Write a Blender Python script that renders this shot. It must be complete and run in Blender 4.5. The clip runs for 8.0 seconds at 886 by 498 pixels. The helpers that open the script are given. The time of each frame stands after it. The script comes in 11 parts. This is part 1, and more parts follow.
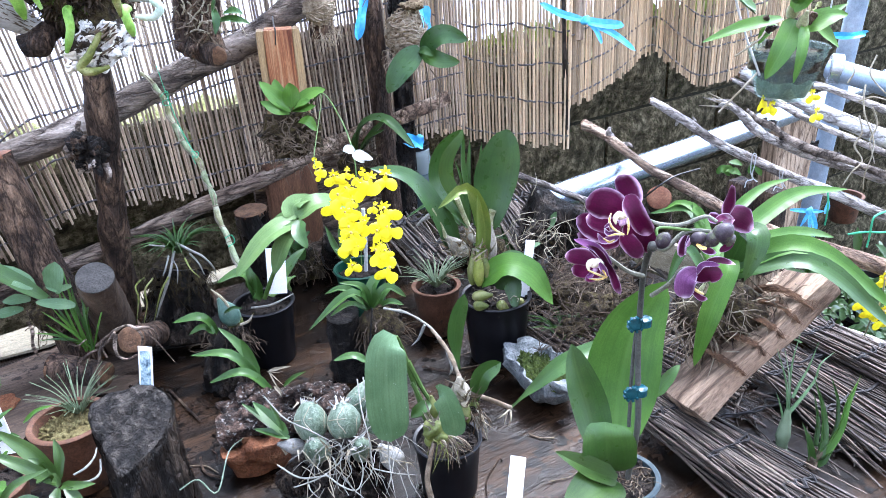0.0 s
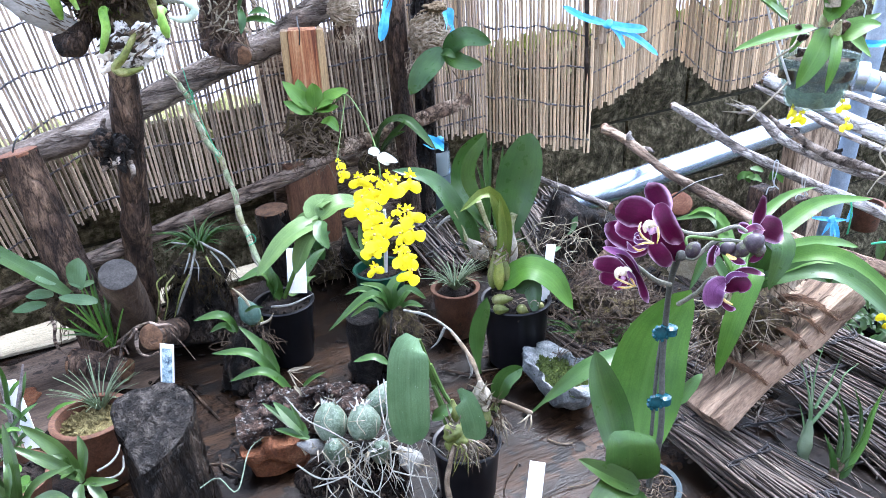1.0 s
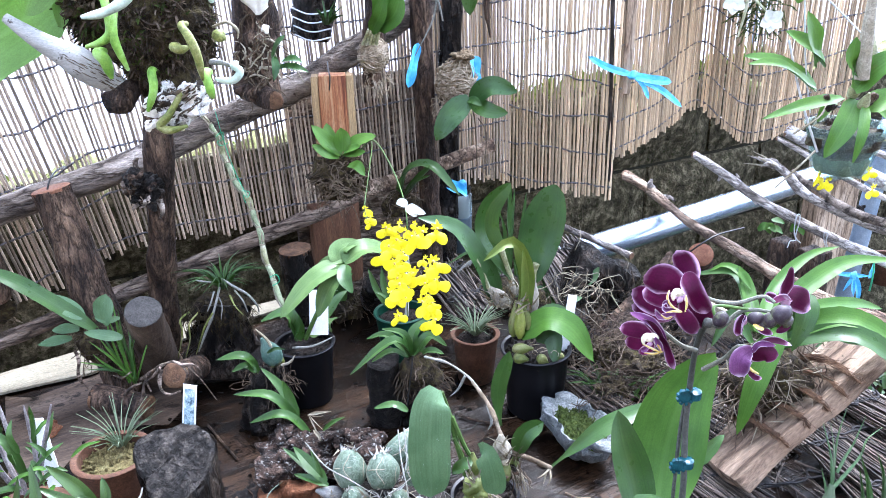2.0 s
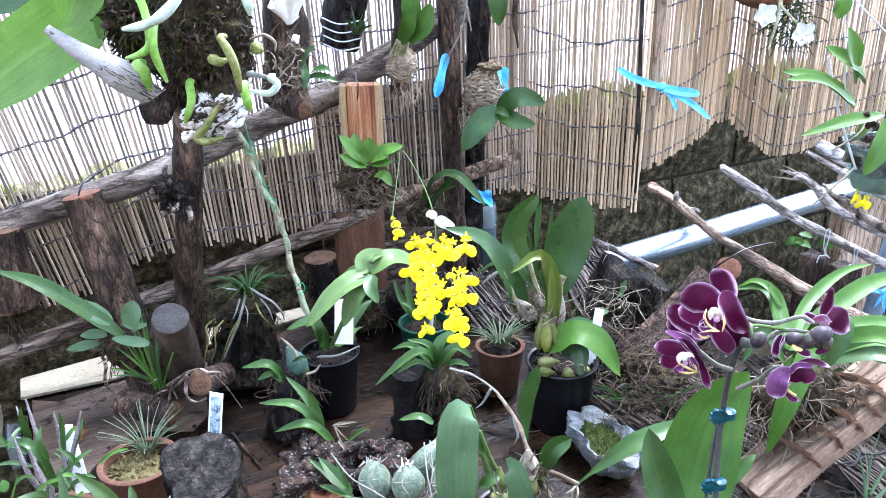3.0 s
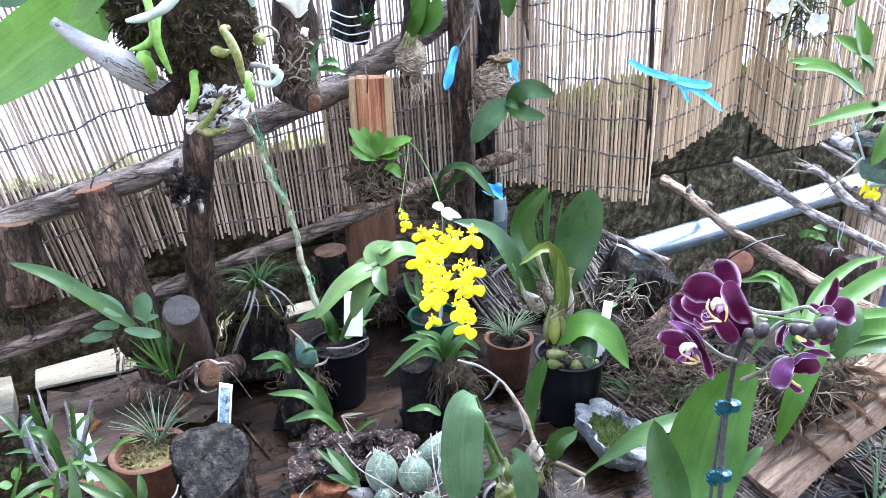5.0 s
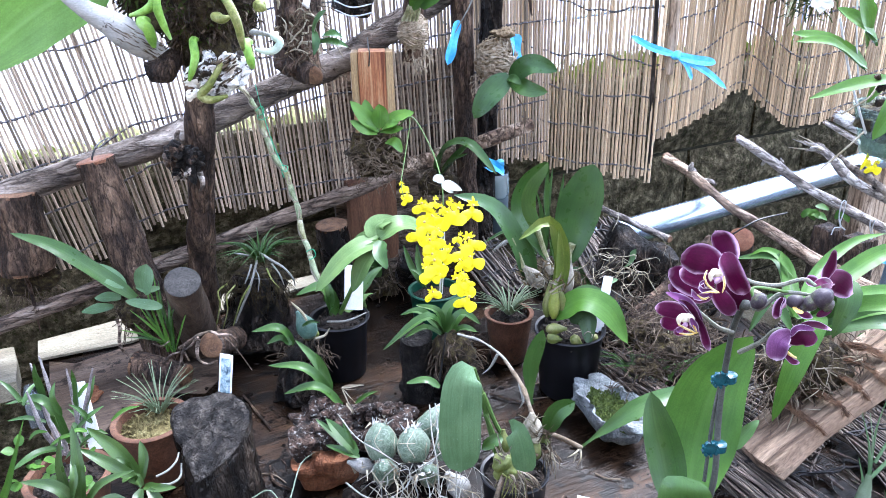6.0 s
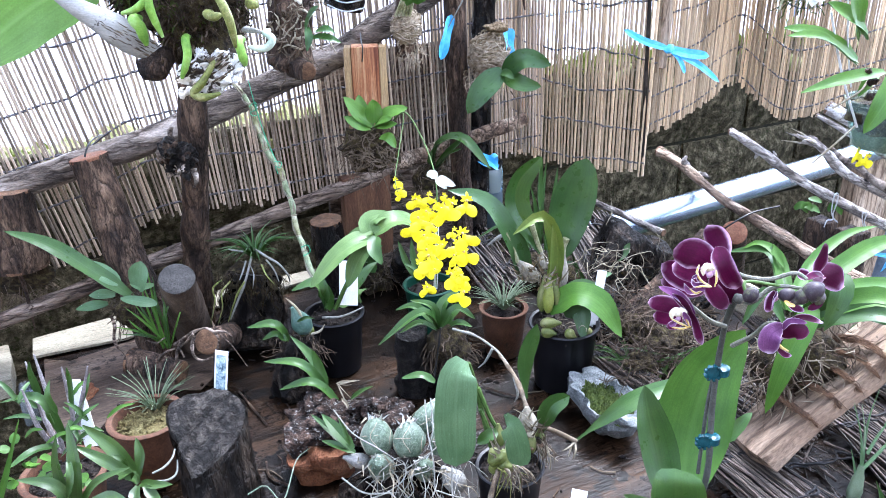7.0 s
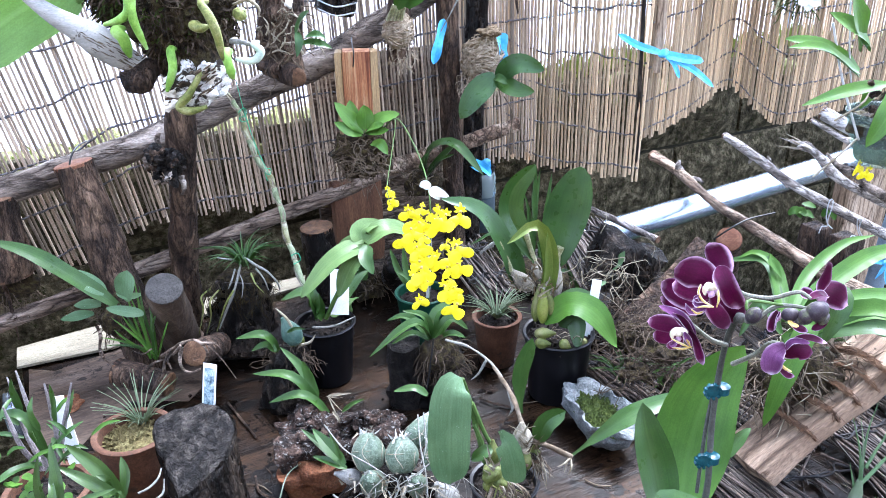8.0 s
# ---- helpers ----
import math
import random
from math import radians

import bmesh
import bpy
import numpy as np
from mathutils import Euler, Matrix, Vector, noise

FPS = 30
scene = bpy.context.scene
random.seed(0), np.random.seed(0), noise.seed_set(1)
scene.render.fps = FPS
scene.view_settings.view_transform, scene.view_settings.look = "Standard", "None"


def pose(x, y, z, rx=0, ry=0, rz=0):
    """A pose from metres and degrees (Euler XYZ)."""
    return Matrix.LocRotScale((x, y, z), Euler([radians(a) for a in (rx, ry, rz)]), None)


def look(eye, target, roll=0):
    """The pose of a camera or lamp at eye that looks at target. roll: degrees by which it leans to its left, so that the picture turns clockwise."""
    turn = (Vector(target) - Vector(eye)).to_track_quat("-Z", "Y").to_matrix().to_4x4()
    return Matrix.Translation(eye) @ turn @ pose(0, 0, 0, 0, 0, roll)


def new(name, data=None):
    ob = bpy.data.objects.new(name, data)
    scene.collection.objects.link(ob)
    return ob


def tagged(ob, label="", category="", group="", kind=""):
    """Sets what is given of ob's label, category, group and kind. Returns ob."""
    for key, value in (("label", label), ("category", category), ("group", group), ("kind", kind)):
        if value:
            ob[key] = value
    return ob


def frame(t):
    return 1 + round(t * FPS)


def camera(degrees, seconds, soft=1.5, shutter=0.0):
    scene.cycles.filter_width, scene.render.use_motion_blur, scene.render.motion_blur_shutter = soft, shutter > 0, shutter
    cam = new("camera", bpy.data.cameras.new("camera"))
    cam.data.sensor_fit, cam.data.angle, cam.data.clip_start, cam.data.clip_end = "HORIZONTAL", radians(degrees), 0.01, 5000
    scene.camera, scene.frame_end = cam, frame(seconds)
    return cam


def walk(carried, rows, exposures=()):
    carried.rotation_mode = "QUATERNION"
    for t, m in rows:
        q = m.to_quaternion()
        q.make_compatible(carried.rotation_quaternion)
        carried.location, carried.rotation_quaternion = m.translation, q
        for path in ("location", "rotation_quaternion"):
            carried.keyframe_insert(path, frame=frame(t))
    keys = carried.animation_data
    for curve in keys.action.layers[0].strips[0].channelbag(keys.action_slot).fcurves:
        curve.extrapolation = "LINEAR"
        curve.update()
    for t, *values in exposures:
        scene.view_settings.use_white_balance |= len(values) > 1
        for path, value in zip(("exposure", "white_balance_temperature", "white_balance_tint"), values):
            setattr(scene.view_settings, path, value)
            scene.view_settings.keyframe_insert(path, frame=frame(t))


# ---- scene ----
cam = camera(59.5, 8.0, soft=0.7)
PATH = [
    (0, (-0.006, 0.064, 1.285), (-0.021, 1.878, 0.441), -3.5),
    (0.5, (-0.011, 0.067, 1.285), (-0.035, 1.879, 0.439), -3.3),
    (1, (-0.017, 0.066, 1.289), (-0.063, 1.879, 0.446), -2.9),
    (1.5, (-0.021, 0.065, 1.306), (-0.08, 1.897, 0.506), -2.1),
    (3, (-0.039, 0.071, 1.316), (-0.165, 1.92, 0.565), -1.3),
    (3.5, (-0.036, 0.069, 1.32), (-0.184, 1.922, 0.581), -1.7),
    (4, (-0.033, 0.075, 1.316), (-0.192, 1.924, 0.57), -2.0),
    (5.5, (-0.028, 0.066, 1.311), (-0.2, 1.899, 0.529), -1.6),
    (6, (-0.027, 0.065, 1.307), (-0.199, 1.886, 0.497), -1.4),
    (6.5, (-0.027, 0.063, 1.308), (-0.195, 1.88, 0.49), -1.6),
    (7, (-0.026, 0.064, 1.309), (-0.185, 1.879, 0.485), -1.6),
    (7.5, (-0.024, 0.075, 1.31), (-0.174, 1.888, 0.479), -1.6),
    (8, (-0.03, 0.084, 1.315), (-0.165, 1.9, 0.486), -1.3),
]
walk(cam, [(t, look(eye, target, roll)) for t, eye, target, roll in PATH], [(0, 3.54, 5540, 14)])

# ---- daylight: bright overcast sky ----
world = bpy.data.worlds.new("sky")
scene.world = world
world.use_nodes = True
wn, wl = world.node_tree.nodes, world.node_tree.links
sky = wn.new("ShaderNodeTexSky")
sky.sky_type = "NISHITA"
sky.sun_disc = False
sky.sun_elevation, sky.sun_rotation = radians(58), radians(20)
sky.air_density, sky.dust_density, sky.ozone_density = 1.0, 1.5, 2.0
hsv = wn.new("ShaderNodeHueSaturation")
hsv.inputs["Saturation"].default_value = 0.45
wl.new(sky.outputs["Color"], hsv.inputs["Color"])
wl.new(hsv.outputs["Color"], wn["Background"].inputs["Color"])
wn["Background"].inputs["Strength"].default_value = 0.15
sun_data = bpy.data.lights.new("sun", "SUN")
sun_data.energy, sun_data.angle, sun_data.color = 1.0, radians(25), (1.0, 0.98, 0.95)
sun = new("sun", sun_data)
sun.matrix_world = look((0.8, 2.2, 4.2), (0, 0.6, 0.7))


# ---- materials ----
def material(name):
    m = bpy.data.materials.new(name)
    m.use_nodes = True
    return m, m.node_tree.nodes, m.node_tree.links, m.node_tree.nodes["Principled BSDF"]


def node(nodes, kind, **values):
    n = nodes.new("ShaderNode" + kind)
    for key, value in values.items():
        n.inputs[key].default_value = value
    return n


def ramp(nodes, links, src, stops):
    r = nodes.new("ShaderNodeValToRGB")
    while len(r.color_ramp.elements) < len(stops):
        r.color_ramp.elements.new(0.5)
    for e, (p, c) in zip(r.color_ramp.elements, stops):
        e.position, e.color = p, (*c, 1)
    links.new(src, r.inputs[0])
    return r.outputs[0]


def mixed(nodes, links, fac, a, b, mode="MIX"):
    m = nodes.new("ShaderNodeMix")
    m.data_type, m.blend_type = "RGBA", mode
    for value, socket in ((fac, m.inputs[0]), (a, m.inputs[6]), (b, m.inputs[7])):
        if isinstance(value, (int, float)):
            socket.default_value = value
        elif isinstance(value, tuple):
            socket.default_value = (*value, 1)
        else:
            links.new(value, socket)
    return m.outputs[2]


def surface(name, a, b, c=None, scale=30.0, fine=220.0, rough=0.6, bump=0.3, depth=0.002, stretch=(1, 1, 1), turn=0.0, each=0.0, speck=None, metal=0.0, spec=0.22, wet=0.0, span=1.0, even=1.0, crack=0.0, net=None):
    """A grainy surface: two or three colours by coarse noise, fine grain, bump; speck: (colour, share) of spots; wet: share of glossy damp patches; net: (colour, scale) of fine raised veins."""
    m, n, l, p = material(name)
    tc = n.new("ShaderNodeTexCoord")
    mp = n.new("ShaderNodeMapping")
    mp.vector_type = "TEXTURE"
    mp.inputs["Scale"].default_value = tuple(1 / v for v in stretch)
    mp.inputs["Rotation"].default_value = (0, 0, radians(turn))
    l.new(tc.outputs["Object"], mp.inputs["Vector"])
    big = node(n, "TexNoise", Scale=scale, Detail=6.0, Roughness=0.65)
    small = node(n, "TexNoise", Scale=fine, Detail=4.0, Roughness=0.7)
    for t in (big, small):
        l.new(mp.outputs[0], t.inputs["Vector"])
    stops = [(0.5 - 0.16 * span, a), (0.5 + 0.16 * span, b)] if c is None else [(0.5 - 0.2 * span, a), (0.5, b), (0.5 + 0.2 * span, c)]
    col = ramp(n, l, big.outputs[0], stops)
    grain = ramp(n, l, small.outputs[0], [(0.3, (0.55, 0.55, 0.55)), (0.7, (1.25, 1.25, 1.25))])
    col = mixed(n, l, 0.8 * even, col, grain, "MULTIPLY")
    if speck:
        sp = node(n, "TexNoise", Scale=scale * 2.7, Detail=5.0, Roughness=0.75)
        l.new(tc.outputs["Object"], sp.inputs["Vector"])
        cut = 0.5 + (0.5 - speck[1]) * 0.35
        col = mixed(n, l, ramp(n, l, sp.outputs[0], [(cut, (0, 0, 0)), (cut + 0.06, (1, 1, 1))]), col, speck[0])
    if each:
        info = n.new("ShaderNodeObjectInfo")
        tone = ramp(n, l, info.outputs["Random"], [(0.0, (1 - each,) * 3), (1.0, (1 + each,) * 3)])
        col = mixed(n, l, 1.0, col, tone, "MULTIPLY")
    l.new(col, p.inputs["Base Color"])
    if wet:
        wp = node(n, "TexNoise", Scale=scale * 0.35, Detail=3.0)
        l.new(tc.outputs["Object"], wp.inputs["Vector"])
        l.new(ramp(n, l, wp.outputs[0], [(0.5 - wet * 0.2, (rough,) * 3), (0.62 - wet * 0.2, (0.22,) * 3)]), p.inputs["Roughness"])
    else:
        p.inputs["Roughness"].default_value = rough
    p.inputs["Metallic"].default_value = metal
    p.inputs["Specular IOR Level"].default_value = spec
    tiny = node(n, "TexNoise", Scale=fine * 3.3, Detail=3.0, Roughness=0.7)
    l.new(mp.outputs[0], tiny.inputs["Vector"])
    col = mixed(n, l, 0.7 * even, col, ramp(n, l, tiny.outputs[0], [(0.32, (0.45, 0.45, 0.45)), (0.68, (1.4, 1.4, 1.4))]), "MULTIPLY")
    h = n.new("ShaderNodeMath")
    h.operation = "ADD"
    l.new(big.outputs[0], h.inputs[0])
    l.new(small.outputs[0], h.inputs[1])
    if crack:
        wob = mixed(n, l, 0.045, mp.outputs[0], big.outputs["Color"], "ADD")
        vo = node(n, "TexVoronoi", Scale=crack)
        vo.feature = "DISTANCE_TO_EDGE"
        l.new(wob, vo.inputs["Vector"])
        split = ramp(n, l, vo.outputs["Distance"], [(0.0, (0.26, 0.23, 0.21)), (0.08, (0.85, 0.85, 0.85)), (0.3, (1.15, 1.15, 1.15))])
        col = mixed(n, l, 0.9, col, split, "MULTIPLY")
        deep = n.new("ShaderNodeMath")
        deep.operation = "ADD"
        l.new(h.outputs[0], deep.inputs[0])
        l.new(split, deep.inputs[1])
        h = deep
    if net:
        nv = node(n, "TexVoronoi", Scale=net[1])
        nv.feature = "DISTANCE_TO_EDGE"
        l.new(mixed(n, l, 0.02, tc.outputs["Object"], big.outputs["Color"], "ADD"), nv.inputs["Vector"])
        col = mixed(n, l, ramp(n, l, nv.outputs["Distance"], [(0.0, (0.55, 0.55, 0.55)), (0.05, (0, 0, 0))]), col, net[0])
    l.new(col, p.inputs["Base Color"])
    bp = node(n, "Bump", Strength=bump, Distance=depth)
    l.new(h.outputs[0], bp.inputs["Height"])
    l.new(bp.outputs[0], p.inputs["Normal"])
    return m


def leaf_surface(name, a, b, rib, rough=0.38, thin=0.25, veins=9.0, spots=0.0, edge=None, glow=(0.40, 0.60, 0.14), spec=0.28):
    """A leaf: colour shifts along and over the blade, midrib and parallel veins from its UV, a little light through it."""
    m, n, l, p = material(name)
    uv = n.new("ShaderNodeUVMap")
    sep = n.new("ShaderNodeSeparateXYZ")
    l.new(uv.outputs[0], sep.inputs[0])
    tc = n.new("ShaderNodeTexCoord")
    big = node(n, "TexNoise", Scale=38.0, Detail=4.0)
    l.new(tc.outputs["Object"], big.inputs["Vector"])
    col = ramp(n, l, big.outputs[0], [(0.32, a), (0.68, b)])
    um = n.new("ShaderNodeMapping")
    um.inputs["Scale"].default_value = (26, 2.2, 1)
    l.new(uv.outputs[0], um.inputs["Vector"])
    streak = node(n, "TexNoise", Scale=1.0, Detail=4.0, Roughness=0.6)
    l.new(um.outputs[0], streak.inputs["Vector"])
    col = mixed(n, l, 0.8, col, ramp(n, l, streak.outputs[0], [(0.3, (0.72, 0.74, 0.72)), (0.7, (1.22, 1.2, 1.15))]), "MULTIPLY")
    dust = node(n, "TexNoise", Scale=900.0, Detail=2.0)
    l.new(tc.outputs["Object"], dust.inputs["Vector"])
    col = mixed(n, l, 0.6, col, ramp(n, l, dust.outputs[0], [(0.3, (0.7, 0.7, 0.7)), (0.72, (1.3, 1.3, 1.3))]), "MULTIPLY")
    info = n.new("ShaderNodeObjectInfo")
    tone = ramp(n, l, info.outputs["Random"], [(0.0, (0.82, 0.85, 0.8)), (1.0, (1.15, 1.12, 1.1))])
    col = mixed(n, l, 1.0, col, tone, "MULTIPLY")
    off = n.new("ShaderNodeMath")
    off.operation, off.inputs[1].default_value = "SUBTRACT", 0.5
    l.new(sep.outputs["X"], off.inputs[0])
    dist = n.new("ShaderNodeMath")
    dist.operation = "ABSOLUTE"
    l.new(off.outputs[0], dist.inputs[0])
    line = ramp(n, l, dist.outputs[0], [(0.0, (1, 1, 1)), (0.05, (0, 0, 0))])
    col = mixed(n, l, mixed(n, l, 1.0, line, (0.45, 0.45, 0.45), "MULTIPLY"), col, rib)
    wave = n.new("ShaderNodeMath")
    wave.operation, wave.inputs[1].default_value = "MULTIPLY", veins * 6.283
    l.new(sep.outputs["X"], wave.inputs[0])
    sine = n.new("ShaderNodeMath")
    sine.operation = "SINE"
    l.new(wave.outputs[0], sine.inputs[0])
    if spots:
        sp = node(n, "TexNoise", Scale=420.0, Detail=3.0, Roughness=0.6)
        l.new(tc.outputs["Object"], sp.inputs["Vector"])
        cut = 0.76 - spots * 0.2
        col = mixed(n, l, ramp(n, l, sp.outputs[0], [(cut, (0, 0, 0)), (cut + 0.05, (0.6, 0.6, 0.6))]), col, (0.55, 0.62, 0.5))
    if edge:
        en = node(n, "TexNoise", Scale=48.0, Detail=4.0)
        l.new(tc.outputs["Object"], en.inputs["Vector"])
        ea = n.new("ShaderNodeMath")
        ea.operation, ea.inputs[1].default_value = "MULTIPLY_ADD", 0.62
        l.new(en.outputs[0], ea.inputs[0])
        tip = n.new("ShaderNodeMath")
        tip.operation, tip.inputs[1].default_value = "SUBTRACT", 0.5
        l.new(sep.outputs["Y"], tip.inputs[0])
        rim = n.new("ShaderNodeMath")
        rim.operation = "MAXIMUM"
        l.new(dist.outputs[0], rim.inputs[0])
        l.new(tip.outputs[0], rim.inputs[1])
        l.new(rim.outputs[0], ea.inputs[2])
        col = mixed(n, l, ramp(n, l, ea.outputs[0], [(0.64, (0, 0, 0)), (0.72, (0.12, 0.12, 0.12)), (0.84, (0.9, 0.9, 0.9))]), col, edge)
    else:
        bl = node(n, "TexNoise", Scale=62.0, Detail=5.0, Roughness=0.7)
        l.new(tc.outputs["Object"], bl.inputs["Vector"])
        col = mixed(n, l, ramp(n, l, bl.outputs[0], [(0.68, (0, 0, 0)), (0.74, (0.55, 0.55, 0.55))]), col, (0.10, 0.075, 0.025))
    p.inputs["Specular IOR Level"].default_value = spec
    l.new(col, p.inputs["Base Color"])
    rn = node(n, "TexNoise", Scale=90.0, Detail=3.0)
    l.new(tc.outputs["Object"], rn.inputs["Vector"])
    l.new(ramp(n, l, rn.outputs[0], [(0.3, (rough - 0.1,) * 3), (0.7, (rough + 0.15,) * 3)]), p.inputs["Roughness"])
    add = n.new("ShaderNodeMath")
    add.operation = "MULTIPLY_ADD"
    add.inputs[1].default_value = 0.05
    l.new(sine.outputs[0], add.inputs[0])
    l.new(big.outputs[0], add.inputs[2])
    bp = node(n, "Bump", Strength=0.25, Distance=0.001)
    l.new(add.outputs[0], bp.inputs["Height"])
    l.new(bp.outputs[0], p.inputs["Normal"])
    tr = n.new("ShaderNodeBsdfTranslucent")
    l.new(mixed(n, l, 0.4, col, glow), tr.inputs["Color"])
    mx = n.new("ShaderNodeMixShader")
    mx.inputs[0].default_value = thin
    l.new(p.outputs[0], mx.inputs[1])
    l.new(tr.outputs[0], mx.inputs[2])
    l.new(mx.outputs[0], n["Material Output"].inputs["Surface"])
    return m


def clear(name, tint, rough, alpha):
    m, n, l, p = material(name)
    p.inputs["Base Color"].default_value = (0.36, 0.42, 0.40, 1)
    p.inputs["Roughness"].default_value = rough
    tr = n.new("ShaderNodeBsdfTransparent")
    tr.inputs["Color"].default_value = (*tint, 1)
    mx = n.new("ShaderNodeMixShader")
    mx.inputs[0].default_value = alpha
    l.new(p.outputs[0], mx.inputs[1])
    l.new(tr.outputs[0], mx.inputs[2])
    l.new(mx.outputs[0], n["Material Output"].inputs["Surface"])
    return m


BARK = surface("bark", (0.021, 0.0135, 0.0094), (0.072, 0.044, 0.029), (0.185, 0.120, 0.078), 42, 230, 0.75, 1.0, 0.008, (1, 1, 0.28), speck=((0.125, 0.056, 0.026), 0.06), span=0.75, crack=80)
WOOD_DARK = surface("old_brown_end", (0.034, 0.018, 0.010), (0.100, 0.052, 0.026), (0.15, 0.085, 0.045), 70, 300, 0.7, 0.6, 0.003, span=0.9)
TWIG_BROWN = surface("brown_branch", (0.1092, 0.069, 0.046), (0.276, 0.1898, 0.1288), (0.483, 0.3795, 0.2818), 40, 190, 0.7, 0.9, 0.004, (0.3, 1, 1), -63, speck=((0.06, 0.034, 0.02), 0.12), span=0.6, crack=55)
BARK_GREY = surface("grey_bark", (0.080, 0.062, 0.049), (0.215, 0.172, 0.138), (0.44, 0.378, 0.320), 30, 210, 0.75, 1.0, 0.007, (0.22, 1.0, 1), 33, speck=((0.045, 0.030, 0.020), 0.14), span=0.85, crack=34)
BARK_WET = surface("wet_dark_bark", (0.003, 0.00225, 0.001875), (0.01125, 0.00825, 0.0065), (0.075, 0.05625, 0.0425), 60, 260, 0.5, 1.0, 0.007, (1, 1, 0.35), spec=0.16, wet=0.5, span=0.7, crack=85)
BARK_CHAR = surface("charred_wood", (0.002184, 0.001856, 0.001638), (0.0142, 0.01147, 0.009828), (0.0819, 0.0677, 0.05788), 95, 320, 0.45, 1.0, 0.006, spec=0.16, speck=((0.14, 0.12, 0.105), 0.05), span=0.9, crack=62)
CORK = surface("cork_bark", (0.0082, 0.004987, 0.004), (0.03587, 0.01995, 0.013), (0.1128, 0.06982, 0.05), 75, 300, 0.8, 1.0, 0.010, speck=((0.30, 0.29, 0.27), 0.32), span=0.6)
CORK_RED = surface("inner_cork", (0.06398, 0.02216, 0.008857), (0.1575, 0.05906, 0.02461), (0.2067, 0.1033, 0.04922), 70, 300, 0.7, 0.9, 0.006)
WOOD_CUT = surface("sawn_end", (0.084, 0.04725, 0.02625), (0.1785, 0.09975, 0.05775), None, 60, 300, 0.7, 0.4, 0.002)
WOOD_ORANGE = surface("fresh_cut_end", (0.1224, 0.0459, 0.02295), (0.18, 0.08415, 0.0459), None, 60, 300, 0.7, 0.4, 0.002)
WOOD_GREY = surface("weathered_end", (0.02441, 0.02319, 0.02074), (0.05859, 0.05371, 0.04883), None, 70, 320, 0.8, 0.6, 0.003)
CEDAR = surface("cedar_block", (0.11, 0.030, 0.013), (0.31, 0.125, 0.055), (0.48, 0.29, 0.15), 30, 300, 0.55, 0.4, 0.002, (4.5, 4.5, 0.14), span=0.7)
PLANK_TAN = surface("rough_split_plank", (0.175, 0.118, 0.078), (0.265, 0.185, 0.125), (0.345, 0.262, 0.188), 20, 190, 0.8, 0.8, 0.004, (0.30, 1.4, 1.4), 0, speck=((0.17, 0.10, 0.06), 0.12), crack=16)
SAPWOOD = surface("pale_sapwood", (0.26, 0.165, 0.075), (0.42, 0.30, 0.16), None, 24, 300, 0.6, 0.4, 0.002, (4, 4, 0.14))
SILVER_SKIN = surface("silvery_skin", (0.235, 0.228, 0.208), (0.38, 0.375, 0.355), None, 60, 300, 0.7, 0.6, 0.001, (0.44, 0.88, 1.408), speck=((0.06, 0.05, 0.04), 0.17), even=0.5)
POST_TAN = surface("weathered_post", (0.20, 0.135, 0.085), (0.37, 0.27, 0.185), (0.50, 0.40, 0.30), 14, 200, 0.8, 0.6, 0.002, (1.757, 1.757, 0.211), speck=((0.08, 0.05, 0.03), 0.05), crack=30)
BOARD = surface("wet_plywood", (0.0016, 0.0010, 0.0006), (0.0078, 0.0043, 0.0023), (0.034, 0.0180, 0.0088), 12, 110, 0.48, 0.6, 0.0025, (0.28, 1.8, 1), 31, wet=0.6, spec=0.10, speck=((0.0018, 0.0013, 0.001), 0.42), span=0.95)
BOARD_DRY = surface("pale_weathered_board", (0.1148, 0.09853, 0.06546), (0.1914, 0.1706, 0.124), (0.2373, 0.2198, 0.1619), 14, 150, 0.75, 0.5, 0.002, (0.5, 2.6, 1), 31, speck=((0.08, 0.06, 0.04), 0.12))
# Table plywood in a paler colour that holds the sky's reflection.
BOARD_SHEEN = surface("sheen_plywood", (0.030, 0.021, 0.015), (0.082, 0.058, 0.042), (0.140, 0.105, 0.080), 12, 80, 0.55, 0.4, 0.002, (0.35, 1.6, 1), 31, wet=0.4, spec=0.15, speck=((0.014, 0.010, 0.007), 0.25), span=0.9)
BLOCK = surface("mossy_concrete", (0.018, 0.0155, 0.0092), (0.080, 0.068, 0.041), (0.22, 0.190, 0.122), 40, 150, 0.95, 1.0, 0.02, each=0.2, speck=((0.030, 0.034, 0.013), 0.36), spec=0.05, span=0.8)
PAVING = surface("pale_concrete_paving", (0.2664, 0.2669, 0.3135), (0.333, 0.3328, 0.3864), None, 1.5, 30, 0.8, 0.2, 0.002)
MORTAR = surface("dark_mortar", (0.018, 0.0168, 0.012), (0.036, 0.033, 0.021), None, 40, 200, 0.95, 0.8, 0.004, spec=0.1)
REED = surface("dry_reed", (0.2875, 0.207, 0.1265), (0.46, 0.345, 0.2185), (0.598, 0.4715, 0.322), 9, 160, 0.55, 0.3, 0.0006, (4, 4, 0.25), each=0.5)
REED_OLD = surface("old_grey_reed", (0.00492, 0.00369, 0.00287), (0.0369, 0.02706, 0.0205), (0.1886, 0.1517, 0.123), 26, 220, 0.5, 0.4, 0.0008, each=0.85, span=0.7)
TWINE = surface("dark_twine", (0.018, 0.016, 0.018), (0.13, 0.12, 0.125), None, 260, 900, 0.45, 0.8, 0.001, spec=0.4)
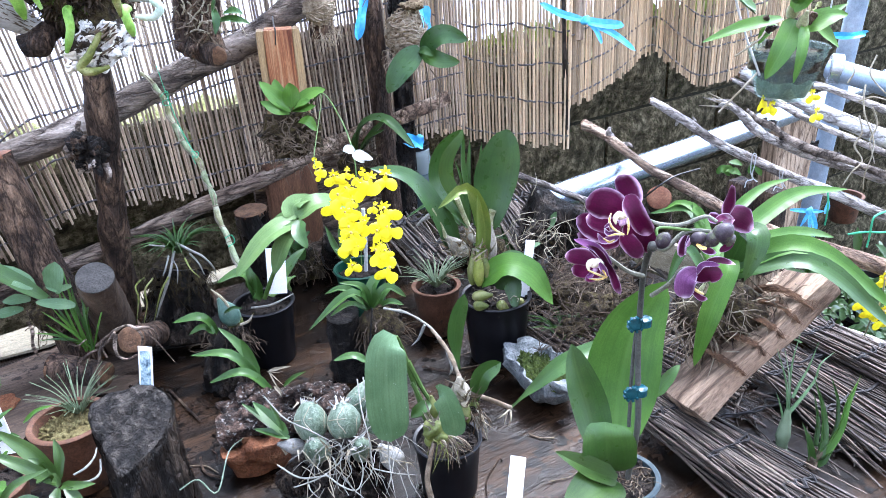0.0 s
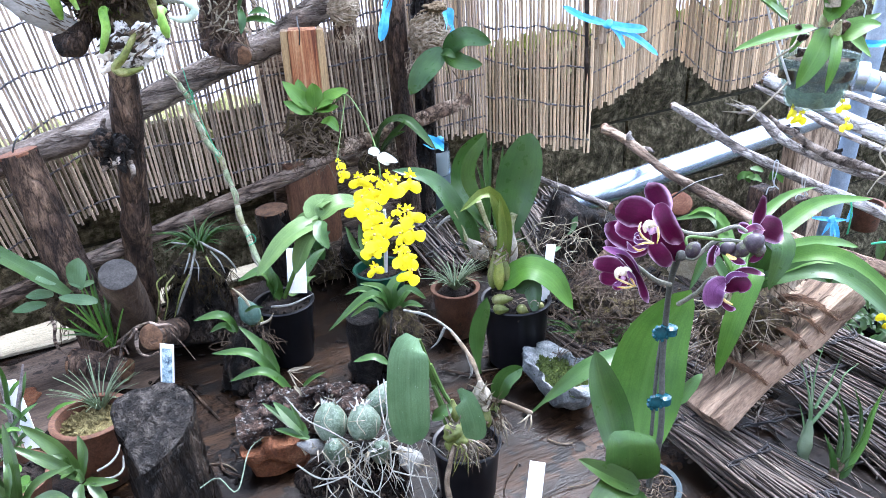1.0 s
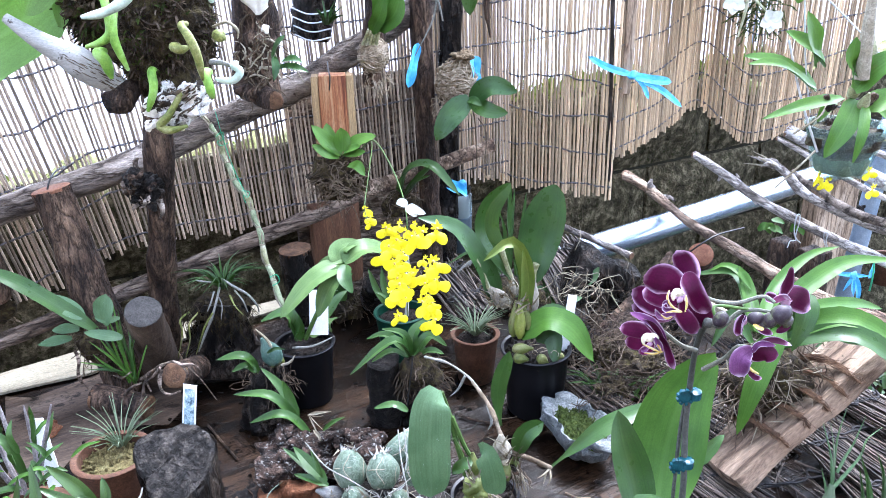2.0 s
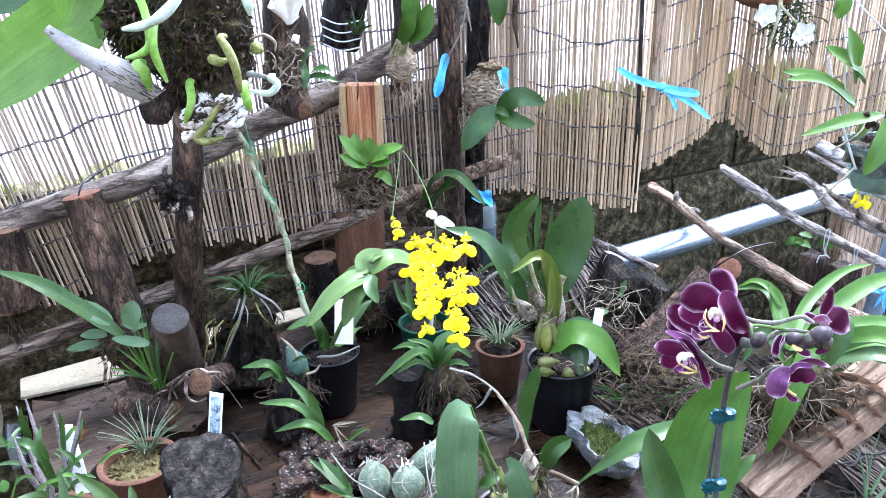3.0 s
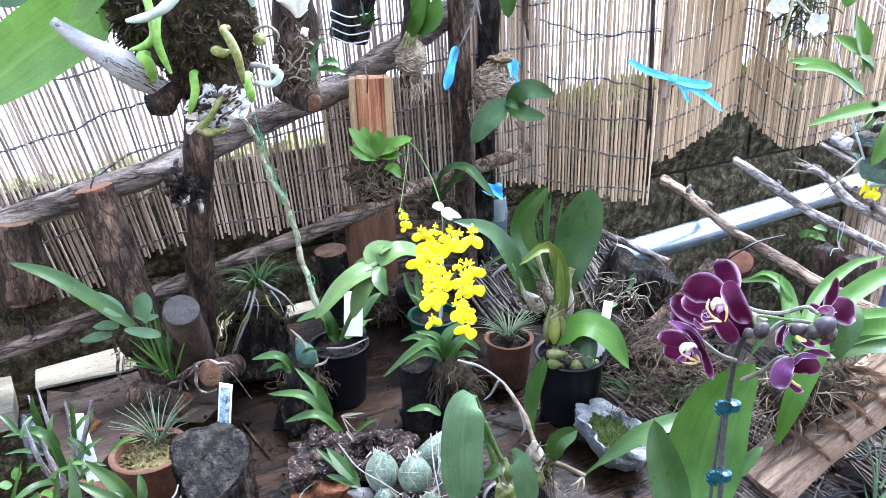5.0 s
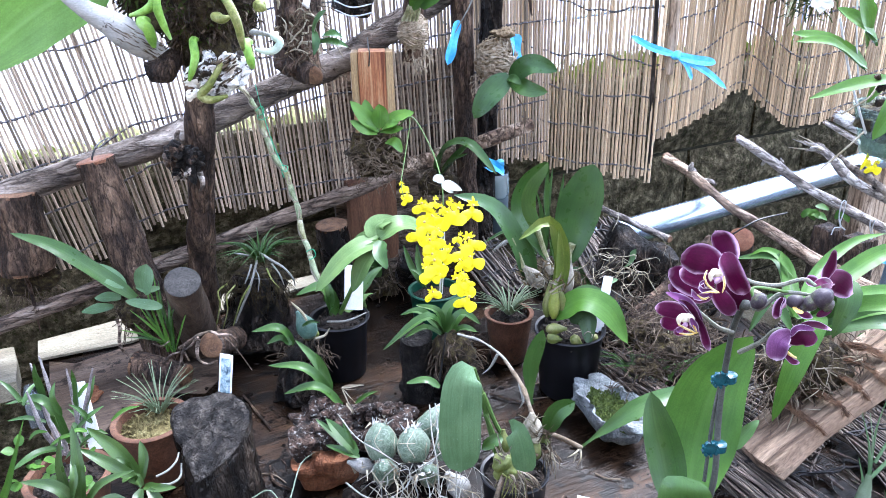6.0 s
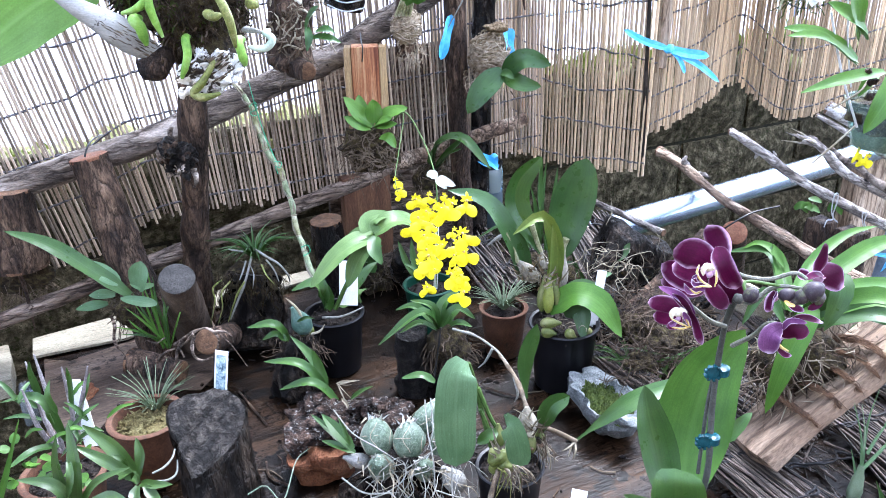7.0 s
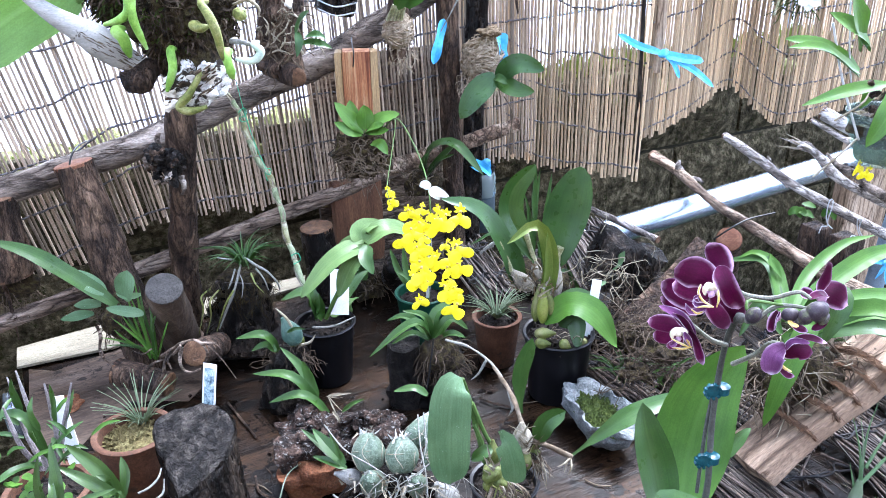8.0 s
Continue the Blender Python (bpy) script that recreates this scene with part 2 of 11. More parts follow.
TWIG = surface("bleached_branch", (0.105, 0.085, 0.070), (0.33, 0.29, 0.255), (0.60, 0.56, 0.52), 34, 180, 0.7, 0.9, 0.004, (0.25, 1, 1), -63, speck=((0.07, 0.052, 0.04), 0.12), span=0.6, crack=70)
STEEL = surface("galvanised_pipe", (0.36, 0.45, 0.58), (0.48, 0.55, 0.66), None, 18, 120, 0.26, 0.05, 0.0005, metal=0.9, even=0.25)
STEEL_DULL = surface("dull_galvanised_pipe", (0.15, 0.20, 0.26), (0.25, 0.31, 0.38), (0.32, 0.38, 0.45), 18, 120, 0.5, 0.1, 0.0005, metal=0.5, even=0.4)
SOIL = surface("potting_bark", (0.0035, 0.0026, 0.0018), (0.0150, 0.0098, 0.0065), (0.040, 0.0265, 0.0175), 120, 420, 0.85, 1.0, 0.006)
EARTH = surface("dark_earth", (0.014, 0.0112, 0.007), (0.0385, 0.0315, 0.0196), (0.049, 0.0525, 0.021), 3, 40, 0.95, 0.8, 0.03)
MOSS = surface("green_moss", (0.0135, 0.02363, 0.00405), (0.04725, 0.07088, 0.00945), (0.08775, 0.108, 0.02025), 130, 600, 0.9, 1.0, 0.004)
MOSS_TAN = surface("sphagnum_moss", (0.0784, 0.0588, 0.0196), (0.1725, 0.1411, 0.05488), (0.2352, 0.2117, 0.09408), 130, 600, 0.9, 1.0, 0.004)
MOSS_DARK = surface("dark_moss", (0.012, 0.0085, 0.0045), (0.038, 0.026, 0.012), (0.085, 0.068, 0.024), 110, 460, 0.9, 1.0, 0.006, span=0.7)
FIBRE = surface("moss_and_fibre", (0.07727, 0.05232, 0.02792), (0.2061, 0.1495, 0.08681), (0.3606, 0.2766, 0.1736), 140, 600, 0.9, 1.0, 0.004)
ROOT_WHITE = surface("silver_root", (0.1489, 0.1449, 0.1214), (0.2428, 0.2428, 0.2193), None, 120, 500, 0.7, 0.5, 0.001)
ROOT_BROWN = surface("dry_root", (0.03588, 0.02512, 0.01555), (0.1017, 0.07475, 0.04784), (0.1914, 0.1555, 0.1136), 90, 400, 0.8, 0.5, 0.001)
ROOT_GREEN = surface("green_root", (0.075, 0.17, 0.018), (0.20, 0.36, 0.060), (0.33, 0.46, 0.20), 70, 300, 0.45, 0.3, 0.001, even=0.35)
ROOT_OLIVE = surface("olive_root", (0.060, 0.075, 0.014), (0.16, 0.175, 0.045), (0.26, 0.25, 0.11), 75, 300, 0.5, 0.5, 0.001, even=0.6, speck=((0.05, 0.035, 0.015), 0.22))
ROOT_MINT = surface("velvet_root", (0.31, 0.40, 0.31), (0.47, 0.55, 0.46), (0.60, 0.65, 0.58), 60, 300, 0.8, 0.3, 0.001, even=0.3)
TERRA = surface("terracotta", (0.03947, 0.01711, 0.009211), (0.0822, 0.03684, 0.01974), (0.102, 0.05526, 0.03421), 20, 200, 0.75, 0.4, 0.001, speck=((0.035, 0.024, 0.016), 0.30))
BLACK = surface("black_plastic", (0.00224, 0.00224, 0.0028), (0.0056, 0.0056, 0.00672), None, 30, 200, 0.35, 0.08, 0.0006, even=0.25)
GREEN_POT = surface("green_plastic", (0.0036, 0.027, 0.015), (0.0072, 0.045, 0.027), None, 30, 200, 0.4, 0.08, 0.0006, even=0.25)
GREY_POT = surface("blue_grey_pot", (0.026, 0.038, 0.044), (0.050, 0.066, 0.072), None, 26, 200, 0.6, 0.15, 0.0006, even=0.4, spec=0.12)
STONE = surface("crusty_shell_stone", (0.0768, 0.0912, 0.0912), (0.192, 0.2064, 0.2064), (0.3168, 0.3264, 0.3216), 70, 260, 0.8, 1.0, 0.006)
LABEL = surface("white_label", (0.74, 0.75, 0.76), (0.84, 0.85, 0.86), None, 20, 300, 0.35, 0.05, 0.0003, even=0.25)
CARD_BLUE = surface("printed_picture", (0.02, 0.05, 0.09), (0.34, 0.46, 0.50), (0.80, 0.86, 0.84), 170, 600, 0.4, 0.05, 0.0003, span=0.8)
TAPE = surface("sky_blue_tape", (0.07825, 0.4024, 0.7602), (0.2236, 0.626, 0.9504), None, 60, 300, 0.4, 0.5, 0.002, even=0.25)
CORD_GREEN = surface("green_tie", (0.03, 0.22, 0.11), (0.08, 0.38, 0.20), None, 60, 300, 0.5, 0.2, 0.001, even=0.25)
WIRE = surface("dark_wire", (0.02, 0.02, 0.02), (0.05, 0.05, 0.05), None, 60, 300, 0.4, 0.1, 0.0005, metal=0.6)
WIRE_PALE = surface("pale_wire", (0.45, 0.46, 0.47), (0.60, 0.61, 0.62), None, 60, 300, 0.4, 0.1, 0.0005, metal=0.4, even=0.25)
CLIP = surface("teal_clip", (0.0045, 0.03, 0.039), (0.015, 0.066, 0.081), None, 120, 300, 0.15, 0.2, 0.001, even=0.25)
SHELL = surface("ivory_shell", (0.62, 0.58, 0.50), (0.78, 0.75, 0.68), None, 40, 200, 0.5, 0.3, 0.001, even=0.25)
BULB = surface("grey_green_bulb", (0.050, 0.078, 0.050), (0.095, 0.128, 0.086), (0.155, 0.185, 0.145), 40, 320, 0.45, 0.5, 0.0015, net=((0.26, 0.30, 0.25), 230))
BULB_YELLOW = surface("yellow_green_bulb", (0.060, 0.085, 0.010), (0.145, 0.165, 0.030), (0.21, 0.21, 0.065), 40, 260, 0.4, 0.3, 0.001, even=0.5)
BULB_TEAL = surface("teal_bulb", (0.026, 0.055, 0.043), (0.052, 0.098, 0.076), (0.13, 0.18, 0.14), 60, 300, 0.4, 0.5, 0.001, even=0.8, speck=((0.16, 0.17, 0.13), 0.12))
BULB_OLIVE = surface("olive_bulb", (0.035, 0.048, 0.008), (0.085, 0.100, 0.024), (0.15, 0.15, 0.06), 45, 260, 0.45, 0.4, 0.001, even=0.6, speck=((0.06, 0.04, 0.02), 0.15))
HUSK = surface("grey_husk", (0.10, 0.085, 0.062), (0.22, 0.195, 0.15), (0.36, 0.335, 0.28), 70, 350, 0.7, 0.6, 0.001, (1, 1, 0.3), even=0.8)
CANE = surface("ringed_cane", (0.140, 0.140, 0.060), (0.265, 0.265, 0.145), (0.40, 0.38, 0.28), 70, 300, 0.5, 0.4, 0.001, span=0.8)
CANE_GREEN = surface("pale_green_cane", (0.12, 0.15, 0.075), (0.23, 0.265, 0.155), (0.36, 0.38, 0.27), 60, 300, 0.5, 0.4, 0.001, (1, 1, 0.3), span=0.8)
SHEATH = surface("papery_sheath", (0.2016, 0.168, 0.1064), (0.3136, 0.28, 0.2128), None, 60, 350, 0.7, 0.5, 0.001)
STEM_DARK = surface("flower_stem", (0.034, 0.036, 0.030), (0.075, 0.074, 0.066), None, 40, 260, 0.5, 0.2, 0.001)
STEM_PALE = surface("pale_flower_stalk", (0.1071, 0.1142, 0.07854), (0.1714, 0.1642, 0.1357), None, 60, 260, 0.5, 0.2, 0.001)
CRUST = surface("white_mottled_bark", (0.035, 0.026, 0.018), (0.62, 0.61, 0.58), (0.84, 0.83, 0.80), 85, 300, 0.8, 1.0, 0.004, span=0.22, even=0.35)
BULB_SILVER = surface("silvery_old_bulb", (0.08, 0.072, 0.06), (0.2, 0.196, 0.18), (0.248, 0.248, 0.232), 30, 260, 0.7, 0.6, 0.001, (1, 1, 1))
YELLOW = surface("yellow_petal", (0.74, 0.63, 0.006), (0.86, 0.78, 0.012), None, 70, 300, 0.5, 0.25, 0.001, even=0.25)
PURPLE = leaf_surface("plum_petal", (0.031, 0.0011, 0.0145), (0.082, 0.0032, 0.040), (0.035, 0.0013, 0.017), 0.5, 0.20, 9, edge=(0.58, 0.38, 0.55), glow=(0.38, 0.008, 0.17), spec=0.14)
SUN_MOSS = surface("sunlit_moss", (0.09945, 0.1091, 0.03519), (0.2295, 0.2342, 0.08797), (0.3213, 0.2988, 0.1955), 60, 300, 0.9, 1.0, 0.006)
RAIL_BROWN = surface("brown_rail", (0.045, 0.031, 0.022), (0.150, 0.108, 0.080), (0.31, 0.245, 0.195), 30, 190, 0.75, 1.0, 0.005, (0.2, 1, 1), 35, speck=((0.04, 0.024, 0.015), 0.14), span=0.7, crack=60)
STEM_GREEN = surface("green_stem", (0.035, 0.070, 0.014), (0.070, 0.120, 0.028), None, 50, 260, 0.45, 0.2, 0.001, even=0.4)
FIBRE_DARK = surface("dark_fibre", (0.018, 0.012, 0.008), (0.058, 0.040, 0.025), (0.115, 0.085, 0.055), 90, 400, 0.8, 0.5, 0.001)
BLEACHED = surface("bleached_pole", (0.30, 0.275, 0.245), (0.52, 0.50, 0.47), (0.66, 0.65, 0.63), 30, 180, 0.7, 0.7, 0.003, (0.25, 1, 1), -63, speck=((0.12, 0.10, 0.085), 0.10), crack=40)
CANE_GREY = surface("mauve_grey_cane", (0.085, 0.070, 0.072), (0.19, 0.165, 0.165), (0.28, 0.26, 0.25), 50, 260, 0.7, 0.5, 0.001)
REED_BROWN = surface("weathered_brown_reed", (0.15, 0.110, 0.079), (0.34, 0.265, 0.195), (0.52, 0.435, 0.34), 9, 160, 0.5, 0.3, 0.0006, (4, 4, 0.25), each=0.6)
PURPLE_PALE = leaf_surface("lilac_petal_edge", (0.065, 0.012, 0.070), (0.19, 0.075, 0.185), (0.06, 0.01, 0.06), 0.55, 0.20, 7, edge=(0.66, 0.54, 0.66), glow=(0.36, 0.08, 0.30), spec=0.10)
LIP = surface("cream_lip", (0.576, 0.48, 0.336), (0.656, 0.608, 0.496), None, 60, 300, 0.45, 0.2, 0.001, even=0.25)
LIP_GOLD = surface("golden_lip", (0.30, 0.155, 0.02), (0.52, 0.36, 0.09), (0.60, 0.50, 0.25), 160, 400, 0.45, 0.3, 0.001, even=0.7)
BUD = surface("plum_green_bud", (0.014, 0.007, 0.015), (0.038, 0.028, 0.034), (0.125, 0.145, 0.060), 75, 260, 0.45, 0.35, 0.001, even=1.0, spec=0.25)
WHITE_PETAL = surface("white_petal", (0.50, 0.52, 0.44), (0.60, 0.61, 0.55), None, 60, 300, 0.5, 0.2, 0.001, even=0.25)
LEAF = leaf_surface("green_leaf", (0.02171, 0.05616, 0.01068), (0.03919, 0.08424, 0.01747), (0.05125, 0.09547, 0.02426), 0.35, 0.14, 9)
LEAF_BRIGHT = leaf_surface("bright_green_leaf", (0.036, 0.094, 0.0115), (0.062, 0.136, 0.019), (0.078, 0.155, 0.033), 0.45, 0.22, 9, spec=0.2)
LEAF_FRESH = leaf_surface("fresh_green_leaf", (0.055, 0.135, 0.018), (0.095, 0.195, 0.030), (0.11, 0.21, 0.05), 0.42, 0.25, 9)
LEAF_PALE = leaf_surface("pale_soft_leaf", (0.070, 0.130, 0.036), (0.120, 0.190, 0.064), (0.15, 0.21, 0.085), 0.42, 0.22, 8)
LEAF_DEEP = leaf_surface("deep_green_leaf", (0.020, 0.042, 0.0085), (0.036, 0.070, 0.014), (0.05, 0.09, 0.02), 0.36, 0.12, 8)
# Sky sheen and light from behind are mixed into this paler leaf green.
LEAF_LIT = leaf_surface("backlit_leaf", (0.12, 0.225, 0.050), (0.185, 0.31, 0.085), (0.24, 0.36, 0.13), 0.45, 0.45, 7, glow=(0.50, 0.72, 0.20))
LEAF_DARK = leaf_surface("dark_green_leaf", (0.018, 0.050, 0.0125), (0.036, 0.082, 0.021), (0.024, 0.060, 0.014), 0.33, 0.12, 7)
LEAF_BLUE = leaf_surface("dusty_green_leaf", (0.05577, 0.1083, 0.04922), (0.08859, 0.1542, 0.07546), (0.09844, 0.164, 0.07875), 0.45, 0.18, 10, spots=0.3)
LEAF_GREY = leaf_surface("silver_green_leaf", (0.0884, 0.1248, 0.0728), (0.156, 0.1924, 0.13), (0.1352, 0.1716, 0.104), 0.6, 0.15, 3)
LEAF_YELLOW = leaf_surface("yellowing_leaf", (0.07, 0.119, 0.021), (0.14, 0.168, 0.035), (0.112, 0.168, 0.035), 0.42, 0.22, 8)
TWINE_BLACK = surface("black_twine", (0.006, 0.0055, 0.006), (0.030, 0.027, 0.027), None, 300, 900, 0.6, 0.8, 0.001)
REED_GREY = surface("grey_brown_reed", (0.0075, 0.0052, 0.0038), (0.048, 0.034, 0.025), (0.19, 0.15, 0.122), 20, 220, 0.45, 0.4, 0.0008, each=0.9, span=0.75)
STUMP_TOP = surface("cracked_stump_top", (0.0035, 0.003, 0.0026), (0.024, 0.020, 0.017), (0.105, 0.090, 0.076), 70, 260, 0.45, 1.0, 0.007, spec=0.2, speck=((0.20, 0.18, 0.16), 0.10), span=0.9, crack=48)
STUMP_SIDE = surface("black_stump_bark", (0.0025, 0.002, 0.0017), (0.012, 0.009, 0.007), (0.080, 0.060, 0.044), 55, 260, 0.5, 1.0, 0.008, (1, 1, 0.25), spec=0.2, wet=0.4, span=0.8, crack=70)
PAPER = surface("white_paper_skin", (0.32, 0.31, 0.28), (0.56, 0.55, 0.52), None, 90, 400, 0.7, 0.5, 0.001, even=0.5)
STRAW = surface("pale_straw", (0.14, 0.105, 0.065), (0.30, 0.24, 0.165), (0.46, 0.39, 0.29), 90, 400, 0.7, 0.6, 0.001)
PLASTIC = clear("cloudy_clear_plastic", (0.80, 0.90, 0.87), 0.15, 0.87)
MOSS_WET = surface("pale_wet_moss", (0.06, 0.075, 0.035), (0.13, 0.15, 0.085), (0.21, 0.23, 0.15), 90, 500, 0.6, 0.8, 0.003)
FILM_BLUE = clear("thin_blue_plastic", (0.45, 0.68, 0.92), 0.25, 0.55)
GRASS_YELLOW = leaf_surface("sunlit_weed", (0.156, 0.18, 0.0324), (0.27, 0.27, 0.0864), (0.24, 0.252, 0.0864), 0.6, 0.35, 3)


# ---- mesh tools ----
def thing(name, at, label, category, group="", kind=""):
    ob = new(name)
    ob.empty_display_size = 0.02
    ob.location = at
    return tagged(ob, label, category, group, kind)


def origin_of(ob):
    at = Vector(ob.location)
    return at if ob.parent is None else at + origin_of(ob.parent)


def mesh_of(name, bm, mat, smooth=True, sharp=50):
    bmesh.ops.recalc_face_normals(bm, faces=bm.faces)
    me = bpy.data.meshes.new(name)
    bm.to_mesh(me)
    bm.free()
    for m in mat if isinstance(mat, (list, tuple)) else (mat,):
        me.materials.append(m)
    if smooth:
        me.polygons.foreach_set("use_smooth", [True] * len(me.polygons))
        me.set_sharp_from_angle(angle=radians(sharp))
    return me


def part(name, bm, mat, parent, label="", smooth=True, sharp=50):
    """Links a bmesh, given in world metres, as one mesh under a thing or a part."""
    base = origin_of(parent)
    bmesh.ops.translate(bm, verts=bm.verts, vec=-base)
    ob = new(name, mesh_of(name, bm, mat, smooth, sharp))
    ob.parent = parent
    return tagged(ob, label) if label else ob


def solo(name, bm, mat, label, category, group="", kind="", at=(0, 0, 0), smooth=True, sharp=50):
    """A thing of one mesh, given in world metres."""
    bmesh.ops.translate(bm, verts=bm.verts, vec=-Vector(at))
    ob = new(name, mesh_of(name, bm, mat, smooth, sharp))
    ob.location = at
    return tagged(ob, label, category, group, kind)


def spline(pts, n):
    """n points evenly along a smooth line through pts, with the share of the way of each."""
    p = [Vector(v) for v in pts]
    if len(p) == 2:
        p = [p[0], p[0].lerp(p[1], 0.5), p[1]]
    p = [p[0] * 2 - p[1], *p, p[-1] * 2 - p[-2]]
    dense = []
    for i in range(1, len(p) - 2):
        for k in range(12):
            t = k / 12
            a, b, c, d = p[i - 1:i + 3]
            dense.append(0.5 * (2 * b + (c - a) * t + (2 * a - 5 * b + 4 * c - d) * t * t + (3 * b - a - 3 * c + d) * t ** 3))
    dense.append(p[-2])
    run = [0.0]
    for a, b in zip(dense, dense[1:]):
        run.append(run[-1] + (b - a).length)
    out, j = [], 0
    for i in range(n):
        want = run[-1] * i / (n - 1)
        while j < len(run) - 2 and run[j + 1] < want:
            j += 1
        out.append(dense[j].lerp(dense[j + 1], (want - run[j]) / max(run[j + 1] - run[j], 1e-9)))
    return out


def at_share(values, s):
    if isinstance(values, (int, float)):
        return values
    x = s * (len(values) - 1)
    i = min(int(x), len(values) - 2)
    return values[i] + (values[i + 1] - values[i]) * (x - i)


def tube(bm, pts, r, n=8, seg=7, rough=0.0, grain=40.0, cap=True, mat=0, capmat=0, flat=1.0, ridge=0.0):
    """A round limb along pts; r: one radius or several along it; rough: uneven by that share of the radius."""
    line = spline(pts, n)
    rings = []
    up = Vector((0, 0, 1)) if abs((line[-1] - line[0]).normalized().z) < 0.9 else Vector((0, -1, 0))
    for i, c in enumerate(line):
        t = (line[min(i + 1, n - 1)] - line[max(i - 1, 0)]).normalized()
        s = t.cross(up).normalized()
        up = s.cross(t)
        rad = at_share(r, i / (n - 1))
        ring = []
        for k in range(seg):
            a = 6.2832 * k / seg
            d = s * math.cos(a) + up * math.sin(a) * flat
            f = 1 + (rough * noise.noise((c + d * rad) * grain) * 1.6 if rough else 0)
            if ridge:
                q = Vector((math.cos(a) * rad * 190, math.sin(a) * rad * 190, i * (line[1] - line[0]).length * 22))
                f += ridge * (noise.noise(q) + 0.6 * noise.noise(q * 2.3))
            ring.append(bm.verts.new(c + d * rad * f))
        rings.append(ring)
    for a, b in zip(rings, rings[1:]):
        for k in range(seg):
            bm.faces.new((a[k], a[(k + 1) % seg], b[(k + 1) % seg], b[k])).material_index = mat
    if cap:
        bm.faces.new(rings[0][::-1]).material_index = capmat
        bm.faces.new(rings[-1]).material_index = capmat
    return bm


def blade(bm, pts, w, face=(0, -0.4, 1), shape="strap", fold=0.12, thick=0.0011, n=12, wave=0.0, mat=0):
    """A leaf or petal along pts, w wide, with a folded or cupped section and real thickness; face: the way its upper side looks."""
    line = spline(pts, n)
    uvl = bm.loops.layers.uv.verify()
    face = Vector(face).normalized()
    rings, seed = [], random.random() * 50
    for i, c in enumerate(line):
        s = i / (n - 1)
        t = (line[min(i + 1, n - 1)] - line[max(i - 1, 0)]).normalized()
        side = t.cross(face)
        side = side.normalized() if side.length > 1e-4 else Vector((1, 0, 0))
        up = side.cross(t)
        if shape == "strap":
            f = min(1, 0.45 + s / 0.18 * 0.55) * min(1, ((1 - s) / 0.42)) ** 0.6
        elif shape == "oval":
            f = max(0.0, math.sin(math.pi * (0.04 + 0.96 * s) ** 0.85)) ** 0.62
        elif shape == "paddle":
            f = 0.16 + 0.84 * min(1, max(0, (s - 0.12) / 0.35)) ** 0.8 if s < 0.55 else max(0, 1 - ((s - 0.55) / 0.45) ** 2.6) ** 0.55
        elif shape == "petiole":
            f = 0.14 if s < 0.30 else 0.14 + 0.86 * max(0.0, math.sin(math.pi * ((s - 0.30) / 0.70) ** 0.9)) ** 0.7 * (1 if s < 0.999 else 0.1)
        elif shape == "spoon":
            f = 0.10 if s < 0.20 else 0.10 + 0.90 * max(0.0, math.sin(math.pi * (0.03 + 0.97 * (s - 0.20) / 0.80) ** 1.15)) ** 0.55
        elif shape == "round":
            f = max(0.0, 1 - abs(2 * s - 1) ** 2.7) ** 0.6
        elif shape == "tongue":
            f = max(0.0, 1 - abs(2 * s - 1) ** 4) ** 0.5
        elif shape == "needle":
            f = (1 - s) ** 0.8
        else:
            f = max(0.0, math.sin(math.pi * min(1, 0.1 + 0.9 * s))) ** 0.5
        half = max(w * f / 2, 0.0003)
        lift = wave * w * math.sin(9 * s + seed)
        tk = thick * min(1, half / 0.002)
        ring = []
        for u in (-1, -0.5, 0, 0.5, 1, 0.5, 0, -0.5):
            low = len(ring) > 4
            h = fold * half * 2 * (abs(u) if fold > 0 else u * u) + lift * u
            ring.append((bm.verts.new(c + side * half * u + up * (h - (tk if low else 0))), (u + 1) / 2))
        rings.append((ring, s))
    for (a, s0), (b, s1) in zip(rings, rings[1:]):
        for k in range(8):
            q = (a[k], a[(k + 1) % 8], b[(k + 1) % 8], b[k])
            fc = bm.faces.new([v for v, _ in q])
            fc.material_index = mat
            for lp, (_, u), s in zip(fc.loops, q, (s0, s0, s1, s1)):
                lp[uvl].uv = (u, s)
    for ring, _ in (rings[0], rings[-1]):
        bm.faces.new([v for v, _ in ring]).material_index = mat
    return bm


def lathe(bm, at, profile, seg=28, axis=(0, 0, 1), squash=1.0, rough=0.0, grain=40.0, mat=0):
    """A turned body: profile of (radius, height) along axis from at."""
    z = Vector(axis).normalized()
    x = z.orthogonal().normalized() if abs(z.z) < 0.999 else Vector((1, 0, 0))
    y = z.cross(x)
    rings = []
    for r, h in profile:
        ring = []
        for k in range(seg):
            a = 6.2832 * k / seg
            d = x * math.cos(a) + y * math.sin(a) * squash
            c = Vector(at) + z * h
            f = 1 + (rough * noise.noise((c + d * r) * grain) * 1.6 if rough else 0)
            ring.append(bm.verts.new(c + d * max(r, 0.0002) * f))
        rings.append(ring)
    for a, b in zip(rings, rings[1:]):
        for k in range(seg):
            bm.faces.new((a[k], a[(k + 1) % seg], b[(k + 1) % seg], b[k])).material_index = mat
    bm.faces.new(rings[0][::-1]).material_index = mat
    bm.faces.new(rings[-1]).material_index = mat
    return bm


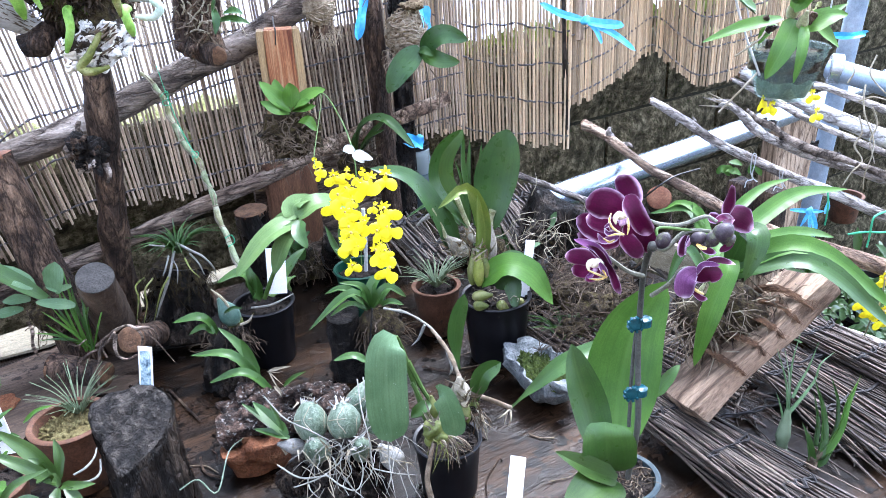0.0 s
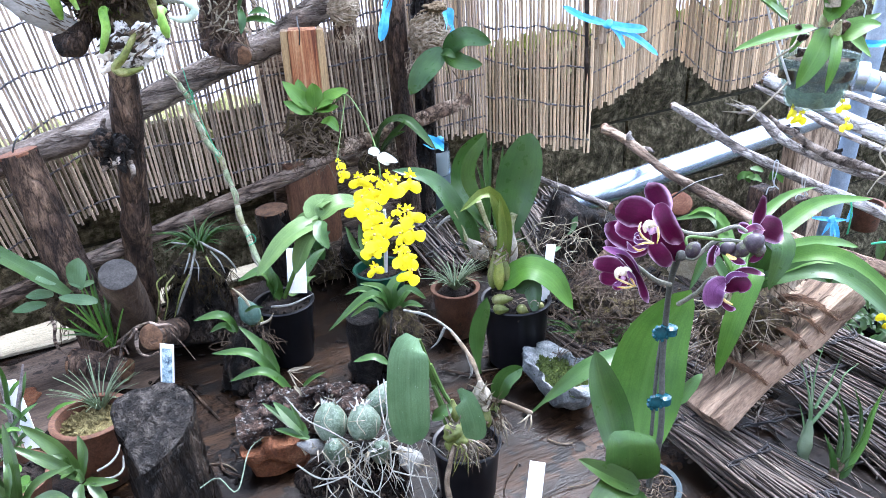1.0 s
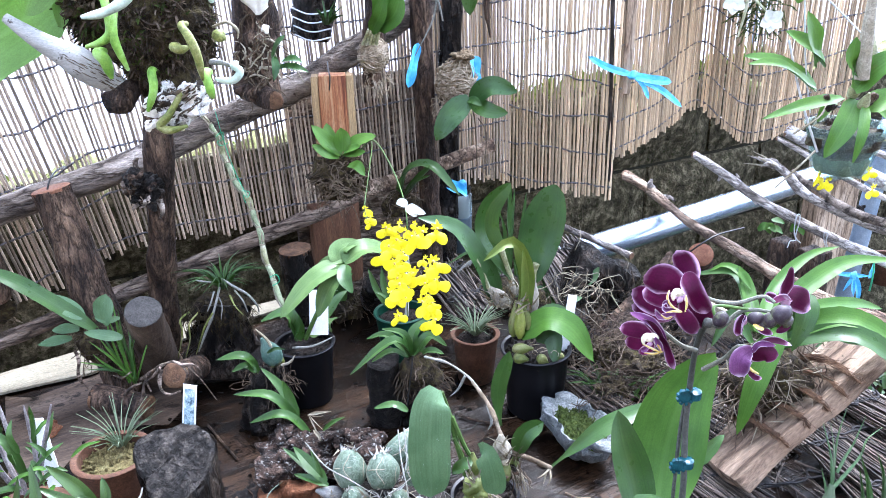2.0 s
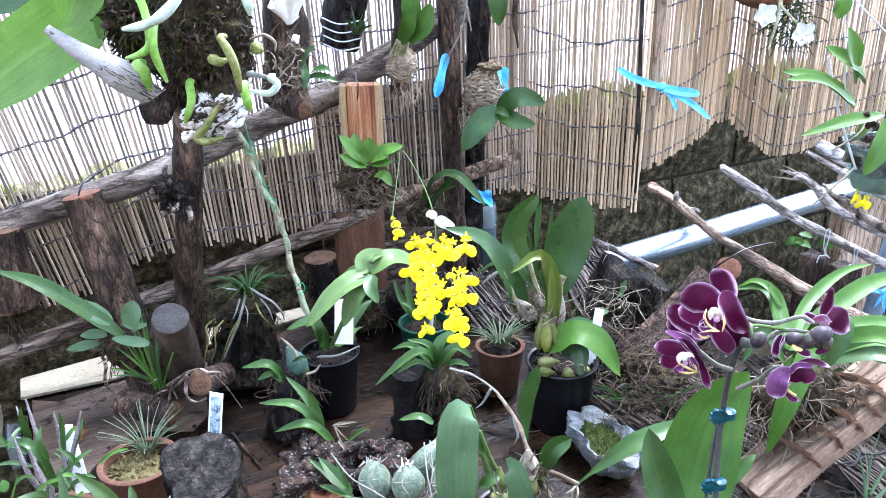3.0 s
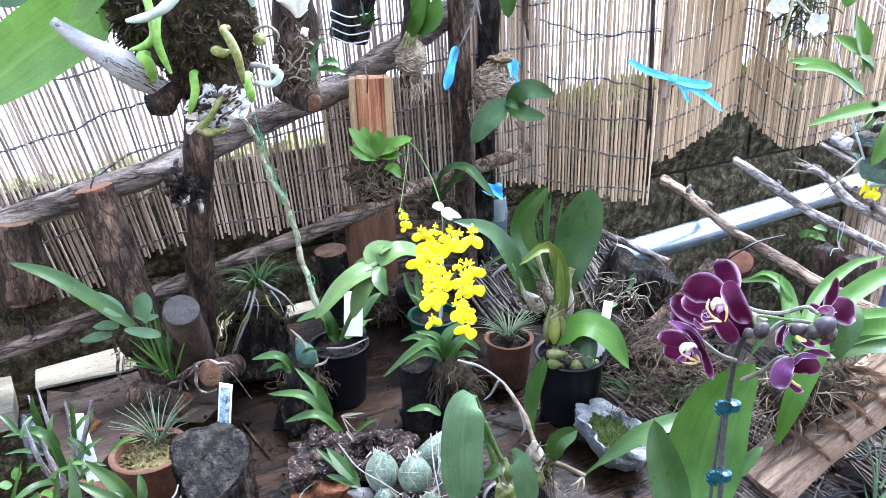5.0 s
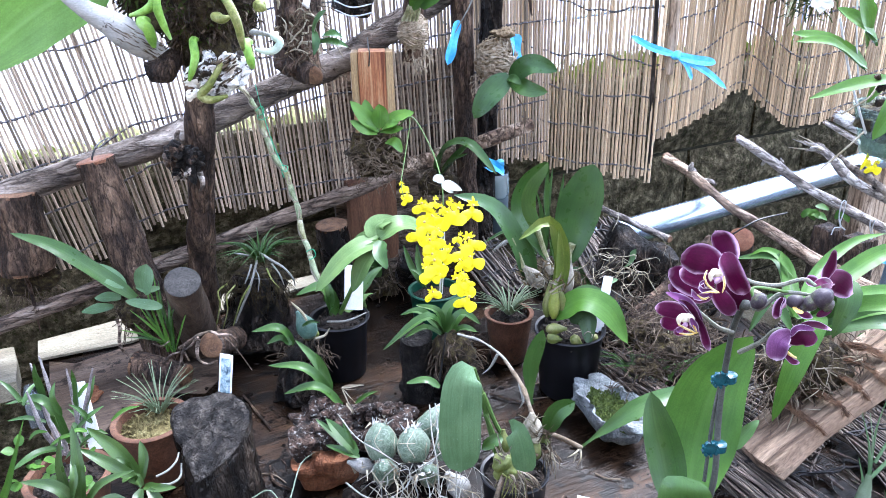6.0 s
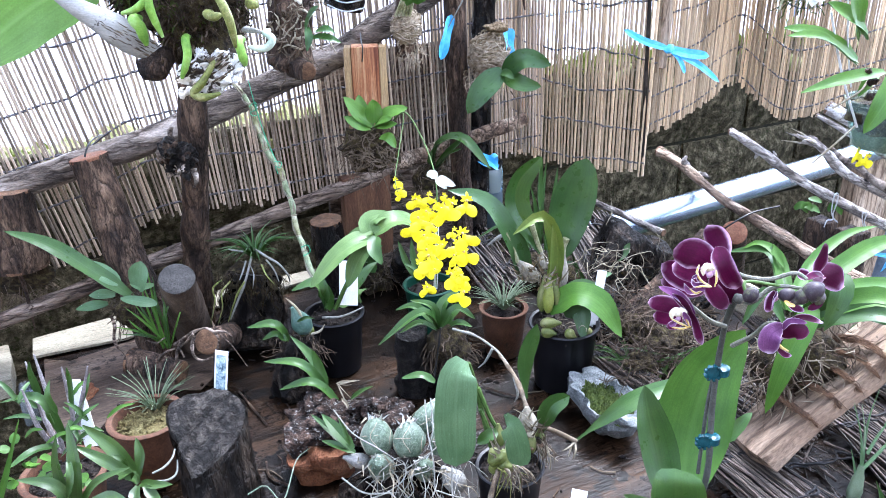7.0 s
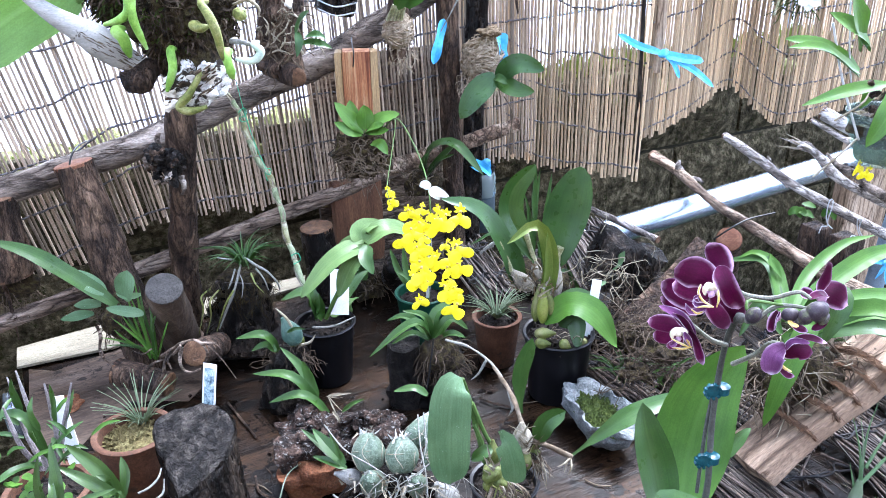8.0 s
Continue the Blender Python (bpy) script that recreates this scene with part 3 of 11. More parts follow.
def blob(bm, at, size, rough=0.3, grain=30.0, sub=3, turn=(0, 0, 0), mat=0):
    """An uneven lump."""
    made = bmesh.ops.create_icosphere(bm, subdivisions=sub, radius=1.0)["verts"]
    m = Euler([radians(a) for a in turn]).to_matrix()
    for v in made:
        d = v.co.normalized()
        p = Vector((d.x * size[0], d.y * size[1], d.z * size[2]))
        f = 1 + rough * (noise.noise((Vector(at) + p) * grain) + 0.5 * noise.noise((Vector(at) + p) * grain * 2.7))
        v.co = Vector(at) + m @ (p * f)
    for v in made:
        for f in v.link_faces:
            f.material_index = mat
    return bm


def box(bm, at, size, turn=(0, 0, 0), bevel=0.002, cuts=0, rough=0.0, grain=20.0, mat=0):
    """A box with eased edges about its middle."""
    made = bmesh.ops.create_cube(bm, size=1.0)["verts"]
    edges = list({e for v in made for e in v.link_edges})
    for v in made:
        v.co = Vector((v.co.x * size[0], v.co.y * size[1], v.co.z * size[2]))
    if bevel:
        got = bmesh.ops.bevel(bm, geom=edges, offset=bevel, segments=2, affect="EDGES", profile=0.6)
        made = list({v for f in got["faces"] for v in f.verts})
    if cuts:
        faces = {f for v in made for f in v.link_faces}
        es = list({e for f in faces for e in f.edges if e.calc_length() > bevel * 3})
        bmesh.ops.subdivide_edges(bm, edges=es, cuts=cuts, use_grid_fill=True)
        made = list({v for f in bm.faces for v in f.verts if f.is_valid})
    m = Euler([radians(a) for a in turn]).to_matrix()
    for v in made:
        if rough:
            v.co += Vector((noise.noise(v.co * grain), noise.noise(v.co * grain + Vector((7, 0, 0))), noise.noise(v.co * grain + Vector((0, 9, 0))))) * rough
        v.co = Vector(at) + m @ v.co
    return bm


def tangle(bm, at, size, count, r, length, droop=0.3, seg=4, n=6, seed=0):
    """Thin roots that start about a lump and wander."""
    rnd = random.Random(seed)
    r, count = r * 0.6, int(count * 1.6)
    for _ in range(count):
        d = Vector((rnd.gauss(0, 1), rnd.gauss(0, 1), rnd.gauss(0, 1))).normalized()
        p = Vector(at) + Vector((d.x * size[0], d.y * size[1], d.z * size[2])) * rnd.uniform(0.75, 1.0)
        way = (d + Vector((rnd.gauss(0, 1), rnd.gauss(0, 1), rnd.gauss(0, 1)))).normalized()
        pts = [p]
        for _ in range(4):
            way = (way + Vector((rnd.gauss(0, 0.6), rnd.gauss(0, 0.6), rnd.gauss(0, 0.6) - droop))).normalized()
            pts.append(pts[-1] + way * length * rnd.uniform(0.15, 0.35))
        tube(bm, pts, r * rnd.uniform(0.6, 1.2), n, seg, cap=False)
    return bm


def wound(bm, at, size, count, r, sweep=1.6, level=0.0, loose=0.06, n=12, seg=4, seed=0):
    """Fibres that lie along the skin of a lump; level: 1 winds them flat round it."""
    rnd = random.Random(seed)
    for _ in range(count):
        d = Vector((rnd.gauss(0, 1), rnd.gauss(-0.3, 1), rnd.gauss(0, 0.8))).normalized()
        t = d.cross(Vector((rnd.gauss(0, 1 - level), rnd.gauss(0, 1 - level), 1.0 if level else rnd.gauss(0, 1)))).normalized()
        pts, lift = [], rnd.uniform(-0.04, 0.06)
        for _ in range(6):
            f = 1 + lift + rnd.gauss(0, loose)
            pts.append(Vector(at) + Vector((d.x * size[0], d.y * size[1], d.z * size[2])) * f)
            d = (d + t * sweep / 6 + Vector((rnd.gauss(0, 0.10), rnd.gauss(0, 0.10), rnd.gauss(0, 0.10)))).normalized()
        tube(bm, pts, r * rnd.uniform(0.5, 1.4), n, seg, cap=False)
    return bm


def log(name, p0, p1, r0, r1, bark, cut, label, category="log", rough=0.12, knots=0, seg=16, n=14, group="", bend=(0, 0, 0), parent=None):
    """A round length of wood with bark and two sawn ends; p0 is its foot."""
    a, b = Vector(p0), Vector(p1)
    mid = a.lerp(b, 0.5) + Vector(bend)
    ob = parent or thing(name, p0, label, category, group)
    bm = bmesh.new()
    tube(bm, [a, mid, b], (r0, (r0 + r1) / 2, r1), max(n, int((b - a).length / 0.006)), seg * 2, rough, 26, cap=False, ridge=0.07)
    rnd = random.Random(label + str(p0))
    for _ in range(knots):
        s = rnd.uniform(0.2, 0.8)
        d = Vector((rnd.gauss(0, 1), -abs(rnd.gauss(0, 1)), rnd.gauss(0, 0.4))).normalized()
        blob(bm, a.lerp(b, s) + d * r0 * 0.8, (r0 * 0.4,) * 3, 0.3, 60, 2)
    part("bark", bm, bark, ob)
    way = (b - a).normalized()
    for at, r, d in ((a, r0, -way), (b, r1, way)):
        bm = bmesh.new()
        lathe(bm, at - d * 0.004, [(r * 1.0, 0.0), (r * 1.0, 0.0035), (r * 0.9, 0.005), (r * 0.5, 0.0052), (r * 0.15, 0.0052)], seg, d, 1.0, rough, 26)
        part("cut_end", bm, cut, ob)
    return ob


def pot(name, at, r_top, r_foot, h, mat, label, soil=SOIL, rim=0.004, wall=0.0025, fill=0.85, group="", band=0.0):
    """A round flower pot with rolled rim, hollow inside, and its filling."""
    ob = thing(name, at, label, "flower pot", group)
    bm = bmesh.new()
    prof = [(r_foot * 0.9, 0.0), (r_foot, 0.002), (r_foot + (r_top - r_foot) * 0.8, h * 0.8)]
    if band:
        prof += [(r_foot + (r_top - r_foot) * 0.82, h - band), (r_top + rim, h - band + 0.001), (r_top + rim, h - 0.001)]
    else:
        prof += [(r_top, h - rim * 1.2), (r_top + rim * 0.9, h - rim), (r_top + rim, h - rim * 0.4)]
    prof += [(r_top + rim * 0.5, h), (r_top - wall, h - 0.001), (r_top - wall - 0.001, h - 0.008), (r_foot * 0.9, 0.004)]
    lathe(bm, at, prof, 36)
    part("body", bm, mat, ob)
    bm = bmesh.new()
    rr = r_foot + (r_top - r_foot) * fill - wall * 1.3
    lathe(bm, (at[0], at[1], at[2] + h * fill - 0.012), [(rr * 0.96, 0.0), (rr, 0.009), (rr * 0.8, 0.012), (rr * 0.5, 0.014), (rr * 0.2, 0.015)], 28, rough=0.10, grain=120)
    part("filling", bm, soil, ob)
    rnd, bm = random.Random(label), bmesh.new()
    for _ in range(int(90 * (rr / 0.035) ** 2)):
        a, q = rnd.uniform(0, 6.28), rr * rnd.uniform(0, 0.95) ** 0.5
        blob(bm, (at[0] + math.cos(a) * q, at[1] + math.sin(a) * q, at[2] + h * fill + rnd.uniform(-0.002, 0.003)), (rnd.uniform(0.002, 0.005), rnd.uniform(0.001, 0.003), rnd.uniform(0.001, 0.003)), 0.4, 300, 1, (rnd.uniform(0, 90), rnd.uniform(0, 90), rnd.uniform(0, 180)))
    tagged(part("bark_mulch", bm, SOIL if soil is SOIL else soil, ob), kind="stuff")
    return ob


def leaf(parent, pts, w, mat, face=(0, -0.4, 1), shape="strap", fold=0.12, name="leaf", thick=0.0011, n=12, wave=0.035, label=""):
    return part(name, blade(bmesh.new(), pts, w, face, shape, fold, thick, n, wave), mat, parent, label)


def stalk(parent, pts, r, mat, name="stem", n=12, seg=7, rough=0.0, label="", grain=60.0):
    if name in ("root", "rhizome", "tendril", "dry_tip", "lip_whisker") and isinstance(r, float):
        r = (r, r, r * 0.9, r * 0.25)
    return part(name, tube(bmesh.new(), pts, r, n, seg, rough, grain), mat, parent, label)


def tuft(parent, at, count, length, w, mat, seed=0, spread=0.8, droop=0.4, lean=(0, 0, 0), shape="strap", name="leaf", fold=0.2, n=8, rise=1.0):
    """Leaves that fan out from one point."""
    rnd = random.Random(seed)
    for i in range(count):
        a = 6.2832 * (i * 0.382 + rnd.uniform(-0.05, 0.05))
        out = Vector((math.cos(a), math.sin(a), 0)) * spread * rnd.uniform(0.5, 1.1) + Vector((0, 0, rise)) + Vector(lean)
        out.normalize()
        ln = length * rnd.uniform(0.7, 1.1)
        p = Vector(at) + Vector((math.cos(a), math.sin(a), 0)) * 0.003
        m = p + out * ln * 0.5
        flat = Vector((out.x, out.y, 0))
        e = m + (out * 0.6 + flat * droop - Vector((0, 0, droop * 0.8))).normalized() * ln * 0.5
        leaf(parent, [p, m, e], w * rnd.uniform(0.8, 1.1), mat, (-out.x * 0.6, -out.y * 0.6, 1), shape, fold, name, n=n)


def tag(at, foot, w, label, picture=False, thick=0.0007, face=(0, -1, 0.2)):
    """A slim plant label that sticks up from foot to at."""
    a, b = Vector(foot), Vector(at)
    ob = thing("plant_label", foot, label, "plant label", "plant labels")
    up = (b - a).normalized()
    side = up.cross(Vector(face)).normalized()
    nor = side.cross(up)
    def slab(p, q, ww, off, tk):
        bm = bmesh.new()
        vs = [bm.verts.new(c + side * ww * s * 0.5 + nor * (off + o)) for c in (p, q) for s in (-1, 1) for o in (0, tk)]
        for f in ((0, 1, 3, 2), (4, 6, 7, 5), (0, 2, 6, 4), (1, 5, 7, 3), (0, 4, 5, 1), (2, 3, 7, 6)):
            bm.faces.new([vs[k] for k in f])
        return bm
    part("strip", slab(a, b, w, 0, thick), LABEL, ob, smooth=False)
    if picture:
        part("picture", slab(a.lerp(b, 0.12), a.lerp(b, 0.93), w * 0.72, -thick * 1.4 if nor.y > 0 else thick, thick), CARD_BLUE, ob, "faded blue and green printed picture", smooth=False)
    return ob


def ribbed(parent, p, q, r, mat):
    """A plump pseudobulb from its foot p to its tip q, with shallow uneven ribs and a seam."""
    a, b = Vector(p), Vector(q)
    bm = bmesh.new()
    h = (b - a).length
    prof = [(r * math.sin(math.pi * min(0.95, 0.10 + 0.85 * k / 14)) ** 0.5 * (1 - 0.18 * (k / 14) ** 3), h * k / 14) for k in range(15)]
    if mat is not BULB:
        prof = [(r * f, h * k) for f, k in ((0.35, 0.0), (0.80, 0.12), (1.0, 0.32), (0.98, 0.45), (0.80, 0.62), (0.52, 0.78), (0.34, 0.90), (0.22, 1.0))]
    lathe(bm, a, prof, 32, b - a, 1.0, 0.04, 60)
    way = (b - a).normalized()
    x = way.orthogonal().normalized()
    y = way.cross(x)
    for v in bm.verts:
        d = v.co - a
        c = d - way * d.dot(way)
        turn = math.atan2(c.dot(y), c.dot(x))
        g = 1 + (0.15 if mat is BULB else 0.07) * noise.noise(Vector((math.cos(turn) * 1.6, math.sin(turn) * 1.6, d.dot(way) * 25 + h * 300))) - 0.05 * abs(math.sin(3.5 * turn + h * 90)) ** 6
        v.co = a + way * d.dot(way) + c * g
    ob = part("pseudobulb", bm, mat, parent)
    if mat is BULB:
        bm = bmesh.new()
        for k in range(5):
            turn = 1.26 * k + h * 70
            pts = []
            for m in range(1, 8):
                w = turn + 0.25 * math.sin(m * 0.9 + k)
                rr = r * math.sin(math.pi * min(0.95, 0.10 + 0.85 * m / 8)) ** 0.5 * (1 - 0.18 * (m / 8) ** 3) * 1.01
                pts.append(a + way * h * m / 8 + (x * math.cos(w) + y * math.sin(w)) * rr)
            tube(bm, pts, 0.0004, 14, 5, cap=False)
        part("vein", bm, SHEATH, ob, "pale raised veins")
        rnd = random.Random(int(h * 1e6))
        bm = bmesh.new()
        for k in range(11):
            w = rnd.uniform(0, 6.28)
            c = a + way * h * rnd.uniform(0.80, 0.96) + (x * math.cos(w) + y * math.sin(w)) * r * rnd.uniform(0.25, 0.62)
            d = (way + (x * math.cos(w) + y * math.sin(w)) * rnd.uniform(-0.3, 0.7) + Vector((rnd.gauss(0, 0.3), rnd.gauss(0, 0.3), 0))).normalized() * rnd.uniform(0.006, 0.014)
            blade(bm, [c, c + d * 0.5, c + d], rnd.uniform(0.003, 0.007), way.cross(d) + way, "needle", 0.3, 0.0003, 6)
        tagged(part("papery_cap", bm, PAPER, ob, "torn white papery cap"), kind="stuff")
        f = math.sin(math.pi * 0.55) ** 0.62 * 0.95
        bm = bmesh.new()
        lathe(bm, a + way * h * 0.52, [(r * f * 0.99, 0.0), (r * f * 1.015, 0.0004), (r * f * 0.98, 0.0008)], 24, way, 1.0, 0.05, 60)
        part("ring", bm, SHEATH, ob)
    return ob


# ---- ground, wall, work table ----
U = Vector((0.857, 0.515, 0))
V = Vector((-0.515, 0.857, 0))
TOP = 0.70


def along(s, out, z):
    """A place by the wall: metres along it from its left part, metres behind the left screen, height."""
    p = Vector((-0.56, 1.13, 0)) + U * s + V * out
    return Vector((p.x, p.y, z))


bm = bmesh.new()
bmesh.ops.create_grid(bm, x_segments=40, y_segments=40, size=0.5)
for v in bm.verts:
    q = v.co * 2
    r = max(abs(q.x), abs(q.y))
    v.co = Vector((q.x * (3 + 400 * r ** 5), q.y * (3 + 400 * r ** 5), 0))
    v.co.z = 0.03 * noise.noise(v.co * 2.2) if r < 0.9 else 0
solo("ground", bm, EARTH, "dark damp earth ground", "ground", kind="structure")

# block wall behind the screens
wall = thing("wall_back", along(0, 0.14, 0), "low dark mossy concrete block wall", "wall", kind="structure")
bm = bmesh.new()
ang = math.degrees(math.atan2(U.y, U.x))
box(bm, along(0.75, 0.215, 0.46), (4.2, 0.11, 0.92), (0, 0, ang), 0.003)
part("core", bm, MORTAR, wall)

# Unseen wall added behind the camera to hold back light from that side.
bm = bmesh.new()
box(bm, (0, -3.2, 1.4), (8.0, 0.2, 2.8), (0, 0, 8), 0.004)
solo("wall_house", bm, POST_TAN, "plain timber-toned wall added out of view behind the camera", "wall", kind="structure")
pave = along(0.75, 0.30, 0.43)
bm = bmesh.new()
box(bm, pave + V * 12.0, (60.0, 24.0, 0.86), (0, 0, ang), 0.003)
solo("pavement", bm, PAVING, "pale concrete pavement level with the wall top", "pavement", kind="structure")
# table top
OUTLINE = [(-0.745, 1.04), (0.10, 1.46), (0.33, 1.17), (0.52, 0.83), (0.66, 0.60), (0.66, 0.36), (-0.30, 0.36)]
table = thing("work_table", (0, 0.9, 0), "wet dark brown plywood work table", "table")


def sheet(outline, z0, z1):
    bm = bmesh.new()
    low = [bm.verts.new((x, y, z0)) for x, y in outline]
    top = [bm.verts.new((x, y, z1)) for x, y in outline]
    bm.faces.new(low)
    bm.faces.new(top)
    for k in range(len(outline)):
        j = (k + 1) % len(outline)
        bm.faces.new((low[k], low[j], top[j], top[k]))
    return bm


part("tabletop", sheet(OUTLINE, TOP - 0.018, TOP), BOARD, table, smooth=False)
for x, y in ((-0.60, 0.98), (0.05, 1.36), (0.56, 0.42), (-0.25, 0.42)):
    bm = bmesh.new()
    box(bm, (x, y, 0.341), (0.045, 0.045, 0.682), (0, 0, 31), 0.003)
    part("leg", bm, BARK, table)


# ---- reed screens ----
def reed_mesh(seed):
    bm, rnd, rings = bmesh.new(), random.Random(seed), []
    for i in range(7):
        dx, dy, rr = rnd.uniform(-0.4, 0.4), rnd.uniform(-0.3, 0.3), rnd.uniform(0.9, 1.08)
        rings.append([bm.verts.new((dx + rr * math.cos(k * 1.0472), dy + rr * math.sin(k * 1.0472), i / 6)) for k in range(6)])
    for p, q in zip(rings, rings[1:]):
        for k in range(6):
            bm.faces.new((p[k], p[(k + 1) % 6], q[(k + 1) % 6], q[k]))
    bm.faces.new(rings[0][::-1])
    bm.faces.new(rings[-1])
    return mesh_of("reed", bm, REED if seed < 5 else REED_BROWN)


REEDS = [reed_mesh(k) for k in range(5)]
BROWN_REEDS = [reed_mesh(k) for k in range(5, 10)]


def screen(name, path, top, step, r, label, seed, rows, leans=((0.0, 0.0), (1.0, 0.0)), ragged=0.008, gap=0.0, meshes=REEDS):
    """A hanging screen of upright reeds bound with rows of twine; path: (x, y, lower edge) along it; rows: (height over the edge, sag), or a list of (share, height); leans: (share, slope) of the reeds."""
    rnd = random.Random(seed)
    ob = thing(name, path[0], label, "reed screen", "reed screens")
    base = Vector(path[0])
    length = sum((Vector(b[:2]) - Vector(a[:2])).length for a, b in zip(path, path[1:]))
    line = spline(path, max(4, int(length / step)))
    last = len(line) - 1

    def level(stops, s):
        for (s0, v0), (s1, v1) in zip(stops, stops[1:]):
            if s <= s1:
                f = max(0.0, (s - s0) / (s1 - s0))
                return v0 + (v1 - v0) * f * f * (3 - 2 * f)
        return stops[-1][1]

    for i, p in enumerate(line):
        if rnd.random() < gap:
            continue
        way = (line[min(i + 1, last)] - line[max(i - 1, 0)])
        way = Vector((way.x, way.y, 0)).normalized()
        q = Vector(p) + way * rnd.uniform(-0.14, 0.14) * step + Vector((0, rnd.uniform(-0.002, 0.002), rnd.uniform(-ragged, ragged)))
        o = new("reed", rnd.choice(meshes))
        o.parent = ob
        rr = r * rnd.uniform(0.75, 1.12)
        up = Vector((0, 0, 1)) + way * (level(leans, i / last) + rnd.gauss(0, 0.004)) + Vector((0, rnd.gauss(0, 0.003), 0))
        o.matrix_local = Matrix.Translation(q - base) @ up.to_track_quat("Z", "Y").to_matrix().to_4x4() @ Matrix.Rotation(rnd.uniform(0, 6), 4, "Z") @ Matrix.Diagonal((rr, rr, top - q.z, 1))
    for row in rows:
        bm = bmesh.new()
        pts = []
        for i, p in enumerate(line):
            s = i / last
            if isinstance(row, list):
                z = level(row, s) + 0.0012 * math.sin(37 * s + row[0][1] * 90)
            else:
                z = p.z + row[0] + row[1] * (math.sin(9 * s + row[0] * 40) * 0.9 + 0.35 * math.sin(31 * s + row[0] * 90))
            pts.append(Vector((p.x, p.y + (-1) ** i * r * 0.9 - r * 0.6, z + rnd.uniform(-0.0008, 0.0008))))
        tube(bm, pts, 0.0016, len(pts) * 2, 5, 0.35, 900)
        part("twine", bm, TWINE, ob)
    return ob


# shares of the left screen, from its left end to the corner
left_edge = [(-0.62, 0.760), (-0.30, 0.795), (-0.10, 0.834), (-0.035, 0.856), (0.036, 0.876), (0.105, 0.874), (0.167, 0.865), (0.234, 0.868), (0.45, 0.872), (0.70, 0.872)]


def share(s):
    return (s + 0.62) / 1.32


left_rows = [[(share(s), z) for s, z in row] for row in (
    [(-0.62, 0.800), (-0.13, 0.850), (-0.09, 0.862), (-0.038, 0.880), (0.04, 0.892), (0.107, 0.896), (0.20, 0.890), (0.28, 0.892), (0.7, 0.898)],
    [(-0.62, 0.865), (-0.162, 0.916), (-0.092, 0.930), (-0.05, 0.946), (0.024, 0.965), (0.10, 0.959), (0.205, 0.950), (0.31, 0.958), (0.7, 0.976)],
    [(-0.62, 0.925), (-0.19, 0.979), (-0.095, 0.994), (0.002, 1.029), (0.058, 1.032), (0.167, 1.019), (0.307, 1.035), (0.7, 1.046)],
    [(-0.62, 0.985), (-0.176, 1.053), (-0.103, 1.066), (-0.026, 1.091), (0.06, 1.103), (0.3, 1.105), (0.7, 1.120)],
    [(-0.62, 1.050), (-0.10, 1.140), (0.06, 1.172), (0.3, 1.175), (0.7, 1.190)],
    [(-0.62, 1.120), (-0.10, 1.212), (0.06, 1.240), (0.3, 1.245), (0.7, 1.260)],
    [(-0.62, 1.250), (0.06, 1.330), (0.7, 1.350)])]
screen("reed_screen", [along(s, 0.004 * math.sin(s * 9), z) for s, z in left_edge], 1.55, 0.0062, 0.0021, "pale dry reed screen with dark twine, tied behind the log rail", 1, left_rows, ((0.0, -0.21), (share(-0.05), -0.18), (share(0.16), -0.05), (1.0, -0.02)), meshes=BROWN_REEDS)
right_rows = [(0.02, 0.003), (0.085, 0.004), (0.15, 0.004), (0.215, 0.006), (0.30, 0.006), (0.38, 0.006), (0.46, 0.006)]
screen("reed_screen", [(-0.025, 1.500, 0.866), (0.097, 1.480, 0.843), (0.226, 1.450, 0.837)], 1.55, 0.0060, 0.0025, "tan reed screen with a frayed lower edge beside the posts", 2, right_rows)
screen("reed_screen", [(-0.154, 1.470, 0.901), (0.003, 1.520, 0.863)], 1.55, 0.0060, 0.0026, "shaded brown reed screen in the corner behind the posts", 5, right_rows[1:])
screen("reed_screen", [(0.227, 1.440, 0.911), (0.317, 1.520, 0.930), (0.416, 1.620, 0.964), (0.463, 1.580, 0.932), (0.505, 1.550, 0.912), (0.615, 1.600, 0.922), (0.740, 1.660, 0.943)], 1.55, 0.0060, 0.0025, "folded tan reed screen with a wavy lower edge", 3, [(0.018, 0.002), (0.07, 0.002), (0.13, 0.002), (0.20, 0.004), (0.28, 0.004), (0.36, 0.004)], ragged=0.006)

bm = bmesh.new()
box(bm, along(0.405, 0.034, 0.885), (0.236, 0.012, 0.400), (0, 0, ang), 0.002, 3, 0.002)
solo("brown_board", bm, RAIL_BROWN, "upright brown board behind the reed screen near the corner", "board", at=along(0.405, 0.034, 0.685))
bm = bmesh.new()
for k in range(90):
    rnd = random.Random(k + 6200)
    blob(bm, along(0.72 + 0.011 * k + rnd.uniform(-0.01, 0.01), 0.19 + rnd.uniform(-0.01, 0.02), 0.945 + rnd.uniform(-0.006, 0.010)), (0.022, 0.022, rnd.uniform(0.022, 0.032)), 0.7, 50, 2)
solo("moss_bank", bm, MOSS_DARK, "low dark mossy bank on the wall top", "plants", kind="stuff")
fence = thing("wire_fence", along(0.80, 0.50, 0.86), "thin grey rails of a fence beyond the wall", "fence")
for z0, z1 in ((1.168, 1.205), (1.072, 1.082)):
    part("rail", tube(bmesh.new(), [along(0.86, 0.30, z0 - 0.008), along(1.10, 0.30, (z0 + z1) / 2), along(1.75, 0.30, z1 + 0.02)], 0.0035, 12, 6), STEEL_DULL, fence)
for q in (0.88, 1.70):
    part("post", tube(bmesh.new(), [along(q, 0.305, 0.85), along(q, 0.305, 1.10), along(q, 0.305, 1.40)], 0.0040, 6, 6), STEEL_DULL, fence)
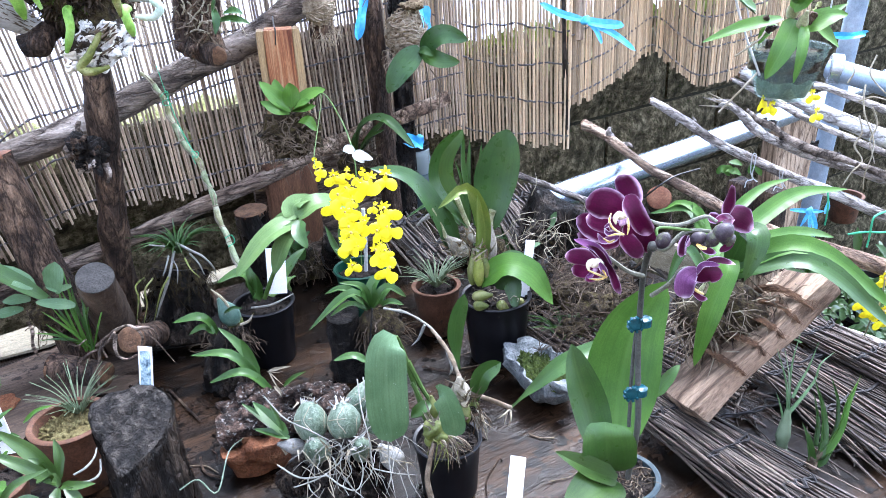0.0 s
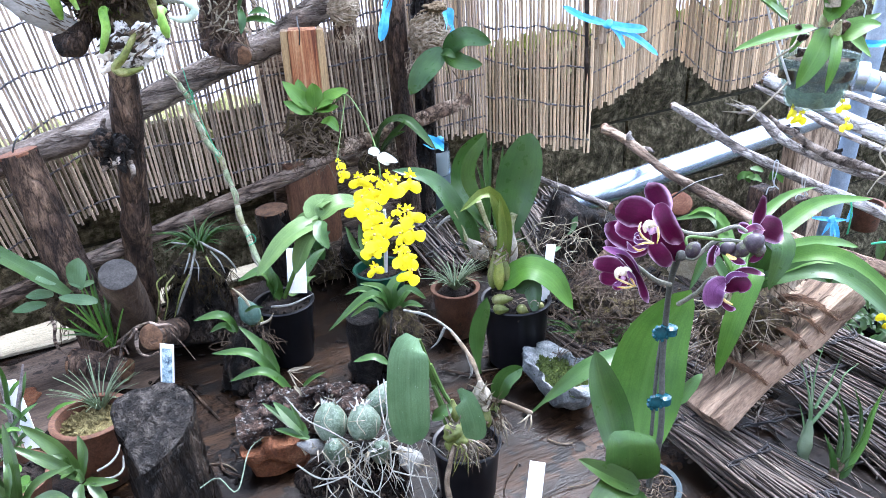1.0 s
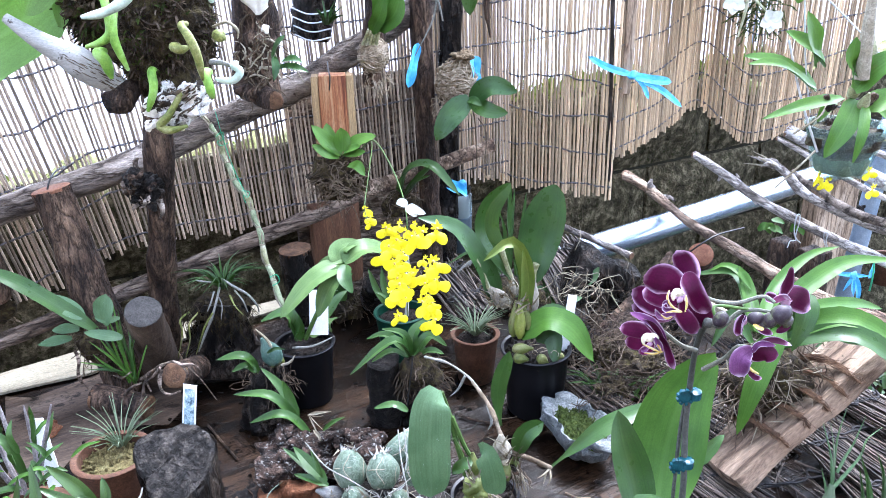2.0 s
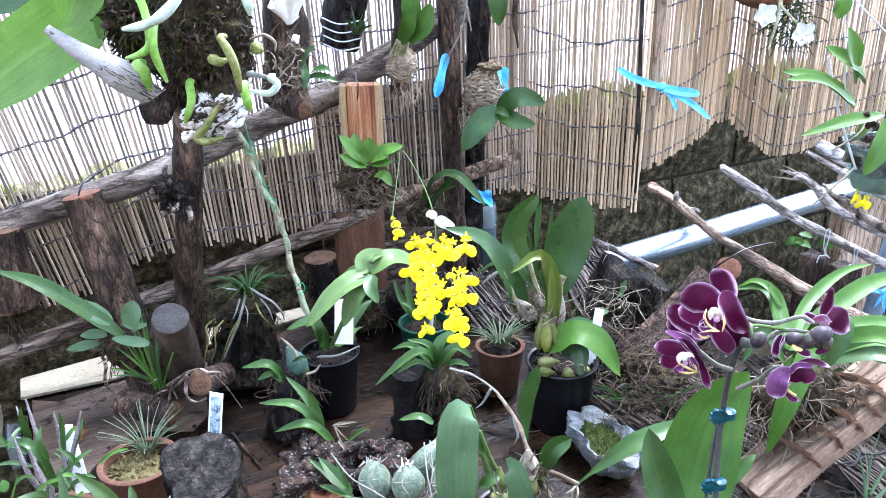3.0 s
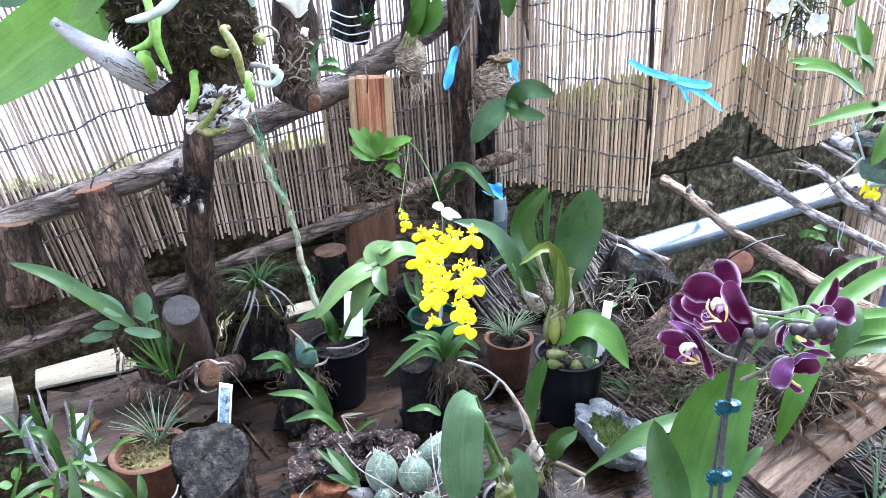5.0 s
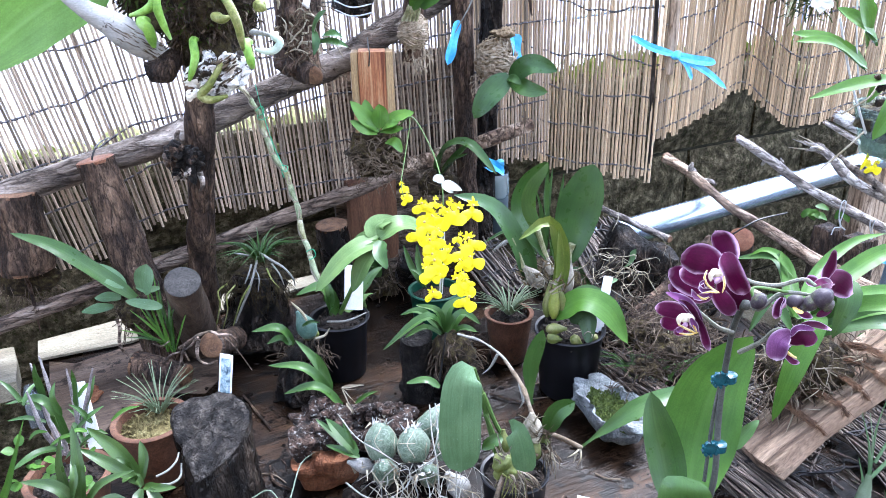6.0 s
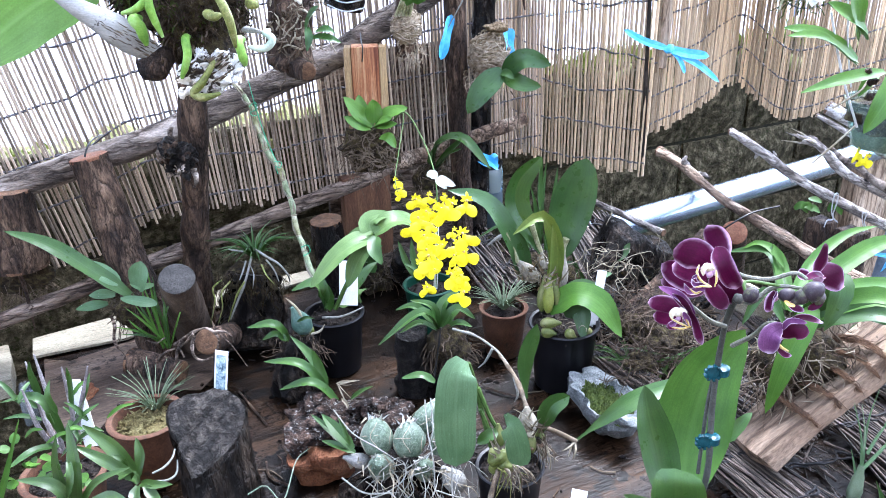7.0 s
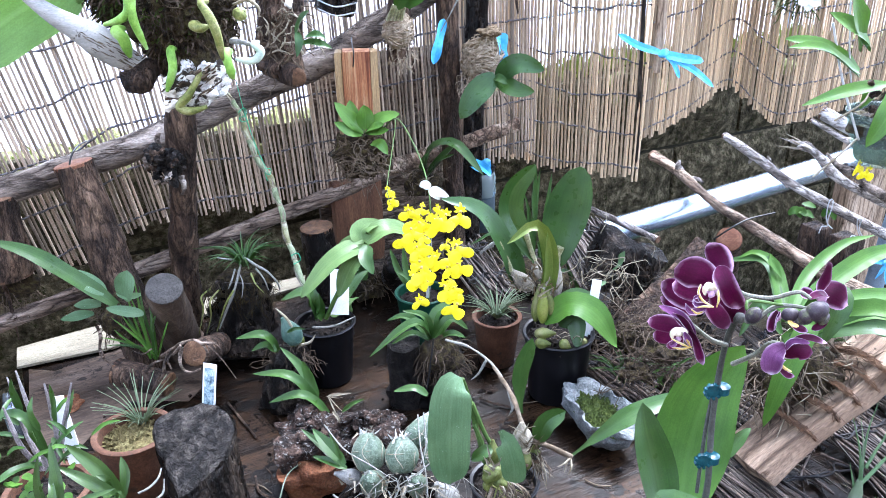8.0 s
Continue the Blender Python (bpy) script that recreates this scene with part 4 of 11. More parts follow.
log("edge_pole", (0.224, 1.452, 0.868), (0.209, 1.445, 1.272), 0.0038, 0.0034, REED_OLD, WOOD_CUT, "dark edge cane of the folded reed screen", "cane", 0.08, 0, 8, 20)
log("edge_strip", (0.2430, 1.4520, 1.0310), (0.2430, 1.4400, 1.2450), 0.0088, 0.0082, POST_TAN, WOOD_CUT, "flat tan bamboo strip along the edge of the folded screen", "cane", 0.06, 0, 10, 20)
# ---- posts and rails ----
def limb(name, pts, r, bark, cut, label, category, rough=0.1, n=60, seg=32, group=""):
    """A crooked length of wood through several places, with two sawn ends."""
    ob = thing(name, pts[0], label, category, group)
    part("bark", tube(bmesh.new(), pts, r, n, seg, rough, 26, cap=False, ridge=0.06), bark, ob)
    for a, b, rr in ((pts[0], pts[1], r[0]), (pts[-1], pts[-2], r[-1])):
        d = (Vector(a) - Vector(b)).normalized()
        part("cut_end", lathe(bmesh.new(), Vector(a) - d * 0.004, [(rr, 0.0), (rr, 0.0035), (rr * 0.9, 0.005), (rr * 0.5, 0.0052), (rr * 0.15, 0.0052)], 22, d, 1.0, rough, 26), cut, ob)
    return ob


burl = limb("post", [(-0.5190, 1.1390, 0.6970), (-0.4980, 1.1150, 0.8300), (-0.4720, 1.0930, 0.9480), (-0.4500, 1.0720, 1.0620), (-0.4310, 1.0520, 1.1810), (-0.4150, 1.0340, 1.2750)], (0.0225, 0.0205, 0.0200, 0.0200, 0.0185, 0.0175), BARK, WOOD_CUT, "rough brown bark post with a knotted burl, standing on the table", "post", 0.12)
heart = Vector((-0.4730, 1.0400, 0.9980))
part("burl", blob(bmesh.new(), heart + Vector((0.004, 0.006, 0)), (0.020, 0.016, 0.021), 0.9, 70, 5), BARK_CHAR, burl, "dark gnarled burl")
for k in range(22):
    rnd = random.Random(k + 19)
    d = Vector((rnd.gauss(-0.2, 0.8), -abs(rnd.gauss(0, 0.6)), rnd.gauss(0, 1))).normalized()
    c = heart + Vector((d.x * 0.019 + 0.003, d.y * 0.012, d.z * 0.021))
    part("knot", blob(bmesh.new(), c, (rnd.uniform(0.003, 0.0065), 0.005, rnd.uniform(0.003, 0.007)), 1.1, 190, 4, (0, rnd.uniform(-60, 60), 0)), (BARK_CHAR, BARK, BARK_GREY, BARK)[k % 4], burl)
for pts in ([(-0.4800, 1.0560, 1.0190), (-0.4810, 1.0560, 1.0280), (-0.4770, 1.0580, 1.0370)], [(-0.4840, 1.0450, 0.9900), (-0.4890, 1.0400, 0.9960), (-0.4950, 1.0400, 0.9990)], [(-0.4800, 1.0450, 0.9790), (-0.4850, 1.0420, 0.9720), (-0.4880, 1.0420, 0.9680)], [(-0.4520, 1.0500, 0.9800), (-0.4500, 1.0460, 0.9640), (-0.4550, 1.0460, 0.9540)]):
    part("branch_stub", tube(bmesh.new(), pts, (0.0050, 0.0036, 0.0022), 8, 9, 0.4, 120), BARK_GREY, burl)
rail_line = [along(s, -0.040, z) for s, z in ((-0.46, 0.905), (-0.30, 0.940), (-0.158, 0.972), (-0.008, 1.002), (0.118, 1.040), (0.206, 1.068), (0.298, 1.096), (0.386, 1.139), (0.471, 1.180), (0.53, 1.205))]
limb("rail", rail_line, (0.0165, 0.0175, 0.0185, 0.0185, 0.0190, 0.0195, 0.0195, 0.0200, 0.0200, 0.0195), BARK_GREY, WOOD_CUT, "long grey weathered log rail in front of the reed screen", "rail", 0.09, 110)
log("rail", (-0.812, 0.909, 0.767), (-0.147, 1.380, 0.901), 0.0120, 0.0120, RAIL_BROWN, WOOD_CUT, "thin brown lower log rail along the table back", "rail", 0.10, 3, 16, 36)
log("post", (-0.530, 1.015, 0.70), (-0.586, 1.025, 1.005), 0.0285, 0.0245, BARK, WOOD_ORANGE, "thick brown bark stake with an orange sawn top", "post", 0.09, 0, 20, 16)
log("post", (-0.099, 1.330, 0.736), (-0.110, 1.330, 1.276), 0.0165, 0.0175, BARK, WOOD_CUT, "tall dark bark post in the corner of the screens", "post", 0.08, 1, 18, 26)
log("post", (-0.079, 1.420, 0.730), (-0.060, 1.420, 1.271), 0.0185, 0.0205, BARK_WET, WOOD_CUT, "tall blackish wet post beside the corner post", "post", 0.08, 0, 18, 26)
log("branch", (-0.2270, 1.3300, 0.8900), (0.0080, 1.4000, 0.9530), 0.0150, 0.0115, TWIG_BROWN, WOOD_CUT, "short grey branch lashed across the corner posts", "branch", 0.12, 1, 14, 14)
log("post", (-0.7030, 1.0000, 0.8540), (-0.6950, 1.0000, 0.9690), 0.036, 0.031, BARK, WOOD_CUT, "stout dark bark stump post under the rail", "post", 0.10, 0, 20, 12)

# ---- steel pipes and poles beyond the table ----
def pipe(p0, p1, r, label, metal=STEEL):
    ob = thing("steel_pipe", p0, label, "pipe", "frame pipes")
    bm = bmesh.new()
    tube(bm, [p0, p1], r, 6, 20)
    part("tube", bm, metal, ob)
    return ob


pipe((0.111, 1.360, 0.745), (1.586, 2.432, 0.745), 0.0255, "shiny galvanised steel pipe laid level under the poles")
pipe((0.7771, 1.6200, 0.5000), (0.8322, 1.6200, 1.2500), 0.019, "upright galvanised steel pipe of the shelf frame", STEEL_DULL)
pipe((0.6290, 1.3200, 0.9850), (0.7220, 1.2000, 0.9610), 0.0170, "short galvanised pipe clamped to the upright", STEEL_DULL)
limb("pole", [(0.2960, 1.6600, 0.8140), (0.3250, 1.5930, 0.8090), (0.3490, 1.5410, 0.7970), (0.3850, 1.4610, 0.7790), (0.4190, 1.3900, 0.7720), (0.4590, 1.3080, 0.7620), (0.4960, 1.2350, 0.7550), (0.5320, 1.1660, 0.7540), (0.5680, 1.0960, 0.7630), (0.6340, 0.9800, 0.7680)], (0.0105, 0.0095, 0.0085, 0.0100, 0.0105, 0.0110, 0.0120, 0.0120, 0.0125, 0.0130), TWIG_BROWN, WOOD_CUT, "long peeled brown branch laid over the steel pipe", "pole", 0.14, 70, 14, "poles")
limb("pole", [(0.4190, 1.6000, 0.8740), (0.4540, 1.5320, 0.8580), (0.4860, 1.4720, 0.8380), (0.5090, 1.4280, 0.8270), (0.5460, 1.3600, 0.8170), (0.5810, 1.2980, 0.8080), (0.6030, 1.2600, 0.8050), (0.6330, 1.2070, 0.8000), (0.6670, 1.1520, 0.7910), (0.7000, 1.1000, 0.7860)], (0.0070, 0.0085, 0.0090, 0.0075, 0.0085, 0.0085, 0.0090, 0.0090, 0.0095, 0.0095), TWIG, WOOD_CUT, "thin grey branch laid over the steel pipe", "pole", 0.14, 70, 14, "poles")
limb("pole", [(0.4970, 1.4000, 0.9150), (0.5150, 1.3790, 0.9010), (0.5410, 1.3510, 0.8720), (0.5790, 1.3080, 0.8570), (0.6080, 1.2750, 0.8470), (0.6410, 1.2370, 0.8430), (0.6810, 1.1930, 0.8350), (0.7210, 1.1500, 0.8240)], (0.0070, 0.0085, 0.0080, 0.0075, 0.0075, 0.0075, 0.0075, 0.0080), TWIG, WOOD_CUT, "splintered grey branch with a frayed end", "pole", 0.2, 70, 14, "poles")
rnd = random.Random(77)
splint = bpy.data.objects["pole.002"]
for k in range(16):
    a = Vector((0.4990, 1.3950, 0.9100)) + Vector((rnd.gauss(0, 0.004), rnd.gauss(0, 0.004), rnd.gauss(0, 0.004)))
    e = a + Vector((-0.032, 0.02, 0.008)) * rnd.uniform(0.4, 1.25) + Vector((rnd.gauss(0, 0.004), rnd.gauss(0, 0.006), rnd.gauss(0, 0.007)))
    part("splinter", tube(bmesh.new(), [a, a.lerp(e, 0.5) + Vector((0, 0, rnd.gauss(0, 0.002))), e], (0.0026, 0.0018, 0.0004), 6, 5, 0.2, 200), TWIG if k % 3 else SHEATH, splint)
dead = limb("branch", [(0.5200, 1.3650, 0.9110), (0.5360, 1.3450, 0.8940), (0.5500, 1.3260, 0.8900), (0.5660, 1.3060, 0.8770), (0.5820, 1.2860, 0.8690), (0.5980, 1.2650, 0.8630), (0.6200, 1.2370, 0.8610), (0.6480, 1.2010, 0.8550), (0.7060, 1.1300, 0.8410)], (0.0022, 0.0062, 0.0052, 0.0062, 0.0058, 0.0066, 0.0060, 0.0060, 0.0060), BARK_GREY, WOOD_CUT, "gnarled dark dead branch lying on the splintered pole", "branch", 0.34, 80, 14)
for c, r in (((0.5530, 1.3380, 0.8900), 0.0075), ((0.5720, 1.3180, 0.8730), 0.0065), ((0.6030, 1.2800, 0.8680), 0.0070), ((0.6280, 1.2560, 0.8540), 0.0085), ((0.5450, 1.3500, 0.8940), 0.0050)):
    part("knot", blob(bmesh.new(), c, (r, r * 0.9, r * 0.8), 1.0, 170, 4), BARK_CHAR, dead)
limb("pole", [(0.5240, 1.4600, 0.9420), (0.5600, 1.4150, 0.9240), (0.5980, 1.3690, 0.9030), (0.6320, 1.3300, 0.8860), (0.6630, 1.2930, 0.8750), (0.7040, 1.2460, 0.8590), (0.7460, 1.2000, 0.8450)], (0.0050, 0.0050, 0.0052, 0.0052, 0.0055, 0.0055, 0.0055), TWIG, WOOD_CUT, "thin brown branch among the poles", "pole", 0.14, 70, 14, "poles")
limb("pole", [(0.5520, 1.4900, 0.9480), (0.5790, 1.4660, 0.9350), (0.6230, 1.4290, 0.9110), (0.6610, 1.3960, 0.8920), (0.6980, 1.3650, 0.8780), (0.7470, 1.3250, 0.8570), (0.8040, 1.2800, 0.8340)], (0.0125, 0.0120, 0.0125, 0.0130, 0.0140, 0.0155, 0.0160), BLEACHED, WOOD_CUT, "thick pale bleached pole", "pole", 0.06, 70, 14, "poles")
limb("pole", [(0.6710, 1.4500, 0.9250), (0.6860, 1.4170, 0.9240), (0.7010, 1.3860, 0.9200), (0.7190, 1.3520, 0.9140), (0.7350, 1.3210, 0.9080), (0.7740, 1.2500, 0.8910)], (0.0062, 0.0062, 0.0066, 0.0066, 0.0070, 0.0070), TWIG, WOOD_CUT, "thin pale branch beside the pipe clamp", "pole", 0.14, 70, 14, "poles")
for owner, rows in (("pole", (([(0.3380, 1.5800, 0.8040), (0.3300, 1.5750, 0.8180), (0.3310, 1.5700, 0.8310)], 0.0060), ([(0.3510, 1.5600, 0.7960), (0.3650, 1.5550, 0.7990), (0.3760, 1.5500, 0.7920)], 0.0042))), ("pole.001", (([(0.4490, 1.5450, 0.8590), (0.4570, 1.5380, 0.8470), (0.4510, 1.5320, 0.8400)], 0.0036), ([(0.4850, 1.5100, 0.8390), (0.4790, 1.5050, 0.8540), (0.4730, 1.5000, 0.8630)], 0.0028), ([(0.5050, 1.4950, 0.8220), (0.5100, 1.4900, 0.8100), (0.5120, 1.4850, 0.8070)], 0.0028)))):
    for pts, r in rows:
        part("branch_stub", tube(bmesh.new(), pts, (r * 1.5, r, r * 0.6), 8, 8, 0.35, 90), TWIG, bpy.data.objects[owner])
hairs = thing("hanging_roots", (0.6150, 1.1600, 0.9710), "thin pale dry roots trailing over the poles", "roots")
for pts in ([(0.6040, 1.1600, 0.9960), (0.5990, 1.1500, 0.9780), (0.6000, 1.1400, 0.9560), (0.6120, 1.1300, 0.9250), (0.6090, 1.1200, 0.9030), (0.6030, 1.1200, 0.8730), (0.6050, 1.1200, 0.8510)], [(0.5970, 1.1500, 0.9540), (0.6000, 1.1400, 0.9310), (0.5920, 1.1400, 0.9120), (0.6020, 1.1300, 0.8920), (0.5840, 1.1200, 0.8790), (0.5740, 1.1200, 0.8590)], [(0.6240, 1.1800, 1.0330), (0.6130, 1.1700, 1.0100), (0.6280, 1.1600, 0.9880), (0.6420, 1.1600, 0.9770)], [(0.6090, 1.1400, 0.9680), (0.6200, 1.1400, 0.9410), (0.6080, 1.1300, 0.9210), (0.6150, 1.1200, 0.8900)], [(0.5980, 1.1600, 0.9720), (0.6120, 1.1500, 0.9800), (0.6340, 1.1500, 0.9740)], [(0.5830, 1.1700, 0.9970), (0.5900, 1.1700, 1.0130), (0.5900, 1.1800, 1.0230)]):
    stalk(hairs, pts, (0.0014, 0.0012, 0.0008), SHEATH, "root", 24, 5, 0.2)
log("pole", (0.112, 1.360, 0.824), (0.225, 1.220, 0.815), 0.0045, 0.0065, TWIG, WOOD_CUT, "thin crooked bleached branch over the pipe end", "pole", 0.18, 2, 10, 16, "poles")
log("pole", (0.514, 1.050, 0.678), (0.633, 0.920, 0.677), 0.0075, 0.0085, TWIG, WOOD_CUT, "grey pole along the table side", "pole", 0.10, 2, 10, 20, "poles")


# ---- front of the table ----
stump = thing("stump", (-0.384, 0.801, 0.700), "short blackened log stump with a cracked sawn top on the table", "log")
c0, c1 = Vector((-0.352, 0.731, 0.700)), Vector((-0.330, 0.695, 0.825))
c0 = Vector((c1.x + 0.006, c1.y - 0.004, 0.70))
SPLIT = ((0.00, 0.96), (0.56, 0.93), (1.42, 0.86), (1.99, 0.88), (2.45, 1.06), (2.76, 1.19), (3.20, 0.94), (3.82, 0.73), (4.52, 1.07), (4.79, 1.38), (5.20, 1.10), (5.69, 0.98))


def stump_form(a):
    """How far the split stump's side stands from its heart at an angle."""
    a %= 2 * math.pi
    rows = [(SPLIT[-1][0] - 2 * math.pi, SPLIT[-1][1]), *SPLIT, (SPLIT[0][0] + 2 * math.pi, SPLIT[0][1])]
    for (a0, f0), (a1, f1) in zip(rows, rows[1:]):
        if a0 <= a <= a1:
            return f0 + (f1 - f0) * (a - a0) / (a1 - a0)
    return 1.0


bm = bmesh.new()
tube(bm, [c0, c0.lerp(c1, 0.5), c1], (0.046, 0.043, 0.0425), 60, 90, 0.05, 30, cap=False, ridge=0.05)
for v in bm.verts:
    f = stump_form(math.atan2(v.co.y - c1.y, v.co.x - c1.x))
    v.co.x, v.co.y = c1.x + (v.co.x - c1.x) * f, c1.y + (v.co.y - c1.y) * f
    v.co.z += (v.co.y - c1.y) * 0.42 * max(0, (v.co.z - 0.70) / 0.125) ** 2
part("bark", bm, STUMP_SIDE, stump)
bm = bmesh.new()
rings = []
for i in range(18):
    r = 0.0432 * (1 - i / 17.5)
    ring = []
    for k in range(90):
        a = 6.2832 * k / 90
        q = Vector((math.cos(a) * r, math.sin(a) * r, 0))
        f = stump_form(a) * (1 + 0.05 * noise.noise((c1 + q) * 30) * min(1, r / 0.03))
        split = 0.006 * max(0.0, 1 - abs(q.x * 0.5 - q.y * 0.4 + 0.006 + 0.004 * noise.noise(q * 90)) / 0.0022)
        chip = 0.010 * max(0.0, -q.y / 0.043 - 0.62) * (1 + noise.noise(q * 160)) * 3
        up = 0.0035 * noise.noise((c1 + q) * 60) + 0.0028 * noise.noise((c1 + q) * 170) + q.y * f * 0.42 + (0.001 if i else -0.004) - split * 0.5 - chip * 0.5
        ring.append(bm.verts.new(c1 + q * f + Vector((0, 0, up))))
    rings.append(ring)
for p, q in zip(rings, rings[1:]):
    for k in range(90):
        bm.faces.new((p[k], p[(k + 1) % 90], q[(k + 1) % 90], q[k]))
bm.faces.new(rings[-1])
part("sawn_top", bm, STUMP_TOP, stump, "cracked charcoal-grey sawn top")

tag((-0.347, 0.800, 0.845), (-0.359, 0.795, 0.768), 0.0155, "white plant label with a faded picture behind the stump", True)

pot("flower_pot", tuple(Vector((-0.429, 0.757, 0.785)) - Vector((0, 0, 0.085))), 0.0405, 0.030, 0.085, TERRA, "round terracotta pot filled with tan sphagnum moss", MOSS_TAN, 0.003, 0.004, 0.82)
grass = thing("air_plant", (-0.434, 0.788, 0.775), "spiky silver-green air plant in the mossy terracotta pot", "plant", "air plants")
tuft(grass, (-0.432, 0.786, 0.772), 50, 0.058, 0.0019, LEAF_GREY, 4, 0.9, 0.25, shape="needle", fold=0.3, n=6)
moss = thing("moss", (-0.436, 0.763, 0.775), "clump of tan sphagnum moss", "moss")
bm = bmesh.new()
for k in range(420):
    rnd = random.Random(k)
    c = Vector((-0.441, 0.770, 0.768)) + Vector((rnd.uniform(-0.03, 0.022), rnd.uniform(-0.022, 0.024), rnd.uniform(-0.002, 0.004)))
    d = Vector((rnd.gauss(0, 1), rnd.gauss(0, 1), rnd.uniform(0.2, 1.4))).normalized() * rnd.uniform(0.004, 0.011)
    blade(bm, [c, c + d * 0.5, c + d], 0.0030, (0, -0.5, 1), "oval", 0.1, 0.0005, 4)
tagged(part("moss_tuft", bm, MOSS_TAN, moss), kind="stuff")


# far-left pots
pot("flower_pot", tuple(Vector((-0.491, 0.683, 0.765)) - Vector((0, 0, 0.065))), 0.042, 0.032, 0.065, TERRA, "low terracotta pot with bare dendrobium canes", SOIL, 0.003, 0.004, 0.85)
dend = thing("orchid", (-0.515, 0.711, 0.760), "dendrobium with bare silver canes and young green leaves", "orchid", "orchids")
for pts in ([(-0.469, 0.660, 0.810), (-0.485, 0.670, 0.844), (-0.496, 0.680, 0.904)], [(-0.468, 0.660, 0.810), (-0.467, 0.660, 0.855), (-0.470, 0.660, 0.925)], [(-0.460, 0.660, 0.811), (-0.448, 0.660, 0.849), (-0.446, 0.660, 0.912)],
            [(-0.457, 0.660, 0.811), (-0.435, 0.650, 0.860), (-0.413, 0.650, 0.920)], [(-0.465, 0.650, 0.819), (-0.471, 0.640, 0.854), (-0.477, 0.640, 0.899)]):
    stalk(dend, pts, (0.0024, 0.0027, 0.0021, 0.0008), CANE_GREY, "cane", 12, 7, 0.1)
for pts, w in (([(-0.454, 0.650, 0.833), (-0.469, 0.650, 0.882), (-0.519, 0.660, 0.869)], 0.012),
        ([(-0.476, 0.660, 0.879), (-0.478, 0.660, 0.905), (-0.477, 0.660, 0.917)], 0.010),
        ([(-0.438, 0.650, 0.874), (-0.434, 0.650, 0.900), (-0.434, 0.650, 0.918)], 0.009),
        ([(-0.438, 0.650, 0.860), (-0.423, 0.650, 0.887), (-0.419, 0.660, 0.906)], 0.009),
        ([(-0.456, 0.650, 0.866), (-0.460, 0.650, 0.886), (-0.461, 0.660, 0.897)], 0.008),
        ([(-0.444, 0.640, 0.848), (-0.422, 0.640, 0.872), (-0.411, 0.650, 0.878)], 0.009),
        ([(-0.456, 0.640, 0.834), (-0.468, 0.620, 0.843), (-0.482, 0.600, 0.839)], 0.012),):
    leaf(dend, pts, w * 0.75, LEAF, fold=0.2)
for pts, w in (([(-0.441, 0.640, 0.834), (-0.420, 0.630, 0.856), (-0.400, 0.620, 0.870)], 0.010),):
    leaf(dend, pts, w * 0.75, LEAF, fold=0.2)
for k in range(18):
    rnd = random.Random(k + 810)
    c = Vector((-0.452, 0.650, 0.860)) + Vector((rnd.uniform(-0.045, 0.04), rnd.uniform(-0.02, 0.02), rnd.uniform(-0.045, 0.035)))
    d = Vector((rnd.gauss(0, 1), rnd.gauss(-0.3, 0.5), rnd.uniform(-0.3, 1))).normalized() * rnd.uniform(0.016, 0.036)
    leaf(dend, [c, c + d * 0.5 + Vector((0, 0, 0.004)), c + d], 0.0050, LEAF_BRIGHT if k % 3 == 0 else LEAF, fold=0.2, n=7)
tag((-0.444, 0.668, 0.892), (-0.435, 0.660, 0.819), 0.016, "crumpled clear plastic plant label in the pot")
weed = thing("seedlings", (-0.510, 0.669, 0.765), "bright green clover-like seedlings in the pot", "plant")
for k in range(22):
    rnd = random.Random(k + 60)
    c = Vector((-0.457, 0.610, 0.828)) + Vector((rnd.uniform(-0.04, 0.055), rnd.uniform(-0.02, 0.03), rnd.uniform(-0.02, 0.018)))
    d = Vector((rnd.uniform(-1, 1), rnd.uniform(-1, 0.3), rnd.uniform(-0.1, 0.6))).normalized() * 0.012
    leaf(weed, [c, c + d * 0.5, c + d], 0.010, LEAF_BRIGHT, (0, -0.5, 1), "oval", 0.05, n=6)
front = thing("orchid", (-0.420, 0.675, 0.740), "young vanda-like orchid with glossy strap leaves and white roots", "orchid", "orchids")
for pts, w in (([(-0.361, 0.600, 0.832), (-0.374, 0.600, 0.862), (-0.399, 0.600, 0.891)], 0.017),
        ([(-0.355, 0.590, 0.839), (-0.371, 0.580, 0.866), (-0.398, 0.580, 0.884)], 0.014),
        ([(-0.360, 0.600, 0.831), (-0.358, 0.610, 0.848), (-0.364, 0.620, 0.863)], 0.012),
        ([(-0.353, 0.590, 0.836), (-0.359, 0.590, 0.846), (-0.358, 0.570, 0.857)], 0.011),
        ([(-0.351, 0.590, 0.836), (-0.332, 0.580, 0.843), (-0.316, 0.580, 0.845)], 0.011),
        ([(-0.348, 0.580, 0.842), (-0.347, 0.570, 0.838), (-0.333, 0.550, 0.835)], 0.012),
        ([(-0.342, 0.580, 0.842), (-0.329, 0.570, 0.836), (-0.316, 0.550, 0.833)], 0.012),):
    leaf(front, pts, w * 0.8, LEAF_DEEP, fold=0.22)
for pts, w in (([(-0.362, 0.590, 0.846), (-0.364, 0.590, 0.861), (-0.372, 0.590, 0.867)], 0.009),):
    leaf(front, pts, w * 0.8, LEAF_DEEP, fold=0.22)
